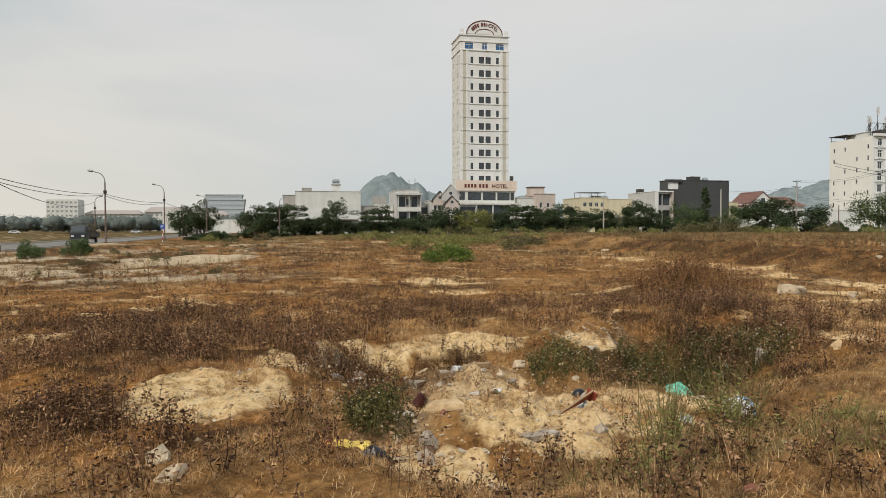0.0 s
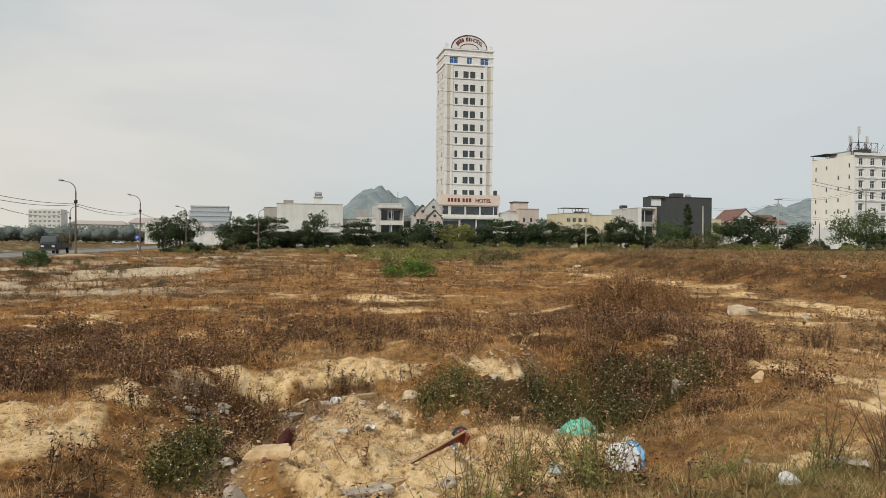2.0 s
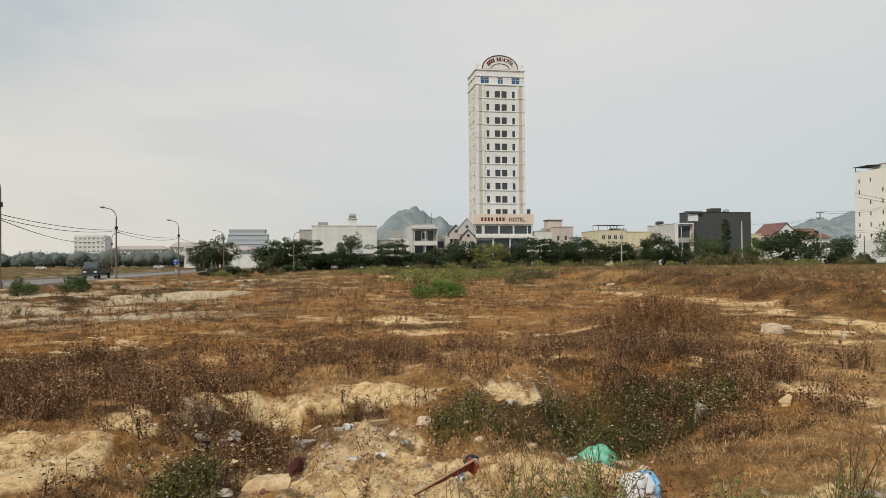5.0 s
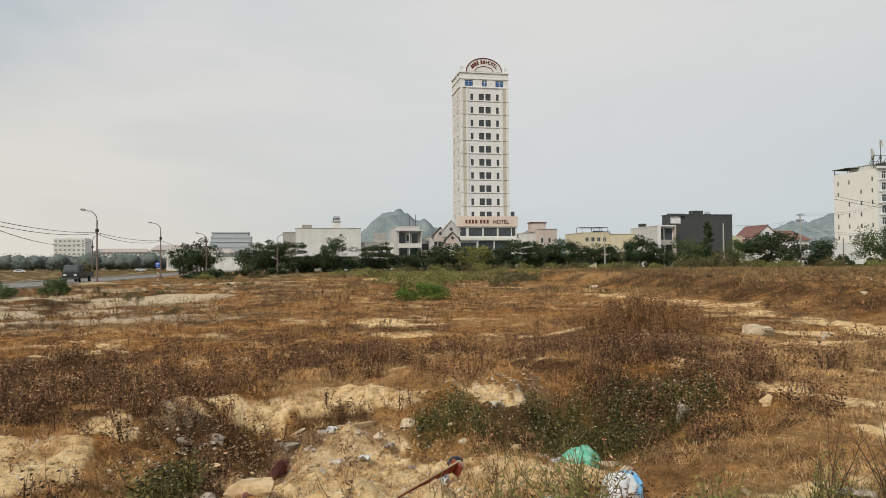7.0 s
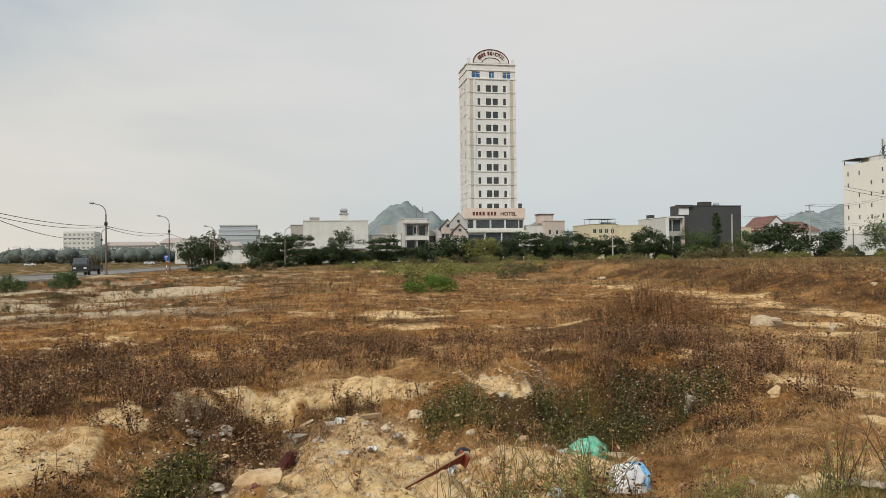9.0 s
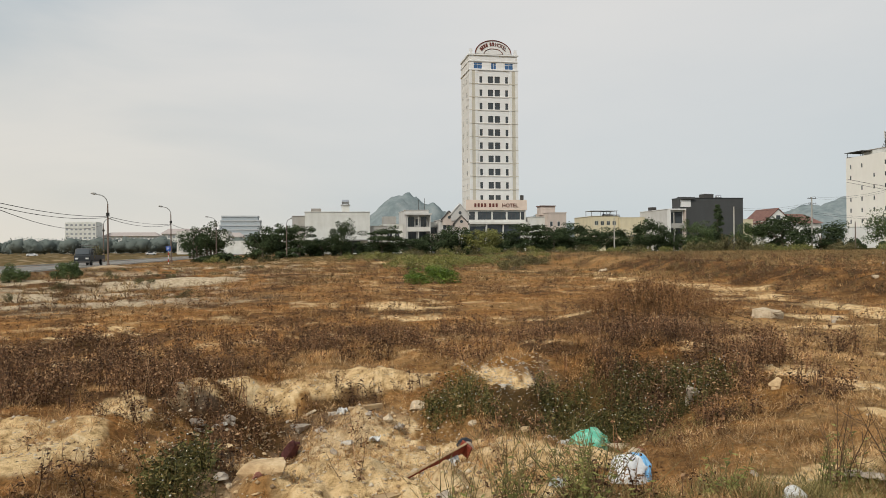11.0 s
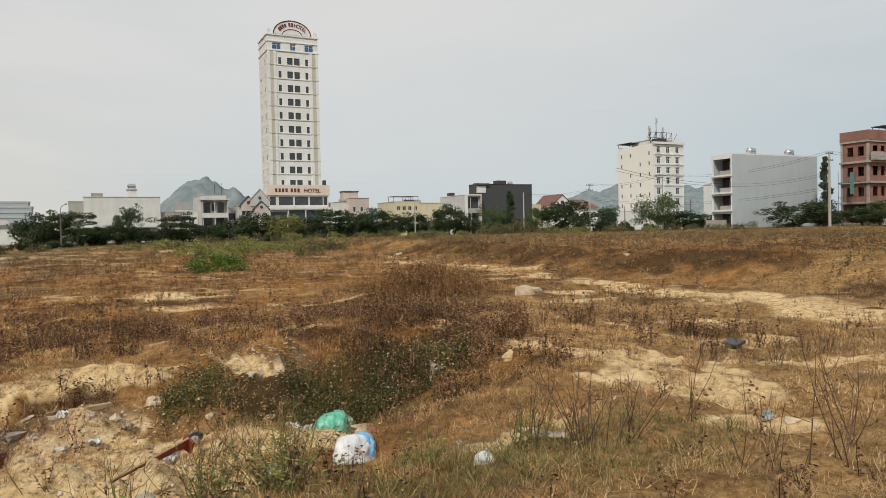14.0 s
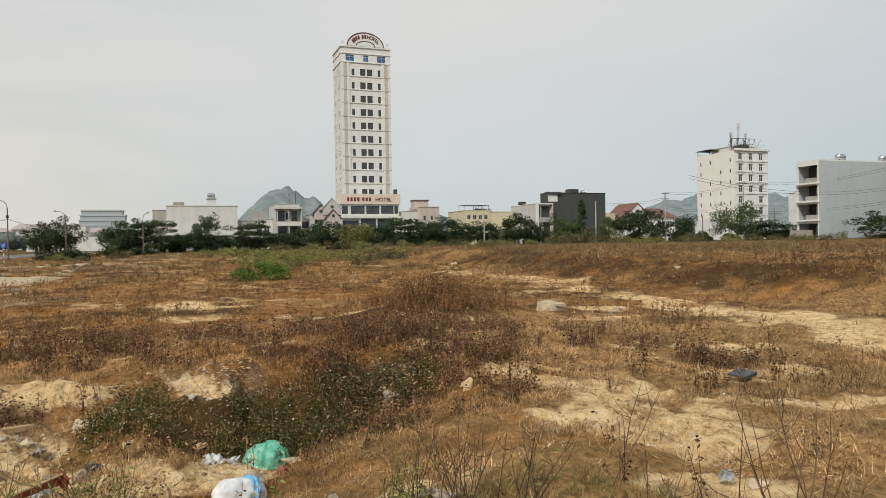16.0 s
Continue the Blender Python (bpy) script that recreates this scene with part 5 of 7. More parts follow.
spots = [(0, 56.0, 95, 1.7, 1.8), (0, 59.5, 96, 1.8, 2.3), (0, 61.5, 94, 1.8, 2.2), (0, 63.5, 95, 1.7, 2.1), (0, 66.5, 96, 1.5, 1.6), (1, 69.0, 95, 1.4, 1.4), (1, 52.0, 104, 1.4, 1.2), (1, 48.0, 105, 1.4, 1.0), (1, 70.0, 92, 1.4, 1.2), (0, 74.0, 88, 1.3, 1.2)]
spots += [(1, 6.0, 92, 1.2, 1.0), (1, 8.5, 90, 1.2, 1.0), (1, 9.0, 80, 1.5, 1.3), (1, 12.0, 82, 1.3, 1.0), (1, 8.2, 52, 1.2, 1.2), (1, 10.4, 48, 1.1, 1.3), (1, 9.5, 60, 1.4, 1.3), (1, 12.4, 56, 1.3, 1.2), (1, 8.4, 40, 0.7, 1.0), (0, 15.5, 50, 0.9, 1.0), (1, 14.5, 70, 1.2, 0.8), (0, -9.0, 104, 1.4, 1.0), (1, -12.5, 108, 1.2, 1.3), (0, -5.0, 106, 1.3, 1.0)]
hedge = [bush("hedge_bush", m_leaf_dark, 4.0, 2.2, 0.30, 1100, "dark green low growth under the street trees", "undergrowth below the trees") for _ in range(2)]
for k in range(26):
    x = -9.0 + 5.2 * k
    o = hedge[k] if k < 2 else copy_thing(hedge[k % 2], Matrix.Identity(4))
    o.matrix_basis = pose(x, 141 - 0.30 * max(0, x - 60), land1(x, 141 - 0.30 * max(0, x - 60)), 0, 0, float(rng.uniform(0, 360)))
    o.scale = (float(rng.uniform(1.0, 1.4)),) * 2 + (float(rng.uniform(1.1, 1.7)),)
for x, y, a, b in ((-11.6, 118.0, 1.5, 1.2), (-14.2, 121.0, 1.2, 0.9), (-16.8, 128.0, 1.3, 0.8), (-3.0, 130.0, 1.4, 1.0)):
    put_bush(copy_thing(hedge[0], Matrix.Identity(4)), x, y, a, b, x * 40)
used = set()
for n, (k, x, y, s, sz) in enumerate(spots):
    i = n % 3
    src = (scrub, greens)[k][i]
    o = copy_thing(src, Matrix.Identity(4)) if (k, i) in used else src
    used.add((k, i))
    put_bush(o, x, y, s, sz, float(rng.uniform(0, 360)))
for k in range(46):                                       # scrub in front of the houses further east and along the tree row
    t = k / 45
    x, y = 20 + 95 * t + float(rng.uniform(-1.5, 1.5)), 128 - 46 * t ** 1.6 + float(rng.uniform(-2, 2))
    put_bush(copy_thing((scrub, greens)[int(rng.integers(0, 2))][int(rng.integers(0, 3))], Matrix.Identity(4)), x, y, float(rng.uniform(1.0, 1.6)), float(rng.uniform(1.0, 1.7)), float(rng.uniform(0, 360)))

for k in range(26):                                       # rank green growth in the middle of the field
    x, y = float(rng.uniform(6, 30)), float(rng.uniform(58, 112))
    put_bush(copy_thing((scrub, greens, greens)[k % 3][k % 3], Matrix.Identity(4)), x, y, float(rng.uniform(0.7, 1.4)), float(rng.uniform(0.5, 1.0)), float(rng.uniform(0, 360)))
for k in range(22):                                       # low tufts on the sandy hummocks beside the road
    x, y = float(rng.uniform(-17, -1)), float(rng.uniform(27, 72))
    put_bush(copy_thing(scrub[k % 3], Matrix.Identity(4)), x, y, float(rng.uniform(0.25, 0.5)), float(rng.uniform(0.2, 0.4)), float(rng.uniform(0, 360)))


# ---- road, lamps, poles and wires ----
m_galv = plain("galvanised_steel", (0.30, 0.30, 0.29), rough=0.5, metal=0.7)
m_rusty_pole = plain("weathered_pole_paint", (0.16, 0.12, 0.10), rough=0.7)
m_conc_pole = plaster("concrete_pole", (0.45, 0.43, 0.40), 0.2)
m_cable = plain("black_cable", (0.03, 0.03, 0.03), rough=0.6)
m_kerb = plaster("concrete_kerb", (0.50, 0.48, 0.45), 0.2)
for x in (-24.0, -34.1):
    k = bmesh.new()
    box(k, x - 0.12, x + 0.12, -50, 420, -0.4, -0.05)
    tagged(part("kerb", k, m_kerb), "grey concrete kerb along the road", "kerb", kind="structure")


def street_lamp(x, y, h=9.0, arm=-1.9):
    e = empty("street_lamp", pose(x, y, land1(x, y)), "tall grey street lamp with a curved arm", "street lamp", "road lamps")
    part("base", tube(bmesh.new(), [(0, 0, -0.2), (0, 0, 0.5), (0, 0, 0.6)], [0.2, 0.2, 0.12], 8), m_rusty_pole, e)
    bm = bmesh.new()
    tube(bm, [(0, 0, 0.5), (0, 0, h * 0.45), (0, 0, h - 1.4)], [0.115, 0.095, 0.075], 8)
    part("pole", bm, m_rusty_pole, e)
    bm = bmesh.new()
    tube(bm, [(0, 0, h - 1.4)] + [(arm * (1 - math.cos(a)) * 0.75, 0, h - 1.4 + 1.1 * math.sin(a)) for a in np.linspace(0.2, math.pi / 2, 7)] + [(arm, 0, h - 0.2)], 0.055, 7)
    part("arm", bm, m_galv, e)
    bm = bmesh.new()
    tube(bm, [(arm * 0.95, 0, h - 0.2), (arm * 1.08, 0, h - 0.17), (arm * 1.3, 0, h - 0.12), (arm * 1.42, 0, h - 0.1)], [0.06, 0.14, 0.13, 0.05], 8)
    part("lamp_head", bm, m_galv, e, "grey lamp head")
    part("collar", tube(bmesh.new(), [(0, 0, h * 0.69), (0, 0, h * 0.73)], 0.19, 8), m_cable, e)
    return e


for x, y, h, arm in ((-22.2, 58.6, 9.0, -1.3), (-21.95, 88.7, 8.9, -1.3), (-20.4, 118.0, 9.1, -1.3), (-18.9, 160.0, 9.4, -1.6), (-2.9, 128.0, 7.3, 0.7), (-33.6, 130.0, 7.6, 0.9)):
    street_lamp(x, y, h, arm)


def pole(x, y, top, label, arms=1, r=0.16, lamp=False, mat=None):
    z = land1(x, y)
    e = empty("utility_pole", pose(x, y, z), label, "utility pole", "utility poles")
    part("shaft", tube(bmesh.new(), [(0, 0, -0.3), (0, 0, top - z)], [r * 1.25, r * 0.75], 8), mat or m_conc_pole, e)
    for k in range(arms):
        zz = top - z - 0.3 - 1.1 * k
        bm = boxm(-0.9, 0.9, -0.07, 0.07, zz, zz + 0.12)
        part("crossarm", bm, m_rust, e)
        for s in (-0.8, -0.3, 0.3, 0.8):
            part("insulator", tube(bmesh.new(), [(s, 0, zz + 0.123), (s, 0, zz + 0.22), (s, 0, zz + 0.30)], [0.03, 0.06, 0.03], 6), m_rust, e)
    if lamp:
        part("lamp_arm", tube(bmesh.new(), [(0, 0, top - z - 0.2), (0.9, 0, top - z + 0.3), (1.8, 0, top - z + 0.3)], 0.04, 5), m_galv, e)
    return e


pole(100.0, 126.0, 11.2, "concrete utility pole with two crossarms", 2)
pole(108.2, 75.0, 13.0, "concrete utility pole beside the brick building", 2, 0.19)
pole(107.9, 112.0, 12.4, "grey utility pole before the white tower", 1, 0.13)
pole(84.1, 128.0, 9.4, "plain pale concrete pole", 0, 0.16)
pole(121.8, 118.0, 7.5, "thin dark wooden pole", 0, 0.1, mat=m_rusty_pole)
pole(103.0, 118.0, 6.0, "thin dark wooden pole", 0, 0.1, mat=m_rusty_pole)
pole(75.0, 135.0, 8.6, "plain pale concrete pole", 0, 0.12)
pole(60.5, 132.0, 7.4, "plain pale concrete pole", 0, 0.12)


def wire(a, b, sag, r=0.022):
    pts = [tuple(Vector(a).lerp(Vector(b), t) - Vector((0, 0, sag * 4 * t * (1 - t)))) for t in np.linspace(0, 1, 15)]
    return tagged(part("overhead_cable", tube(bmesh.new(), pts, r, 4), m_cable), "thin black sagging overhead cable", "cable", "overhead cables")


# street-lamp feed, then the lines past the white tower and the grey side wall
for (a, b), s in ((((-23.0, 18, 5.9), (-22.2, 58.6, 5.5)), 0.5), (((-22.2, 58.6, 5.5), (-21.95, 88.7, 5.7)), 0.35), (((-22.2, 58.6, 5.2), (-21.95, 88.7, 5.6)), 0.5), (((-21.95, 88.7, 5.7), (-20.4, 118, 5.8)), 0.35), (((-21.95, 88.7, 5.5), (-20.4, 118, 5.7)), 0.6),
                  (((-20.4, 118, 5.8), (-18.9, 160, 6.2)), 0.8), (((-22.2, 58.6, 5.1), (-33.6, 130, 6.2)), 1.2)):
    wire(a, b, s, 0.03)
for k, dz in enumerate((0.0, -0.35)):
    wire((100.0, 126.0, 11.3 + dz), (107.9, 112.0, 12.5 + dz), 0.9)
    wire((107.9, 112.0, 12.5 + dz), (108.2, 75.0, 13.2 + dz), 1.6)
    wire((84.1, 128.0, 9.2 + dz), (100.0, 126.0, 10.2 + dz), 0.7)
    wire((60.5, 70.0, 9.0 + dz), (108.2, 75.0, 9.8 + dz), 2.0)
    wire((100.0, 126.0, 8.2 + dz), (108.2, 75.0, 7.4 + dz), 1.8)
wire((108.2, 75.0, 13.1), (150.0, 62.0, 13.6), 1.5)
wire((108.2, 75.0, 12.7), (150.0, 62.0, 13.2), 1.5)


def road_sign():
    x, y = -19.7, 112.0
    e = empty("road_sign", pose(x, y, land1(x, y)), "small blue road sign on a red and white post", "road sign")
    m_blue, m_sw, m_red = plain("sign_blue", (0.03, 0.10, 0.42), 0.4), plain("sign_white", (0.75, 0.75, 0.73), 0.5), plain("sign_red", (0.45, 0.04, 0.03), 0.5)
    bm = boxm(-0.34, 0.34, -0.03, 0.03, 2.0, 2.75)
    bmesh.ops.bevel(bm, geom=bm.edges[:], offset=0.02, segments=1, affect="EDGES")
    part("plate", bm, m_blue, e)
    for k in range(3):
        part("marking", boxm(-0.22, 0.22 - 0.08 * k, -0.045, -0.034, 2.56 - 0.2 * k, 2.62 - 0.2 * k), m_sw, e)
    for k in range(6):
        part("post_band", tube(bmesh.new(), [(0, 0.08, -0.1 + 0.48 * k), (0, 0.08, -0.1 + 0.48 * (k + 1))], 0.055, 8), (m_sw, m_red)[k % 2], e)


road_sign()


def truck():
    x, y = -27.2, 100.0
    e = empty("lorry", pose(x, y, land1(-27, 96), 0, 0, 180), "dark grey flatbed lorry loaded with cut branches", "lorry")
    m_cab, m_tyre = plain("dark_lorry_paint", (0.035, 0.04, 0.045), 0.4), plain("tyre_rubber", (0.02, 0.02, 0.02), 0.9)
    m_lamp = plain("headlight_glass", (0.6, 0.6, 0.58), 0.2)
    # front points along local +y
    bm = bmesh.new()
    prof = [(3.2, 0.55), (3.25, 1.25), (3.0, 1.4), (2.55, 2.2), (1.35, 2.25), (1.3, 0.55)]
    a = [bm.verts.new((-0.95, yy, z)) for yy, z in prof]
    b = [bm.verts.new((0.95, yy, z)) for yy, z in prof]
    bm.faces.new(a[::-1])
    bm.faces.new(b)
    for i in range(len(prof)):
        j = (i + 1) % len(prof)
        bm.faces.new((a[i], a[j], b[j], b[i]))
    bmesh.ops.recalc_face_normals(bm, faces=bm.faces[:])
    bmesh.ops.bevel(bm, geom=bm.edges[:], offset=0.05, segments=2, affect="EDGES")
    part("cab", bm, m_cab, e)
    bm = bmesh.new()
    v = [bm.verts.new(p) for p in ((-0.82, 3.01, 1.46), (0.82, 3.01, 1.46), (0.76, 2.64, 2.12), (-0.76, 2.64, 2.12))]
    f = bm.faces.new(v)
    r = bmesh.ops.extrude_face_region(bm, geom=[f])
    bmesh.ops.translate(bm, verts=[g for g in r["geom"] if isinstance(g, bmesh.types.BMVert)], vec=(0, 0.05, 0.02))
    part("windscreen", bm, m_glass, e)
    for s in (-1, 1):
        part("headlight", boxm(s * 0.62 - 0.18, s * 0.62 + 0.18, 3.26, 3.29, 0.85, 1.05), m_lamp, e)
        part("side_window", boxm(s * 0.965 - 0.015, s * 0.965 + 0.015, 1.6, 2.5, 1.45, 2.05), m_glass, e)
        part("mirror", boxm(s * 1.12 - 0.08, s * 1.12 + 0.08, 2.85, 2.92, 1.4, 1.8), m_tyre, e)
        for yy in (2.4, -1.9):
            w = part("wheel", tube(bmesh.new(), [(s * 0.72, yy, 0.40), (s * 0.74, yy, 0.40), (s * 0.94, yy, 0.40), (s * 0.96, yy, 0.40)], [0.34, 0.40, 0.40, 0.34], 18), m_tyre, e)
            part("rim", tube(bmesh.new(), [(s * 0.965, yy, 0.40), (s * 0.985, yy, 0.40)], 0.2, 12), m_galv, w)
    part("bumper", boxm(-0.95, 0.95, 3.2, 3.38, 0.42, 0.62), m_rust, e)
    part("chassis", boxm(-0.45, 0.45, -3.2, 1.3, 0.5, 0.75), m_rust, e)
    bm = boxm(-1.0, 1.0, -3.3, 1.2, 0.76, 0.9)
    for s in (-1, 1):
        box(bm, s * 0.97 - 0.03, s * 0.97 + 0.03, -3.3, 1.2, 0.903, 1.35)
    part("flatbed", bm, m_rust, e)
    bm = bmesh.new()
    for yy in (0.2, 1.1):
        for s in (-0.95, 0.95):
            tube(bm, [(s, yy, 0.9), (s, yy, 2.6)], 0.04, 5)
        tube(bm, [(-0.95, yy, 2.6), (0.95, yy, 2.6)], 0.04, 5)
    for s in (-0.95, 0.95):
        tube(bm, [(s, 0.2, 2.6), (s, 1.1, 2.6)], 0.04, 5)
    part("rack", bm, m_rust, e)
    cen = np.stack([rng.uniform(-0.8, 0.8, 14), rng.uniform(-3.4, 0.2, 14), rng.uniform(1.2, 2.3, 14)], 1)
    co, idx = leaf_cloud(cen, np.full(14, 0.55), 60, 0.2)
    c = new("load", mesh_from("load", co, idx, 4, m_leaf_olive))
    c.parent = e
    tagged(c, "dry cut branches piled on the bed")


truck()


def car(x, y, turn, col, label):
    e = empty("car", pose(x, y, land1(x, y), 0, 0, turn), label, "car", "far parked cars")
    m_paint = plain("car_paint", col, 0.3)
    bm = prism(bmesh.new(), [(-2.1, 0.35), (2.1, 0.35), (2.1, 0.8), (1.3, 0.92), (0.7, 1.42), (-1.3, 1.45), (-1.9, 0.95), (-2.1, 0.85)], -0.85, 0.85)
    bmesh.ops.bevel(bm, geom=bm.edges[:], offset=0.06, segments=2, affect="EDGES")
    part("body", bm, m_paint, e)
    part("side_window", boxm(-1.2, 0.7, -0.87, -0.853, 0.95, 1.35), m_glass, e)
    for xx in (-1.3, 1.3):
        part("wheel", tube(bmesh.new(), [(xx, -0.88, 0.32), (xx, -0.65, 0.32)], 0.32, 14), m_cable, e)


for x, y, col, lab in ((-112, 318, (0.7, 0.7, 0.7), "white car parked far across the road"), (-66, 320, (0.65, 0.66, 0.68), "silver car parked far across the road")):
    car(x, y, 8, col, lab)
for x, y, col, lab in ((41.0, 151.0, (0.03, 0.03, 0.035), "dark car parked before the hotel"), (45.5, 151.5, (0.7, 0.7, 0.7), "white car parked before the hotel"), (11.0, 152.0, (0.05, 0.06, 0.07), "dark car parked by the warehouse")):
    car(x, y, 0, col, lab)


# ---- distance: blocks beyond the road, far tree line, hills ----
# foliage lightened and greyed, the air's haze being put into the leaf colour
m_leaf_far = ramp_material("haze_greyed_far_leaves", [(0.0, (0.125, 0.148, 0.138)), (0.5, (0.14, 0.163, 0.150)), (1.0, (0.155, 0.178, 0.162))], rough=0.9, source="island", spec=0.0)
# red roofs washed out to pinkish grey by haze painted into the colour
m_roof_pale = plaster("haze_paled_red_roof", (0.42, 0.37, 0.35), 0.1)


# window glass lightened to grey: distance haze mixed into the colour
m_far_glass = plain("haze_paled_far_glass", (0.27, 0.29, 0.31), rough=0.4)


def far_block(name, x, y, W, D, H, mat, rows, cols, label, roof=None, base=0.0, pane=None):
    e = empty(name, pose(x, y, base), label, "building")
    fh, fw = H / rows, W / cols
    wins = [(fw * (c + 0.22), fh * (r + 0.28), fw * 0.56, fh * 0.46) for r in range(rows) for c in range(cols)]
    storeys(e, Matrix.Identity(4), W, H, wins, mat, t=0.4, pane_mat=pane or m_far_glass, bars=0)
    part("body", boxm(0, W, 0.403, D, 0, H), mat, e)
    if roof:
        bm = bmesh.new()
        v = [bm.verts.new(p) for p in ((-1, -1, H), (W + 1, -1, H), (W + 1, D + 1, H), (-1, D + 1, H), (3, D / 2, H + roof), (W - 3, D / 2, H + roof))]
        for q in ((0, 1, 5, 4), (1, 2, 5), (2, 3, 4, 5), (3, 0, 4), (3, 2, 1, 0)):
            bm.faces.new([v[i] for i in q])
        part("roof", bm, m_roof_pale, e)
    else:
        part("roof", boxm(0.3, W - 0.3, 0.4, D - 0.3, H + 0.003, H + 0.8), mat, e)
    return e


far_block("apartment_block", -173, 550, 21, 16, 22.0, m_offwhite, 7, 7, "pale seven-storey block far beyond the road")
far_block("school", -150, 560, 38, 18, 12.5, m_offwhite, 3, 12, "long pale building with a hipped red roof", 3.0)
far_block("school", -108, 555, 34, 18, 14.0, m_offwhite, 3, 10, "long pale building with a hipped red roof", 4.0)
far_block("school", -72, 560, 22, 18, 11.5, m_offwhite, 3, 7, "long pale building with a hipped red roof", 3.5)
w = empty("beige_hall", pose(-52.0, 300, 0), "plain beige windowless hall beyond the road", "building")
shell(w, 20, 14, 9.2, m_cream)
# office colours kept pale and close together, haze painted into both
m_bluehaze = plaster("haze_paled_blue_front", (0.39, 0.44, 0.475), 0.06)
m_paleband = plaster("haze_paled_floor_band", (0.48, 0.51, 0.53), 0.06)
g = empty("office_building", pose(-70, 600, 0), "pale blue glazed office block with stepped terraces", "building")
for k in range(8):
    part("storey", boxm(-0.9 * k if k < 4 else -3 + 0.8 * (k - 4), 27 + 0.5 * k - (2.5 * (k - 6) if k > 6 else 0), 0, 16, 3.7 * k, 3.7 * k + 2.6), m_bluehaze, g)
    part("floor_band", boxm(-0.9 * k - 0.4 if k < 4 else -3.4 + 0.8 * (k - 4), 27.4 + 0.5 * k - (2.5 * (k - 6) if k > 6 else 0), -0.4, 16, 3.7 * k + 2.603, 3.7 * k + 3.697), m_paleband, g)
for x, W in ((-40, 26), (-12, 12)):
    h = empty("low_building", pose(x, 280, 0), "low white building behind the roadside trees", "building")
    shell(h, W, 10, 5.0, m_offwhite)


def far_wood():
    """The dark tree line beyond the road, and in the gaps between the houses."""
    n = 420
    x = np.concatenate([rng.uniform(-330, -20, n), rng.uniform(40, 420, 240)])
    y = np.concatenate([rng.uniform(330, 420, n), rng.uniform(215, 260, 240)])
    h = np.concatenate([rng.uniform(5.0, 9.0, n), rng.uniform(3.0, 6.5, 240)])
    cen = np.stack([x, y, h * 0.5], 1)
    co, idx = leaf_cloud(cen, h * 0.56, 190, 0.72, 0.8)
    co[:, 2] = np.maximum(co[:, 2], 0)
    ball = bmesh.new()
    bmesh.ops.create_icosphere(ball, subdivisions=2, radius=1.0)
    ball.verts.index_update()
    bv = np.array([v.co[:] for v in ball.verts])
    bf = np.array([[v.index for v in f.verts] for f in ball.faces])
    ball.free()
    rough = 1 + rng.normal(0, 0.24, (len(cen), len(bv), 1))
    hearts = (cen[:, None] + bv[None] * rough * (h * 0.34)[:, None, None] * np.array([1.25, 1, 1.0])).reshape(-1, 3)
    hearts[:, 2] = np.maximum(hearts[:, 2], -0.2)
    faces = (bf[None] + (np.arange(len(cen)) * len(bv))[:, None, None]).reshape(-1)
    tagged(new("far_trees", mesh_from("far_trees", hearts, faces, 3, m_leaf_far)), "shaded inner growth of the distant trees", "trees", kind="stuff")
    return tagged(new("far_trees", mesh_from("far_trees", co, idx, 4, m_leaf_far)), "dark line of distant trees with haze painted into the leaves", "trees", kind="stuff")


far_wood()
# the blue-grey is aerial haze painted into the hills' base colour
m_hill = ramp_material("haze_tinted_wooded_hill", [(0.34, (0.155, 0.192, 0.20)), (0.52, (0.205, 0.243, 0.25)), (0.70, (0.27, 0.30, 0.30))], rough=1.0, scale=0.045, detail=8, spec=0.0)


def hill(name, peaks, label):
    """A rocky hill from overlapping rounded peaks (x, y, radius, height), with crags."""
    xs = [p[0] for p in peaks]
    ys = [p[1] for p in peaks]
    R = max(p[2] for p in peaks) * 1.7
    gx, gy = np.meshgrid(np.linspace(min(xs) - R, max(xs) + R, 110), np.linspace(min(ys) - R, max(ys) + R, 70))
    z = np.zeros_like(gx)
    for px, py, r, h in peaks:
        d = np.hypot(gx - px, (gy - py) * 0.8) / r + 0.16 * (fbm(gx, gy, 45, 4, 91) - 0.5)
        z = np.maximum(z, h * np.clip(1.0 - 0.55 * np.clip(d, 0, 9) ** 1.35, 0, 1))
    z = z + step(2, 30, z) * (17 * (fbm(gx, gy, 55, 4, 77) - 0.5) + 10 * (fbm(gx, gy, 14, 3, 78) - 0.5)) - 3
    ny, nx = gx.shape
    i, j = np.meshgrid(np.arange(ny - 1), np.arange(nx - 1), indexing="ij")
    q = np.stack([i * nx + j, i * nx + j + 1, (i + 1) * nx + j + 1, (i + 1) * nx + j], -1).reshape(-1)
    me = mesh_from(name, np.stack([gx.ravel(), gy.ravel(), z.ravel()], 1), q, 4, m_hill, smooth=True)
    return tagged(new(name, me), label, "hill", kind="structure")


hill("backdrop_hill", [(206, 1500, 58, 122), (222, 1497, 44, 118), (184, 1495, 74, 116), (238, 1492, 46, 102), (258, 1490, 42, 102), (286, 1505, 62, 84), (140, 1520, 80, 62), (326, 1510, 60, 56)], "rocky wooded hill with distance haze painted in as blue-grey")
hill("backdrop_hill", [(450, 1700, 120, 96), (560, 1700, 110, 84), (640, 1700, 100, 62)], "low wooded hill with distance haze painted in as blue-grey")
hill("backdrop_hill", [(1180, 1500, 110, 100), (1290, 1500, 130, 122), (1480, 1500, 150, 118), (1640, 1500, 160, 128)], "long wooded ridge with distance haze painted in as blue-grey")


# ---- weeds and grass: uncountable cover ----


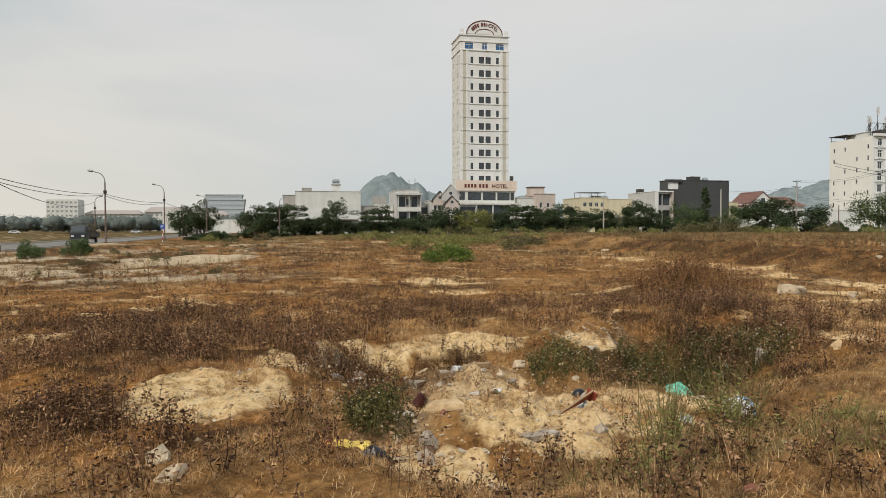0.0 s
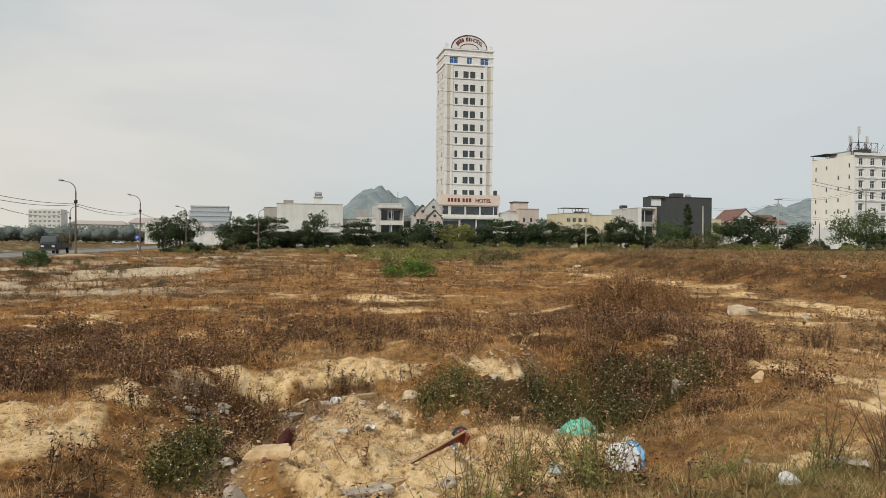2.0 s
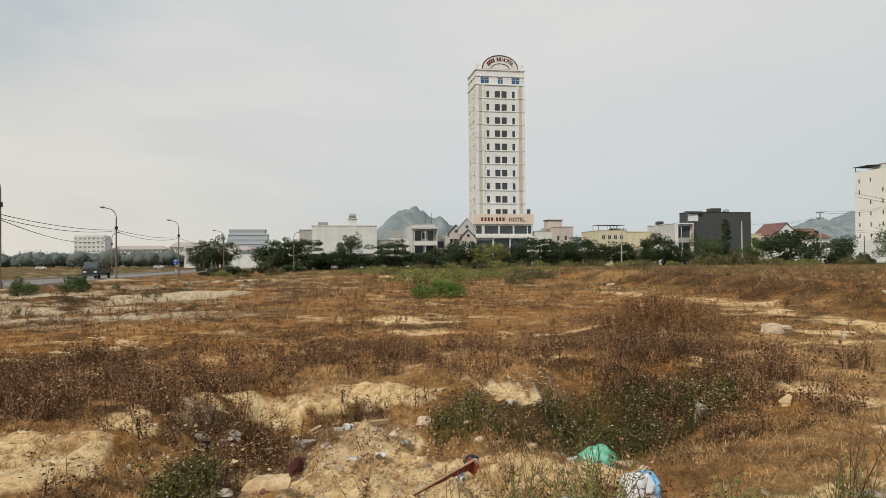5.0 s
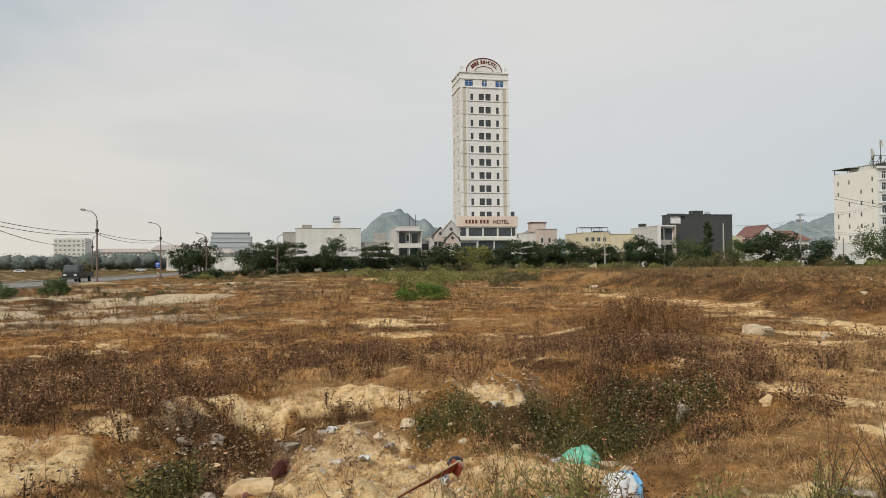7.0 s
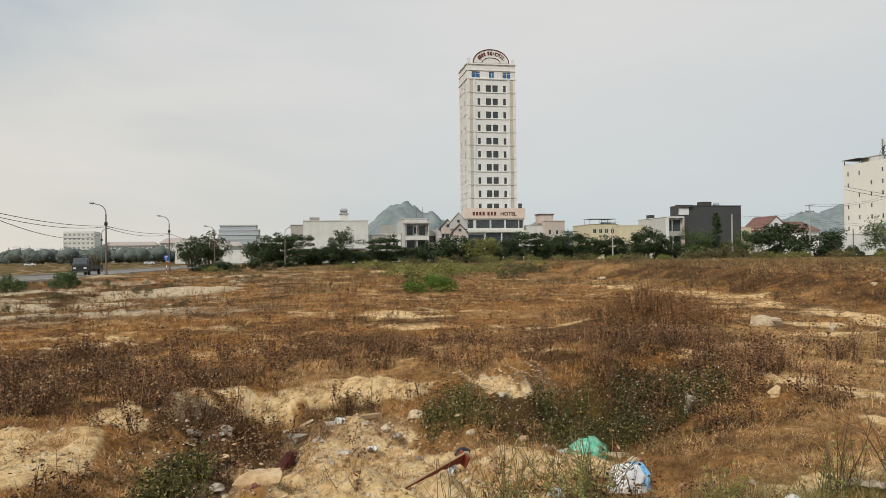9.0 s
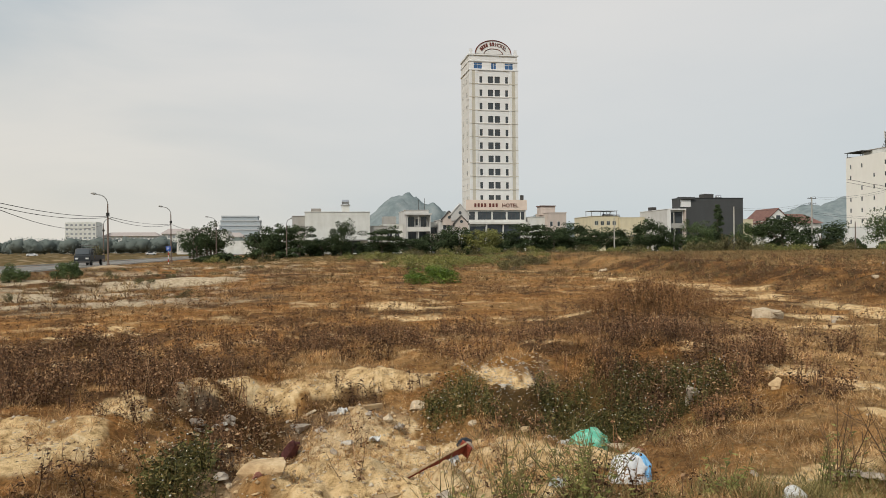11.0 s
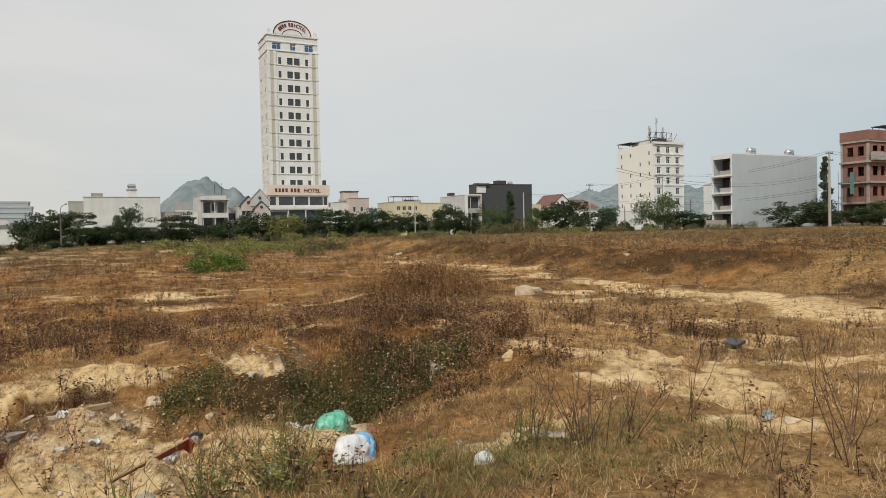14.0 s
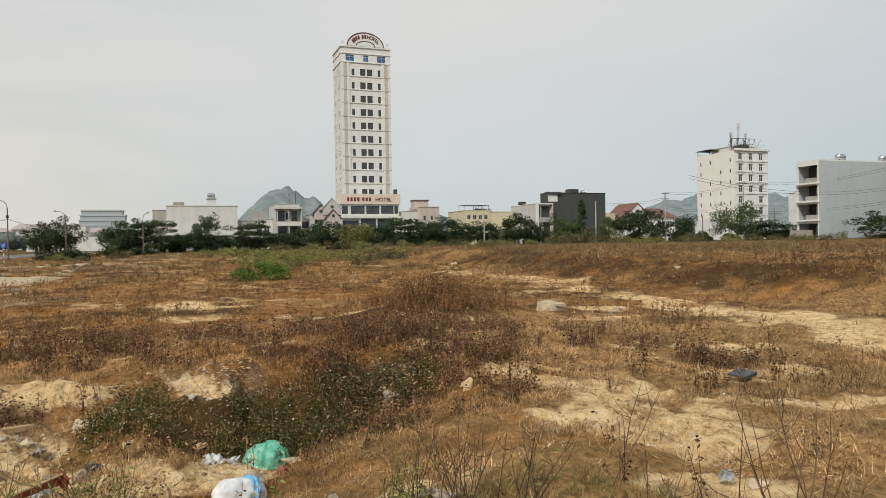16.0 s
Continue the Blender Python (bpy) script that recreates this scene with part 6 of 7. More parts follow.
def blades(n, length, width, spread):
    """One tuft of straws: n thin blades, some upright, some lying."""
    vs, fs = [], []
    for k in range(n):
        a = rng.uniform(0, math.tau)
        tilt = spread * rng.uniform(0.02, 1.0) ** 0.5
        ln, w = length * rng.uniform(0.4, 1.3), width * rng.uniform(0.7, 1.4)
        d = np.array([math.cos(a) * math.sin(tilt), math.sin(a) * math.sin(tilt), math.cos(tilt)])
        b2 = a + rng.uniform(0.8, 2.3)
        side = np.array([math.cos(b2), math.sin(b2), 0.0]) * w
        q = rng.uniform(0, math.tau)
        root = np.array([math.cos(q), math.sin(q), 0]) * length * 0.7 * rng.uniform(0, 1) + np.array([0, 0, rng.uniform(-0.01, 0.025)])
        b = len(vs)
        vs += [root - side, root + side, root + d * ln]
        fs.append((b, b + 1, b + 2))
    return np.array(vs), np.array(fs)


def weed(stems, height, leaf, leaves, heads=0, spread=0.5):
    """One branching herb: thin stems with small leaves set along them and knobs at the tips."""
    vs, fs = [], []
    tips = []
    for s in range(stems):
        a, tilt = rng.uniform(0, math.tau), rng.uniform(0.05, spread)
        h = height * rng.uniform(0.55, 1.15)
        d = np.array([math.cos(a) * math.sin(tilt), math.sin(a) * math.sin(tilt), math.cos(tilt)])
        p0 = np.array([rng.normal(0, 0.03), rng.normal(0, 0.03), -0.02])
        p1 = p0 + d * h * 0.55 + rng.normal(0, 0.02, 3)
        p2 = p1 + (d + np.array([0, 0, 0.25])) * h * 0.5 + rng.normal(0, 0.02, 3)
        side = np.array([-math.sin(a), math.cos(a), 0]) * 0.0028
        b = len(vs)
        vs += [p0 - side, p0 + side, p1 - side, p1 + side, p2]
        fs += [(b, b + 1, b + 3), (b, b + 3, b + 2), (b + 2, b + 3, b + 4)]
        tips.append(p2)
        for k in range(leaves):
            t = rng.uniform(0.2, 1.0)
            p = p0 + (p1 - p0) * (t / 0.55) if t < 0.55 else p1 + (p2 - p1) * ((t - 0.55) / 0.45)
            b2, dr = rng.uniform(0, math.tau), rng.uniform(-0.7, 0.5)
            u = np.array([math.cos(b2) * math.cos(dr), math.sin(b2) * math.cos(dr), math.sin(dr)])
            v = np.cross(u, rng.normal(0, 1, 3))
            v = v / (np.linalg.norm(v) + 1e-6)
            ls = leaf * rng.uniform(0.5, 1.3)
            b = len(vs)
            vs += [p, p + u * ls * 0.5 + v * ls * 0.24, p + u * ls, p + u * ls * 0.5 - v * ls * 0.24]
            fs += [(b, b + 1, b + 2), (b, b + 2, b + 3)]
    return np.array(vs), np.array(fs), np.array(tips)


def knob(r):
    vs = np.array([(r, 0, 0), (-r, 0, 0), (0, r, 0), (0, -r, 0), (0, 0, r * 0.8), (0, 0, -r * 0.5)])
    fs = np.array([(0, 2, 4), (2, 1, 4), (1, 3, 4), (3, 0, 4), (2, 0, 5), (1, 2, 5), (3, 1, 5), (0, 3, 5)])
    return vs, fs


def strew(name, variants, xs, ys, scales, mat, label, category, lean=0.12, lift=0.0):
    """Lay copies of the variants at the places given and join them into one uncountable mesh."""
    zs = land(xs, ys) + lift
    which = rng.integers(0, len(variants), len(xs))
    turn = rng.uniform(0, math.tau, len(xs))
    lx, ly = rng.normal(0, lean, len(xs)), rng.normal(0, lean, len(xs))
    cos, fcs, base = [], [], 0
    for k, (v, f) in enumerate([q[:2] for q in variants]):
        i = np.nonzero(which == k)[0]
        if not len(i):
            continue
        c, s, sc = np.cos(turn[i])[:, None], np.sin(turn[i])[:, None], scales[i][:, None]
        x, y, z = v[:, 0][None], v[:, 1][None], v[:, 2][None]
        X, Y, Z = (x * c - y * s) * sc, (x * s + y * c) * sc, z * sc + 0 * c
        X, Y = X + Z * lx[i][:, None], Y + Z * ly[i][:, None]
        co = np.stack([X + xs[i][:, None], Y + ys[i][:, None], Z + zs[i][:, None]], -1).reshape(-1, 3)
        fc = (f[None] + (np.arange(len(i)) * len(v))[:, None, None] + base).reshape(-1)
        base += len(co)
        cos.append(co)
        fcs.append(fc)
    me = mesh_from(name, np.vstack(cos), np.concatenate(fcs), 3, mat)
    return tagged(new(name, me), label, category, kind="stuff")


def scatter(n, r0, r1, density, az0=-36.0, az1=72.0, power=1.0):
    """About n places in a sector round the path's middle, thinned by density(x, y)."""
    got_x, got_y, have = [], [], 0
    while have < n:
        a = np.radians(rng.uniform(az0, az1, n))
        u = rng.uniform(0, 1, n)
        r = (r0 ** (2 / power) + u * (r1 ** (2 / power) - r0 ** (2 / power))) ** (power / 2)
        x, y = 1.6 + r * np.sin(a), 0.4 + r * np.cos(a)
        keep = rng.uniform(0, 1, n) < density(x, y)
        got_x.append(x[keep])
        got_y.append(y[keep])
        have += int(keep.sum())
    return np.concatenate(got_x)[:n], np.concatenate(got_y)[:n]


def off_tar(x, y):
    return 1 - step(-22.6, -24.0, x)


CLEAR = [(3.9, 9.3, 0.40, 0.45, 0), (3.8, 8.6, 0.3, 0.5, 0), (2.2, 8.5, 0.6, 0.6, 0), (0.0, 5.25, 0.32, 0.5, 0), (3.8, 5.4, 0.4, 0.5, 0), (4.2, 7.3, 0.6, 0.6, 0), (9.75, 6.8, 0.35, 0.45, 0), (11.4, 14.1, 0.5, 0.7, 0), (2.4, 6.1, 0.6, 0.6, 0), (4.07, 6.05, 0.4, 0.4, 0)]


def clear(x, y):
    return 1 - 0.9 * patches(x, y, CLEAR)


def d_grass(x, y):
    return clear(x, y) * np.clip(1.0 - 0.97 * sand_mask(x, y) - 0.80 * rubble_mask(x, y), 0.12 + 0.75 * step(0.47, 0.58, fbm(x, y, 0.45, 3, 35)), 1) * (0.35 + 0.65 * step(0.25, 0.55, fbm(x, y, 1.4, 3, 31))) * off_tar(x, y)


def d_dark(x, y):
    return clear(x, y) * np.maximum(weed_cover(x, y), 0.16 * (1 - 0.6 * step(6, 9, x)) * (1 - 0.9 * step(3.4, 4.6, x) * (1 - step(5.6, 6.8, y)))) * (0.06 + 0.94 * step(0.44, 0.56, fbm(x, y, 0.5, 3, 43))) * (1 - 0.9 * sand_mask(x, y)) * (1 - 0.5 * rubble_mask(x, y)) * off_tar(x, y)


def d_green(x, y):
    return patches(x, y, GREEN) * (0.3 + 0.7 * step(0.30, 0.52, fbm(x, y, 0.55, 3, 50))) * clear(x, y)


m_grass = ramp_material("dry_grass_blades", [(0.0, (0.13, 0.068, 0.026)), (0.3, (0.31, 0.160, 0.058)), (0.7, (0.45, 0.250, 0.098)), (1.0, (0.60, 0.40, 0.185))], rough=0.8, source="island", tint=0.42, tint_scale=0.5, clump=0.5, clump_scale=3.0)
m_grass_far = ramp_material("far_dry_grass", [(0.0, (0.10, 0.063, 0.028)), (0.35, (0.205, 0.132, 0.056)), (0.75, (0.30, 0.200, 0.088)), (1.0, (0.40, 0.28, 0.135))], rough=0.85, source="island", tint=0.45, tint_scale=0.2, clump=0.5, clump_scale=0.9)
m_weed = ramp_material("withered_weed", [(0.0, (0.018, 0.010, 0.006)), (0.45, (0.125, 0.062, 0.030)), (0.8, (0.25, 0.135, 0.064)), (1.0, (0.42, 0.27, 0.15))], rough=0.85, source="island", tint=0.35, tint_scale=0.7, clump=0.4, clump_scale=2.6)
m_rust_weed = ramp_material("rust_brown_weed", [(0.0, (0.055, 0.028, 0.012)), (0.5, (0.18, 0.090, 0.034)), (1.0, (0.36, 0.20, 0.085))], rough=0.85, source="island", tint=0.3, tint_scale=0.9)
m_straw = ramp_material("bleached_straw", [(0.0, (0.12, 0.075, 0.030)), (0.3, (0.32, 0.188, 0.078)), (0.7, (0.50, 0.325, 0.150)), (1.0, (0.68, 0.50, 0.29))], rough=0.8, source="island", tint=0.35, tint_scale=0.6, clump=0.4, clump_scale=3.0)
m_bank = ramp_material("olive_brown_low_scrub", [(0.0, (0.095, 0.068, 0.030)), (0.45, (0.170, 0.122, 0.054)), (0.8, (0.245, 0.178, 0.082)), (1.0, (0.33, 0.245, 0.125))], rough=0.85, source="island", tint=0.4, tint_scale=0.35, clump=0.4, clump_scale=1.3)
m_green = ramp_material("green_weed", [(0.0, (0.022, 0.022, 0.006)), (0.5, (0.080, 0.078, 0.018)), (0.8, (0.145, 0.125, 0.036)), (1.0, (0.30, 0.22, 0.09))], rough=0.7, source="island", tint=0.3, tint_scale=0.8)
m_flower = plain("pale_flower_heads", (0.72, 0.70, 0.62), rough=0.8)
m_seed = plain("pale_seed_heads", (0.50, 0.42, 0.33), rough=0.9)

def cushion(n, radius, length, width):
    """A low rounded tuft: blades fan outwards from the middle of a disc."""
    vs, fs = [], []
    for k in range(n):
        a, q = rng.uniform(0, math.tau), rng.uniform(0, 1) ** 0.6
        root = np.array([math.cos(a) * q * radius, math.sin(a) * q * radius, -0.015])
        a2, tilt = a + rng.normal(0, 0.7), 0.15 + 1.15 * q + rng.normal(0, 0.2)
        d = np.array([math.cos(a2) * math.sin(tilt), math.sin(a2) * math.sin(tilt), abs(math.cos(tilt))])
        side = np.array([-math.sin(a2 + 0.5), math.cos(a2 + 0.5), 0.0]) * width * rng.uniform(0.7, 1.4)
        b = len(vs)
        vs += [root - side, root + side, root + d * length * rng.uniform(0.5, 1.25)]
        fs.append((b, b + 1, b + 2))
    return np.array(vs), np.array(fs)


def clumped(x, y, size, seed):
    return 0.12 + 0.88 * step(0.40, 0.56, fbm(x, y, size, 3, seed))


def d_rust(x, y):
    return d_grass(x, y) * (1 - 0.85 * straw_cover(x, y)) * clumped(x, y, 0.42, 37)


def d_straw(x, y):
    return d_grass(x, y) * (0.04 + 0.96 * straw_cover(x, y)) * clumped(x, y, 0.42, 38)


tufts = [blades(11, 0.072, 0.0021, 1.5) for _ in range(14)]
xs, ys = scatter(27000, 2.2, 13.5, d_rust, az0=-58.0, power=1.3)
strew("dry_grass", tufts, xs, ys, rng.uniform(0.6, 1.5, len(xs)), m_grass, "matted dry orange-brown grass on the waste ground", "grass")
xs, ys = scatter(18000, 2.2, 14.0, d_straw, az0=-58.0, power=1.3)
strew("pale_straw", tufts, xs, ys, rng.uniform(0.6, 1.5, len(xs)), m_straw, "bleached pale straw lying over sandy ground", "grass")

tufts = [cushion(14, 0.12, 0.115, 0.0055) for _ in range(10)]
xs, ys = scatter(22000, 9.5, 40.0, lambda x, y: d_rust(x, y) * (0.4 + 0.6 * clumped(x, y, 0.9, 39)), power=1.25)
strew("dry_grass", tufts, xs, ys, rng.uniform(0.5, 1.4, len(xs)), m_grass, "low rounded tufts of dry orange-brown grass", "grass")
xs, ys = scatter(6500, 9.0, 40.0, d_straw, power=1.25)
strew("pale_straw", tufts, xs, ys, rng.uniform(0.5, 1.3, len(xs)), m_straw, "low tufts of bleached straw across the field", "grass")

tufts = [cushion(9, 0.28, 0.26, 0.018) for _ in range(8)]
xs, ys = scatter(19000, 34.0, 125.0, lambda x, y: d_grass(x, y) * clumped(x, y, 2.4, 34), power=1.15)
strew("far_grass", tufts, xs, ys, rng.uniform(0.5, 1.5, len(xs)), m_grass_far, "distant dry grass and low scrub on the field", "grass")

herbs = [weed(4, 0.34, 0.055, 8, spread=0.9) for _ in range(8)]      # the grassy bank beyond the track
xs, ys = scatter(3600, 16.0, 75.0, lambda x, y: step(-0.5, 1.2, x - 17.4 - 0.13 * np.maximum(y - 20, 0)) * clumped(x, y, 1.5, 42), az0=8.0, power=1.2)
strew("bank_scrub", herbs, xs, ys, rng.uniform(0.6, 1.5, len(xs)), m_bank, "low olive-brown scrub on the bank beyond the track", "scrub")

herbs = [weed(5, 0.29, 0.036, 8, spread=0.65) for _ in range(9)]
xs, ys = scatter(3900, 2.8, 14.0, d_dark, az0=-52.0, power=1.2)
sc = rng.uniform(0.55, 1.2, len(xs))
strew("withered_weeds", herbs, xs, ys, sc, m_weed, "withered dark brown weeds with dry leaves", "weeds")
pick = rng.integers(0, len(xs), 900)
heads = [knob(0.005), knob(0.007)]
strew("seed_heads", heads, xs[pick] + rng.normal(0, 0.09, len(pick)), ys[pick] + rng.normal(0, 0.09, len(pick)), rng.uniform(0.7, 1.3, len(pick)), m_seed, "small pale dry seed heads on withered weeds", "weeds", lift=rng.uniform(0.12, 0.30, len(pick)))

herbs = [weed(4, 0.34, 0.046, 7, spread=0.7) for _ in range(8)]
xs, ys = scatter(4000, 13.0, 60.0, d_dark, power=1.25)
strew("withered_weeds", herbs, xs, ys, rng.uniform(0.6, 1.25, len(xs)), m_weed, "brown withered weeds scattered over the field", "weeds")

herbs = [weed(6, 0.27, 0.034, 9, spread=0.65) for _ in range(8)]
xs, ys = scatter(560, 2.8, 14.0, d_green)
strew("green_weeds", herbs, xs, ys, rng.uniform(0.6, 1.25, len(xs)), m_green, "dark green flowering weeds in the hollow", "weeds")
pick = rng.integers(0, len(xs), 420)
strew("flower_heads", [knob(0.006), knob(0.0085)], xs[pick] + rng.normal(0, 0.09, len(pick)), ys[pick] + rng.normal(0, 0.09, len(pick)), rng.uniform(0.7, 1.4, len(pick)), m_flower, "small white flower heads on green weeds", "flowers", lift=rng.uniform(0.10, 0.33, len(pick)))

# taller brown growth on the mound beside the track and on the near hump
herbs = [weed(6, 0.46, 0.04, 8, spread=0.55) for _ in range(6)]
q, a = rng.uniform(0, 1, 230) ** 0.55, rng.uniform(0, math.tau, 230)
strew("withered_weeds", herbs, 8.8 + 1.7 * q * np.cos(a), 14.8 + 1.3 * q * np.sin(a), rng.uniform(0.6, 1.15, 230), m_rust_weed, "tall brown weeds on a low mound", "weeds")
herbs = [weed(5, 0.46, 0.034, 8, spread=0.5) for _ in range(6)]
cx, cy = rng.choice([-2.4, -1.6, 0.1, 5.2, -2.8, 7.2, -0.5], 200), np.zeros(200)
cy = np.select([cx < -2, cx < -1, cx < -0.2, cx < 1, cx < 5.5, cx < 6.5], [9.1, 10.2, 9.0, 9.2, 9.3, 10.3], 9.9)
strew("withered_weeds", herbs, cx + rng.normal(0, 0.55, 200), cy + rng.normal(0, 0.5, 200), rng.uniform(0.6, 1.1, 200), m_weed, "clumps of taller dark withered weeds", "weeds")

# a little living grass among the straw where the shrubs stand
m_live = ramp_material("yellow_green_grass", [(0.0, (0.070, 0.064, 0.018)), (0.5, (0.165, 0.140, 0.042)), (1.0, (0.34, 0.27, 0.11))], rough=0.75, source="island")
tufts = [blades(10, 0.10, 0.0020, 1.1) for _ in range(8)]
xs, ys = scatter(1500, 3.0, 8.0, lambda x, y: np.clip(0.7 * blot(x, y, 3.3, 4.5, 1.9, 0.7) + 0.5 * blot(x, y, 5.4, 4.3, 1.2, 0.7) + 0.5 * blot(x, y, 4.8, 7.6, 1.6, 0.7), 0, 1) * clear(x, y), power=1.0)
strew("green_grass", tufts, xs, ys, rng.uniform(0.6, 1.4, len(xs)), m_live, "sparse yellow-green grass among dry straw", "grass")


# crumbled clods on the dug sand
m_clod = ramp_material("sandy_clods", [(0.0, (0.20, 0.135, 0.08)), (0.4, (0.42, 0.295, 0.165)), (0.8, (0.58, 0.43, 0.25)), (1.0, (0.62, 0.54, 0.43))], rough=0.95, source="island", scale=8)
xs, ys = scatter(2200, 3.0, 12.0, lambda x, y: np.clip(0.55 * sand_mask(x, y) * step(0.40, 0.62, fbm(x, y, 0.5, 2, 88)) + rubble_mask(x, y) * step(0.40, 0.60, fbm(x, y, 0.6, 2, 89)), 0, 1), az0=-45.0)
strew("sand_clods", [knob(0.018), knob(0.03), knob(0.024)], xs, ys, rng.uniform(0.4, 1.0, len(xs)) ** 2 * 1.3, m_clod, "crumbled clods and small rubble on the dug sand", "rubble")


# ---- rubbish, stones and shrubs of the foreground ----
mnoise = noise
m_stone = ramp_material("pale_rubble_stone", [(0.3, (0.36, 0.28, 0.19)), (0.55, (0.56, 0.455, 0.32)), (0.75, (0.70, 0.60, 0.46))], rough=0.95, scale=9, bump=0.6, bump_scale=30)
m_clod = ramp_material("sandy_clod", [(0.3, (0.36, 0.24, 0.125)), (0.55, (0.58, 0.42, 0.24)), (0.75, (0.72, 0.56, 0.36))], rough=0.95, scale=9, bump=0.6, bump_scale=30)
m_greystone = ramp_material("grey_rubble_stone", [(0.3, (0.25, 0.20, 0.155)), (0.55, (0.42, 0.36, 0.29)), (0.75, (0.58, 0.51, 0.42))], rough=0.95, scale=10, bump=0.6, bump_scale=30)
m_brickbit = ramp_material("broken_red_brick", [(0.3, (0.20, 0.075, 0.05)), (0.7, (0.36, 0.16, 0.11))], rough=0.9, scale=14, bump=0.5, bump_scale=40)
m_darkbrick = ramp_material("dark_maroon_brick", [(0.3, (0.060, 0.022, 0.020)), (0.7, (0.14, 0.05, 0.045))], rough=0.85, scale=14)
m_bag_green = ramp_material("green_plastic_bag", [(0.3, (0.08, 0.36, 0.24)), (0.52, (0.16, 0.52, 0.37)), (0.72, (0.45, 0.72, 0.58))], rough=0.35, scale=9, detail=3)
m_sack = ramp_material("white_woven_sack", [(0.3, (0.55, 0.57, 0.58)), (0.7, (0.80, 0.81, 0.82))], rough=0.5, scale=16)
m_sack_blue = ramp_material("blue_sack_print", [(0.3, (0.10, 0.30, 0.55)), (0.7, (0.25, 0.50, 0.75))], rough=0.45, scale=18)
m_scrap = ramp_material("white_plastic_scrap", [(0.3, (0.52, 0.52, 0.50)), (0.7, (0.82, 0.82, 0.80))], rough=0.5, scale=20)
m_scrap_blue = plain("pale_blue_plastic", (0.40, 0.43, 0.43), 0.4, vary=0.25)
m_yellow_pack = ramp_material("yellow_wrapper", [(0.3, (0.62, 0.40, 0.06)), (0.7, (0.80, 0.62, 0.16))], rough=0.35, scale=12)
m_red_wood = ramp_material("red_painted_wood", [(0.3, (0.16, 0.030, 0.018)), (0.7, (0.30, 0.065, 0.035))], rough=0.6, scale=8)
m_bare_wood = ramp_material("bare_pale_wood", [(0.3, (0.30, 0.20, 0.11)), (0.7, (0.48, 0.35, 0.20))], rough=0.8, scale=12)
m_black_plastic = plain("black_plastic", (0.018, 0.020, 0.026), 0.35)
m_twig = ramp_material("bare_brown_twigs", [(0.0, (0.055, 0.032, 0.020)), (0.5, (0.115, 0.066, 0.038)), (1.0, (0.20, 0.125, 0.07))], rough=0.85, source="island")
m_twig_green = ramp_material("green_brown_twigs", [(0.0, (0.075, 0.060, 0.022)), (0.5, (0.15, 0.118, 0.042)), (1.0, (0.25, 0.19, 0.085))], rough=0.85, source="island")
m_shrub_leaf = ramp_material("thin_green_shrub_leaves", [(0.0, (0.075, 0.085, 0.018)), (0.5, (0.165, 0.175, 0.038)), (1.0, (0.31, 0.29, 0.095))], rough=0.6, source="island")


def lump(sx, sy, sz, rough=0.6, seed=0, flat=0.0, sub=3, freq=1.6):
    """A broken stone: an icosphere pushed about by noise and cut by a few planes."""
    bm = bmesh.new()
    bmesh.ops.create_icosphere(bm, subdivisions=sub, radius=1.0)
    r = random.Random(seed)
    planes = [(Vector((r.gauss(0, 1), r.gauss(0, 1), r.gauss(0, 0.7))).normalized(), r.uniform(0.42, 0.78)) for _ in range(9)]
    for v in bm.verts:
        p = v.co.copy()
        p *= 1 + rough * mnoise.noise(p * freq + Vector((seed * 3.1, 0, 0)))
        for n, d in planes:
            k = p.dot(n) - d
            if k > 0:
                p -= n * k * 0.9
        p += Vector((1, 1, 1)) * 0.03 * mnoise.noise(p * 7 + Vector((0, seed, 0)))
        if flat and p.z > flat:
            p.z = flat + (p.z - flat) * 0.12
        v.co = Vector((p.x * sx, p.y * sy, p.z * sz))
    return bm


def on_ground(x, y, turn=0.0, lift=0.0, tip=0.0):
    return pose(x, y, land1(x, y) + lift, tip, 0, turn)


def stone(name, x, y, sx, sy, sz, mat, label, seed, turn=0.0, lift=None, flat=0.0, tip=0.0, category="stone", group=""):
    o = part(name, lump(sx, sy, sz, seed=seed, flat=flat), mat)
    o.matrix_world = on_ground(x, y, turn, sz * 0.12 if lift is None else lift * 0.7, tip)
    return tagged(o, label, category, group)


bm = boxm(-0.29, 0.29, -0.22, 0.22, -0.10, 0.17)             # a cut block with worn edges
bmesh.ops.bevel(bm, geom=bm.edges[:], offset=0.035, segments=2, affect="EDGES")
bmesh.ops.triangulate(bm, faces=bm.faces[:])
bmesh.ops.subdivide_edges(bm, edges=bm.edges[:], cuts=2)
for v in bm.verts:
    v.co += Vector((1, 1, 0.7)) * 0.05 * noise.noise(v.co * 3.2) + Vector((0.5, 1, 1)) * 0.014 * noise.noise(v.co * 14)
    v.co.x *= 1.0 - 0.55 * max(0.0, v.co.z)
o = part("stone_block", bm, m_stone)
o.matrix_world = on_ground(11.40, 14.60, 24, 0.03, 6)
tagged(o, "pale cut stone block lying in the grass", "stone")
stone("rock", 13.06, 14.50, 0.19, 0.13, 0.07, m_stone, "pale broken rubble beside the sandy track", 5, 0, 0.03, flat=0.4)
stone("rock", 12.78, 14.25, 0.13, 0.10, 0.06, m_stone, "pale broken rubble beside the sandy track", 6, 60, 0.03, flat=0.4)
stone("rock", 12.5, 13.9, 0.09, 0.07, 0.05, m_greystone, "small grey rubble beside the sandy track", 9, 30)
stone("stone", 6.53, 7.55, 0.085, 0.07, 0.075, m_clod, "rounded buff stone among dry weeds", 7, 0, 0.06)
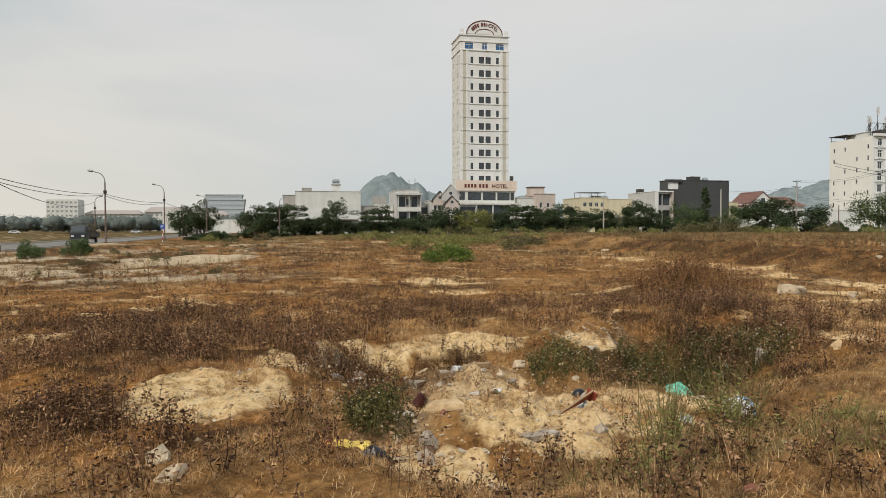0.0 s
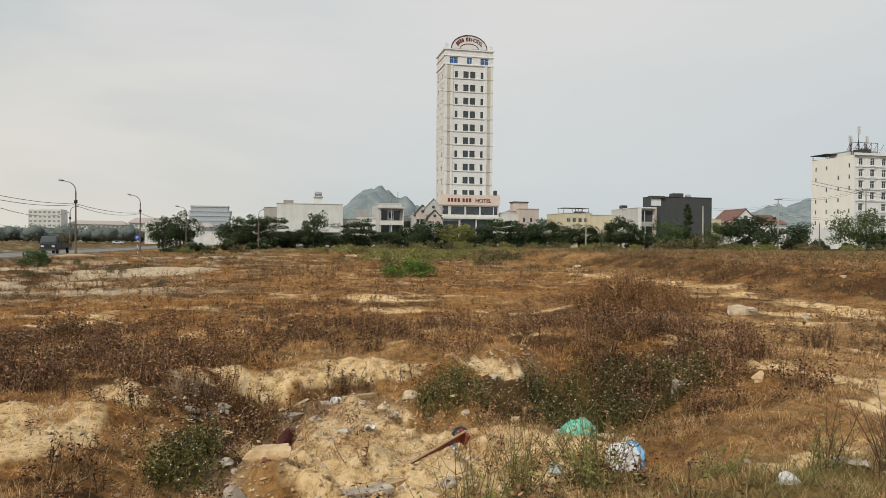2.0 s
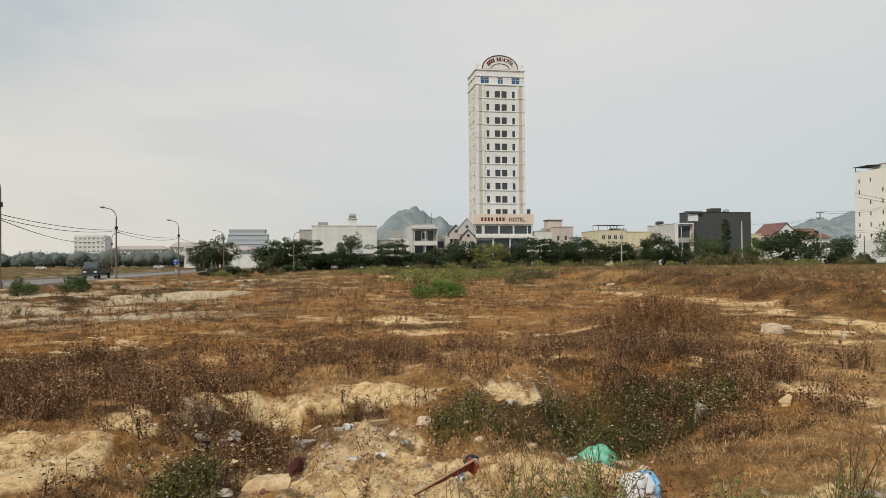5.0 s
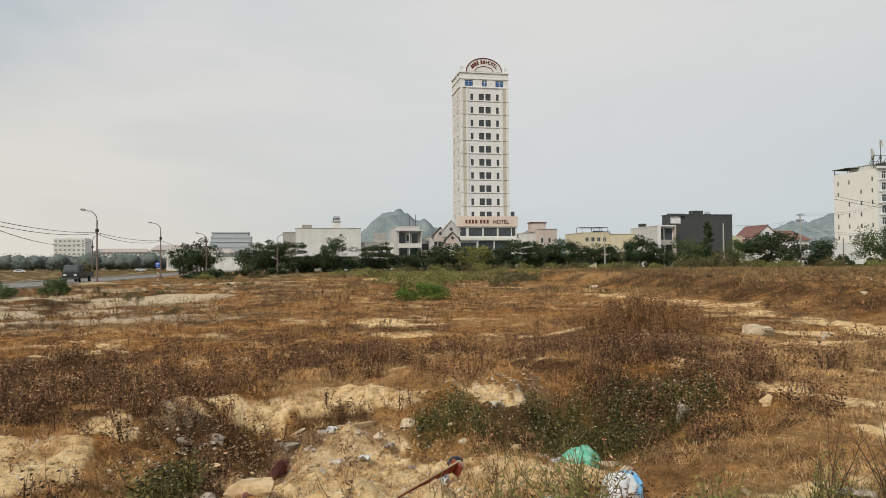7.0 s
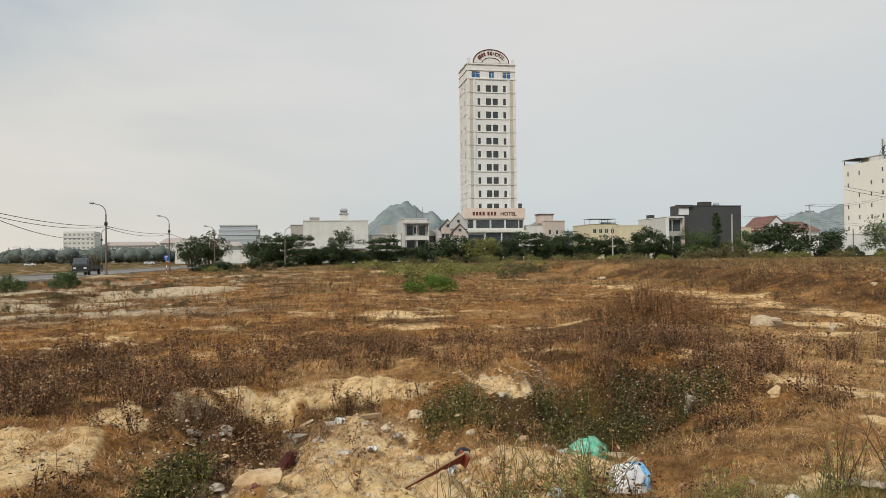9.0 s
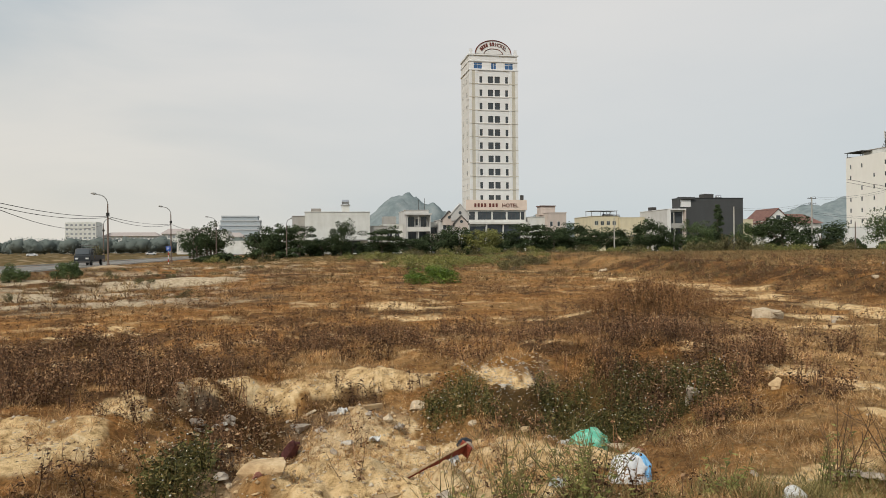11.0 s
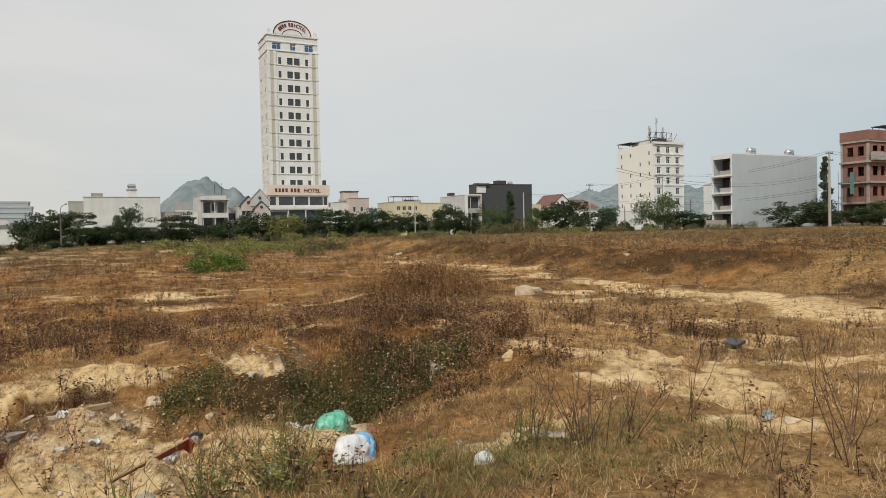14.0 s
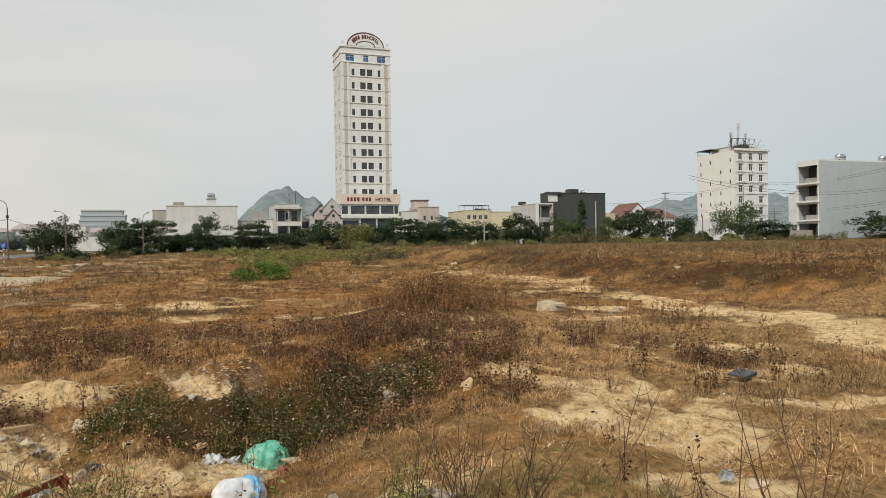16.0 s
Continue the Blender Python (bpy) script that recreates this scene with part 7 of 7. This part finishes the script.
stone("stone", 5.87, 8.16, 0.14, 0.08, 0.17, m_greystone, "upright grey stone among green weeds", 8, 40, 0.10)
stone("flat_rock", 1.02, 6.20, 0.29, 0.20, 0.11, m_clod, "flat-topped sandy rock on the rubble heap", 11, 15, 0.04, flat=0.35)
stone("rock", 0.80, 5.72, 0.17, 0.13, 0.12, m_greystone, "grey broken rock in the pit", 12, 30)
stone("rock", 0.68, 5.30, 0.14, 0.11, 0.11, m_greystone, "grey broken rock in the pit", 13, 80)
stone("rock", 1.06, 4.50, 0.13, 0.10, 0.10, m_greystone, "pale grey lump of concrete", 14, 10)
stone("rock", 0.86, 8.45, 0.18, 0.13, 0.10, m_greystone, "pile of grey broken concrete", 15, 60, flat=0.5)
stone("rock", 0.72, 8.0, 0.15, 0.11, 0.08, m_greystone, "grey broken concrete lump", 16, 100)
stone("rock", 2.66, 8.95, 0.12, 0.08, 0.10, m_stone, "buff stone on the heap's edge", 17, 0)
stone("rock", 1.25, 9.10, 0.16, 0.10, 0.08, m_greystone, "grey slab fragment leaning in sand", 18, 30, tip=25)
stone("rock", 0.45, 8.85, 0.14, 0.10, 0.07, m_greystone, "grey slab fragment in dry weeds", 19, 130)
stone("rock", 0.15, 8.60, 0.14, 0.10, 0.06, m_greystone, "pale grey rubble lump in dry weeds", 20, 10)
stone("rock", 2.85, 7.15, 0.09, 0.07, 0.15, m_greystone, "small upright grey stone", 21, 10)
stone("rock", 4.05, 7.95, 0.07, 0.05, 0.13, m_stone, "small upright pale stone", 22, 30)
stone("rock", 4.75, 7.75, 0.20, 0.12, 0.07, m_stone, "flat pale stone near the bag", 23, 0, flat=0.4)
stone("rock", -1.33, 4.95, 0.13, 0.10, 0.09, m_stone, "sandy stone half sunk in dry grass", 24, 0)
stone("rock", -1.19, 4.58, 0.15, 0.11, 0.07, m_stone, "sandy stone half sunk in dry grass", 25, 50)
stone("rock", 10.54, 9.22, 0.13, 0.10, 0.07, m_stone, "pale stone in short dry grass", 26, 0)
stone("rock", 9.53, 7.42, 0.11, 0.09, 0.06, m_stone, "pale stone in short dry grass", 27, 0)
stone("rock", 4.46, 4.50, 0.16, 0.11, 0.07, m_scrap, "white broken plaster piece in the weeds", 28, 20, flat=0.4)
stone("rock", 3.25, 4.22, 0.09, 0.07, 0.04, m_stone, "flat pale stone in the grass", 29, 20, flat=0.4)
stone("rock", 7.3, 4.32, 0.10, 0.08, 0.06, m_stone, "pale stone on bare sand", 30, 20)
stone("rock", 19.5, 20.5, 0.18, 0.13, 0.11, m_stone, "pale rubble stone on the grassy bank", 31, 20)
stone("rock", 23.5, 24.5, 0.18, 0.12, 0.1, m_scrap, "white rubble stone on the grassy bank", 32, 20)
stone("rock", 21.6, 17.0, 0.15, 0.11, 0.09, m_stone, "pale rubble stone on the grassy bank", 33, 20)
stone("rock", 20.6, 45.0, 0.42, 0.3, 0.16, m_stone, "pale stony patch at the bank's end", 34, 20)
stone("brick_piece", 1.16, 8.40, 0.13, 0.07, 0.13, m_darkbrick, "dark maroon brick standing on edge in rubble", 41, 25, 0.10, category="brick")
stone("brick_piece", 4.86, 8.02, 0.07, 0.05, 0.08, m_brickbit, "broken red brick beside the green bag", 42, 25, category="brick")
stone("brick_piece", 4.48, 6.70, 0.11, 0.06, 0.05, m_brickbit, "broken red brick beside the sack", 43, 60, category="brick")
stone("brick_piece", 2.42, 3.55, 0.11, 0.06, 0.045, m_brickbit, "broken red brick in the grass", 44, 10, category="brick")
stone("brick_piece", 0.98, 6.06, 0.09, 0.06, 0.05, m_brickbit, "broken red brick under the flat rock", 45, 70, 0.0, category="brick")

# the countable smaller rubble of the pit and heap
proto = [lump(0.09, 0.07, 0.06, seed=60 + k, sub=2) for k in range(6)]
metas = []
for k, bm in enumerate(proto):
    me = bpy.data.meshes.new("rubble_stone")
    bm.to_mesh(me)
    bm.free()
    me.materials.append((m_stone, m_clod, m_greystone)[k % 3])
    metas.append(me)
rr = random.Random(5)
for k in range(55):
    a, q = rr.uniform(0, math.tau), rr.uniform(0, 1) ** 0.5
    x, y = 1.5 + 1.55 * q * math.cos(a), 7.2 + 2.1 * q * math.sin(a)
    s = rr.choice((0.3, 0.4, 0.5, 0.65, 0.95))
    o = new("rubble_stone", metas[rr.randrange(6)])
    o.matrix_world = on_ground(x, y, rr.uniform(0, 360), 0.012) @ Matrix.Diagonal((s, s, s * rr.uniform(0.6, 1.1), 1))
    tagged(o, "small broken stone on the rubble heap", "stone", "rubble stones")

def plate(seed):
    """A broken flat fragment with an angular outline and chipped edge."""
    r = random.Random(seed)
    n = r.choice((5, 6, 7))
    ring = [(math.tau * (k + r.uniform(-0.3, 0.3)) / n, r.uniform(0.6, 1.1)) for k in range(n)]
    bm = bmesh.new()
    low = [bm.verts.new((math.cos(a) * q * 0.13, math.sin(a) * q * 0.09, -0.02)) for a, q in ring]
    top = [bm.verts.new((math.cos(a) * q * 0.12, math.sin(a) * q * 0.083, 0.014 + r.uniform(-0.005, 0.005))) for a, q in ring]
    bm.faces.new(low[::-1])
    mid = bm.verts.new((0, 0, 0.017))
    for k in range(n):
        j = (k + 1) % n
        bm.faces.new((low[k], low[j], top[j], top[k]))
        bm.faces.new((top[k], top[j], mid))
    return bm


m_plaster_bit = ramp_material("broken_pale_plaster", [(0.3, (0.30, 0.26, 0.21)), (0.55, (0.52, 0.47, 0.40)), (0.75, (0.70, 0.66, 0.59))], rough=0.95, scale=11, bump=0.5, bump_scale=40)
plates = []
for k in range(8):
    me = bpy.data.meshes.new("plaster_fragment")
    bm = plate(300 + k)
    bm.to_mesh(me)
    bm.free()
    me.materials.append((m_plaster_bit, m_stone, m_clod, m_greystone)[k % 4])
    plates.append(me)
for cx, cy, sx, sy, many in ((0.75, 8.8, 0.40, 0.35, 18), (0.85, 8.0, 0.30, 0.40, 16), (2.25, 8.55, 0.35, 0.30, 16), (3.9, 9.35, 0.35, 0.30, 8), (3.4, 8.2, 0.35, 0.35, 14), (1.5, 9.2, 0.5, 0.3, 10), (1.8, 6.0, 0.6, 0.5, 14), (0.9, 5.6, 0.4, 0.5, 10), (4.3, 7.3, 0.5, 0.25, 10), (5.2, 5.0, 0.8, 0.4, 7)):
    for _ in range(many):
        x, y, w = cx + rr.gauss(0, sx), cy + rr.gauss(0, sy), rr.choice((0.2, 0.25, 0.3, 0.4, 0.5, 0.8))
        o = new("plaster_fragment", plates[rr.randrange(8)])
        o.matrix_world = pose(x, y, land1(x, y) + 0.005, rr.gauss(8, 12), rr.gauss(0, 12), rr.uniform(0, 360)) @ Matrix.Diagonal((w, w, w, 1))
        tagged(o, "flat broken fragment of pale plaster in sandy rubble", "rubble", "plaster fragments")

chips = []
for k in range(5):
    b = lump(0.026, 0.017, 0.008, rough=1.3, seed=80 + k, sub=1, freq=2.6)
    b.verts.index_update()
    chips.append((np.array([v.co[:] for v in b.verts]), np.array([[v.index for v in f.verts] for f in b.faces])))
    b.free()
n_chip = 1500
xs, ys = scatter(n_chip, 3.0, 13.0, lambda x, y: np.clip(rubble_mask(x, y) * 0.9 + 0.25 * sand_mask(x, y), 0, 1), az0=-50)
strew("stone_chips", chips, xs, ys, rng.uniform(0.35, 1.25, len(xs)) ** 1.6, m_stone, "small stone chips and clods on sand and rubble", "gravel", lean=0.0, lift=0.003)
d = rng.normal(0, 0.38, (900, 2))
strew("pale_gravel", chips, 3.9 + d[:, 0] * 1.1, 9.35 + d[:, 1], rng.uniform(0.25, 1.1, 900), m_plaster_bit, "pale plaster gravel covering a small heap", "gravel", lean=0.2, lift=-0.003)
d = rng.normal(0, 1, (1500, 2)) * np.array([0.55, 0.7]) + np.array([[1.9, 7.3], [2.3, 8.2], [1.4, 9.1], [2.9, 8.4]])[rng.integers(0, 4, 1500)]
d = d[fbm(d[:, 0], d[:, 1], 0.4, 3, 52) > 0.5]
strew("heap_grass", [blades(9, 0.06, 0.0019, 1.5) for _ in range(8)], d[:, 0], d[:, 1], rng.uniform(0.6, 1.5, len(d)), m_grass, "thin brown grass grown over the dug heap", "grass")
xs, ys = scatter(700, 3.5, 11.0, lambda x, y: rubble_mask(x, y) * step(0.35, 0.55, fbm(x, y, 0.6, 2, 44)), az0=-40)
strew("sand_clods", chips, xs, ys, rng.uniform(0.8, 2.4, len(xs)), m_clod, "broken sandy clods on the rubble heap", "gravel", lean=0.25, lift=-0.012)
xs, ys = scatter(1500, 3.0, 18.0, lambda x, y: sand_mask(x, y), az0=-50)
strew("sand_clods", chips, xs, ys, rng.uniform(0.4, 1.5, len(xs)), m_stone, "small clods of dry sand", "gravel", lean=0.0, lift=0.0)


def draped(n_u, n_v, w, d, h, crease, seed, power=2.2):
    """A slumped bag: a dome with folds, closed below."""
    bm = bmesh.new()
    rings = []
    for i in range(n_v + 1):
        t = i / n_v
        ring = []
        for j in range(n_u):
            a = math.tau * j / n_u
            fold = 1 + crease * mnoise.noise(Vector((math.cos(a) * 2.6, math.sin(a) * 2.6, t * 3.0 + seed))) + crease * 0.5 * mnoise.noise(Vector((math.cos(a) * 6, math.sin(a) * 6, t * 6 + seed)))
            r = (1 - t ** power) ** (1 / power) * fold
            z = h * t * (1 + 0.5 * crease * mnoise.noise(Vector((math.cos(a) * 1.5, math.sin(a) * 1.5, seed + 9))))
            ring.append(bm.verts.new((math.cos(a) * r * w / 2, math.sin(a) * r * d / 2, z)))
        rings.append(ring)
    for r0, r1 in zip(rings, rings[1:]):
        for j in range(n_u):
            bm.faces.new((r0[j], r0[(j + 1) % n_u], r1[(j + 1) % n_u], r1[j])).smooth = True
    bm.faces.new(rings[0][::-1])
    bm.faces.new(rings[-1])
    return bm


g = empty("plastic_bag", on_ground(4.47, 7.95, 20, -0.02), "crumpled green plastic bag lying on sand", "plastic bag")
part("bag_body", draped(64, 20, 0.52, 0.42, 0.33, 0.26, 2, 2.3), m_bag_green, g)
place(part("knot", draped(18, 6, 0.09, 0.06, 0.05, 0.5, 5), m_bag_green, g), pose(-0.16, -0.02, 0.02, 0, -50, 0))
s = empty("sack", on_ground(4.07, 6.05, 30, -0.02), "half-full white woven sack with a blue print", "sack")
place(part("sack_body", draped(52, 18, 0.46, 0.28, 0.25, 0.20, 7, 3.0), m_sack, s), pose(0, 0, 0, -12, 14, 0))
place(part("printed_panel", draped(52, 18, 0.13, 0.292, 0.256, 0.20, 7, 3.0), m_sack_blue, s, "blue printed panel"), pose(0.065, -0.006, 0.0, -12, 14, 0))
place(part("sack_mouth", draped(24, 6, 0.20, 0.14, 0.10, 0.5, 9), m_stone, s, "torn sandy mouth of the sack"), pose(0.16, 0.06, 0.16, 0, 60, 0))


def sheet(w, d, amp, seed, n=14):
    """A crumpled scrap of sheet with a little thickness."""
    bm = bmesh.new()
    g0 = [[bm.verts.new(((i / n - 0.5) * w * (1 + 0.25 * mnoise.noise(Vector((j * 0.4, seed, 0)))), (j / n - 0.5) * d * (1 + 0.25 * mnoise.noise(Vector((i * 0.4, seed, 4)))), amp * (mnoise.noise(Vector((i * 0.35, j * 0.35, seed))) + 0.6 * mnoise.noise(Vector((i * 0.9, j * 0.9, seed)))))) for j in range(n + 1)] for i in range(n + 1)]
    for i in range(n):
        for j in range(n):
            bm.faces.new((g0[i][j], g0[i + 1][j], g0[i + 1][j + 1], g0[i][j + 1])).smooth = True
    r = bmesh.ops.extrude_face_region(bm, geom=bm.faces[:])
    bmesh.ops.translate(bm, verts=[v for v in r["geom"] if isinstance(v, bmesh.types.BMVert)], vec=(0, 0, 0.006))
    return bm


for x, y, w, d, amp, mat, lab, lift, tip in ((1.79, 8.90, 0.24, 0.18, 0.07, m_scrap, "crumpled white plastic sheet on the heap", 0.07, 30), (1.16, 8.05, 0.26, 0.13, 0.05, m_scrap, "torn white plastic scrap in rubble", 0.06, 15), (0.66, 8.05, 0.15, 0.08, 0.05, m_scrap, "white paper scrap in dry weeds", 0.06, 40),
                                      (3.95, 7.75, 0.26, 0.20, 0.07, m_scrap, "crumpled white plastic scrap on sand", 0.06, 25), (4.12, 7.85, 0.22, 0.16, 0.09, m_scrap, "folded white plastic scrap beside the bag", 0.07, 45), (3.32, 5.80, 0.15, 0.12, 0.05, m_scrap_blue, "pale blue plastic scrap behind the shrub", 0.05, 30),
                                      (2.66, 6.75, 0.24, 0.14, 0.07, m_scrap, "white plastic scrap under the red board", 0.06, 20), (2.05, 8.0, 0.13, 0.20, 0.05, m_scrap, "grey plastic strip on the heap", 0.05, 25), (7.15, 4.42, 0.11, 0.10, 0.07, m_scrap_blue, "crumpled clear plastic cup on sand", 0.06, 50), (2.35, 8.3, 0.16, 0.12, 0.05, m_greystone, "grey torn sacking on the heap", 0.05, 20),
                                      (5.2, 4.75, 0.30, 0.16, 0.04, m_greystone, "pale ash and plaster heap in the grass", 0.03, 5), (0.18, 5.05, 0.14, 0.10, 0.05, m_scrap, "white crumpled scrap near the yellow wrapper", 0.05, 20)):
    o = part("plastic_scrap", sheet(w * 0.8, d * 0.8, amp, x * 7 + y), mat)
    o.matrix_world = on_ground(x, y, (x * 97) % 360, lift, tip)
    tagged(o, lab, "litter")

e = empty("food_wrapper", on_ground(0.04, 5.0, -25, 0.07), "yellow and red crumpled wrapper in dry grass", "litter")
part("wrapper_body", sheet(0.31, 0.16, 0.03, 3.0), m_yellow_pack, e)
place(part("wrapper_end", sheet(0.09, 0.125, 0.03, 3.4), m_red_wood, e, "red end of the wrapper"), pose(-0.145, -0.03, 0.0, 10, 0, 0))
o = part("bottle", tube(bmesh.new(), [(0, 0, 0), (0, 0, 0.02), (0, 0, 0.16), (0, 0, 0.20), (0, 0, 0.24)], [0.03, 0.04, 0.04, 0.018, 0.016], 12), m_black_plastic)
o.matrix_world = on_ground(0.22, 5.42, 40, 0.05, 100)
tagged(o, "dark plastic bottle lying in the pit", "bottle")

b = empty("broken_drawer", on_ground(2.44, 6.58, 40, 0.025), "broken red-painted wooden drawer front lying in sand", "board")
bm = prism(bmesh.new(), [(-0.15, 0.10), (0.42, 0.02), (0.42, 0.125), (-0.55, 0.125), (-0.55, 0.11)], -0.012, 0.012)
bmesh.ops.bevel(bm, geom=bm.edges[:], offset=0.004, segments=1, affect="EDGES")
place(part("red_face", bm, m_red_wood, b), pose(0, 0, 0.0, 30, -7, 0))
bm = boxm(-0.56, 0.43, -0.014, 0.006, 0.128, 0.140)
bmesh.ops.bevel(bm, geom=bm.edges[:], offset=0.004, segments=1, affect="EDGES")
place(part("wood_edge", bm, m_bare_wood, b, "bare pale wooden edge"), pose(0, 0, 0.0, 30, -7, 0))
bm = boxm(0.425, 0.45, -0.07, 0.05, 0.0, 0.126)
bmesh.ops.bevel(bm, geom=bm.edges[:], offset=0.004, segments=1, affect="EDGES")
place(part("end_piece", bm, m_red_wood, b), pose(0, 0, 0.0, 30, -7, 0))
for k, (x, y, L, w, t, mat, turn, lab) in enumerate(((1.92, 5.75, 0.5, 0.10, 0.03, m_bare_wood, 35, "weathered pale plank half buried in sand"), (1.72, 5.55, 0.42, 0.11, 0.05, m_greystone, 12, "grey concrete strip lying in sand"), (2.02, 8.75, 0.42, 0.07, 0.05, m_bare_wood, 20, "short weathered branch on the heap"))):
    bm = boxm(-L / 2, L / 2, -w / 2, w / 2, 0, t)
    bmesh.ops.subdivide_edges(bm, edges=bm.edges[:], cuts=3)
    for v in bm.verts:
        v.co += Vector((0.3, 1, 1)) * 0.012 * mnoise.noise(v.co * 9 + Vector((k, 0, 0)))
    o = part("plank", bm, mat)
    o.matrix_world = on_ground(x, y, turn, 0.02)
    tagged(o, lab, "plank")
h = empty("black_pot", on_ground(2.94, 7.50, 0, 0.0), "small black plastic pot tipped on the sand", "pot")
place(part("pot_shell", draped(22, 8, 0.16, 0.14, 0.085, 0.12, 4), m_black_plastic, h), pose(0, 0, 0, 15, 0, 0))
part("rim", tube(bmesh.new(), [(0.085 * math.cos(a), 0.075 * math.sin(a), 0.012) for a in np.linspace(0, math.tau, 19)], 0.009, 6, False), m_black_plastic, h)
t = empty("roof_tile", on_ground(9.75, 7.08, 20, 0.03), "flat dark grey tile lying on dry grass", "tile")
bm = boxm(-0.14, 0.14, -0.10, 0.10, 0.0, 0.026)
bmesh.ops.bevel(bm, geom=bm.edges[:], offset=0.006, segments=1, affect="EDGES")
place(part("tile_body", bm, plain("dark_slate", (0.075, 0.08, 0.088), 0.6, vary=0.25), t), pose(0, 0, 0.02, 6, -5, 0))
place(part("tile_lip", boxm(-0.14, 0.14, -0.12, -0.103, -0.01, 0.028), plain("dark_slate_edge", (0.05, 0.053, 0.058), 0.6), t), pose(0, 0, 0.02, 6, -5, 0))


def shrub(x, y, stems, height, spread, leafy, label, green=False, seed=0, twigs=4):
    """A shrub of thin bare branching stems, with narrow leaves low down."""
    r = random.Random(seed)
    e = empty("twig_shrub", on_ground(x, y), label, "shrub", "bare twig shrubs")
    bm = bmesh.new()
    pts = []
    for s in range(stems):
        a, tilt = r.uniform(0, math.tau), r.uniform(0.05, spread)
        L = height * r.uniform(0.55, 1.15)
        p = Vector((r.gauss(0, 0.06), r.gauss(0, 0.06), -0.03))
        d = Vector((math.cos(a) * math.sin(tilt), math.sin(a) * math.sin(tilt), math.cos(tilt)))
        line = [p.copy()]
        for k in range(5):
            d = (d + Vector((r.gauss(0, 0.09), r.gauss(0, 0.09), 0.10))).normalized()
            p = p + d * L / 5
            line.append(p.copy())
            if k < 4:
                pts.append((p.copy(), d.copy()))
        r0 = 0.0030 * (0.7 + height)
        tube(bm, [tuple(q) for q in line], [r0 * (1 - 0.13 * k) for k in range(6)], 4)
        for _ in range(twigs):
            k = r.randrange(1, 5)
            b0 = Vector((r.gauss(0, 1), r.gauss(0, 1), r.uniform(0.2, 1.4))).normalized()
            q0 = line[k]
            l2 = L * r.uniform(0.12, 0.34)
            q1 = q0 + b0 * l2 * 0.5
            q2 = q1 + (b0 + Vector((0, 0, 0.5))).normalized() * l2 * 0.5
            tube(bm, [tuple(q0), tuple(q1), tuple(q2)], [r0 * 0.6, r0 * 0.5, r0 * 0.3], 3, False)
    tagged(part("stem", bm, m_twig_green if green else m_twig, e), kind="stuff")
    if leafy:
        vs, fs = [], []
        for k in range(leafy):
            p, d = r.choice(pts)
            p = p * r.uniform(0.5, 1.0)
            u = Vector((r.gauss(0, 1), r.gauss(0, 1), r.uniform(-0.2, 1.0))).normalized()
            w = u.orthogonal().normalized()
            L = r.uniform(0.025, 0.06)
            b = len(vs)
            vs += [p, p + u * L * 0.5 + w * L * 0.13, p + u * L, p + u * L * 0.5 - w * L * 0.13]
            fs += [b, b + 1, b + 2, b + 3]
        c = new("leaves", mesh_from("leaves", np.array([v[:] for v in vs]), np.array(fs), 4, m_shrub_leaf))
        c.parent = e
    return e


GREENISH, BARE = "straggly shrub of thin stems with sparse green leaves", "bare shrub of thin brown twigs in dry grass"
for k, (x, y, n, h, sp, lf, green) in enumerate(((2.72, 5.05, 40, 0.64, 1.2, 620, True), (2.20, 4.30, 28, 0.62, 1.0, 240, True), (3.12, 4.72, 34, 0.58, 1.2, 460, True), (1.85, 3.75, 18, 0.55, 1.0, 150, True), (3.3, 5.15, 26, 0.55, 1.15, 360, True), (4.1, 4.7, 16, 0.34, 1.0, 200, True), (4.9, 4.75, 16, 0.38, 1.0, 140, True),
                                          (5.26, 4.42, 18, 0.66, 0.65, 60, False), (5.05, 4.75, 12, 0.55, 0.6, 90, False), (5.65, 4.35, 9, 0.60, 0.8, 40, False), (6.35, 4.45, 4, 0.72, 0.7, 0, False), (5.90, 3.55, 5, 0.60, 0.7, 0, False), (6.50, 3.35, 5, 0.75, 0.5, 0, False), (7.0, 3.6, 5, 0.66, 0.6, 0, False),
                                          (9.25, 6.45, 12, 0.40, 0.8, 0, False), (10.25, 6.15, 9, 0.50, 0.7, 0, False), (8.9, 5.8, 9, 0.36, 0.8, 0, False), (0.25, 4.05, 3, 0.42, 0.4, 0, False), (12.0, 11.2, 12, 0.42, 0.8, 0, False), (10.2, 10.6, 14, 0.45, 0.8, 0, False))):
    shrub(x, y, n, h, sp, lf, GREENISH if green else BARE, green, 100 + k)
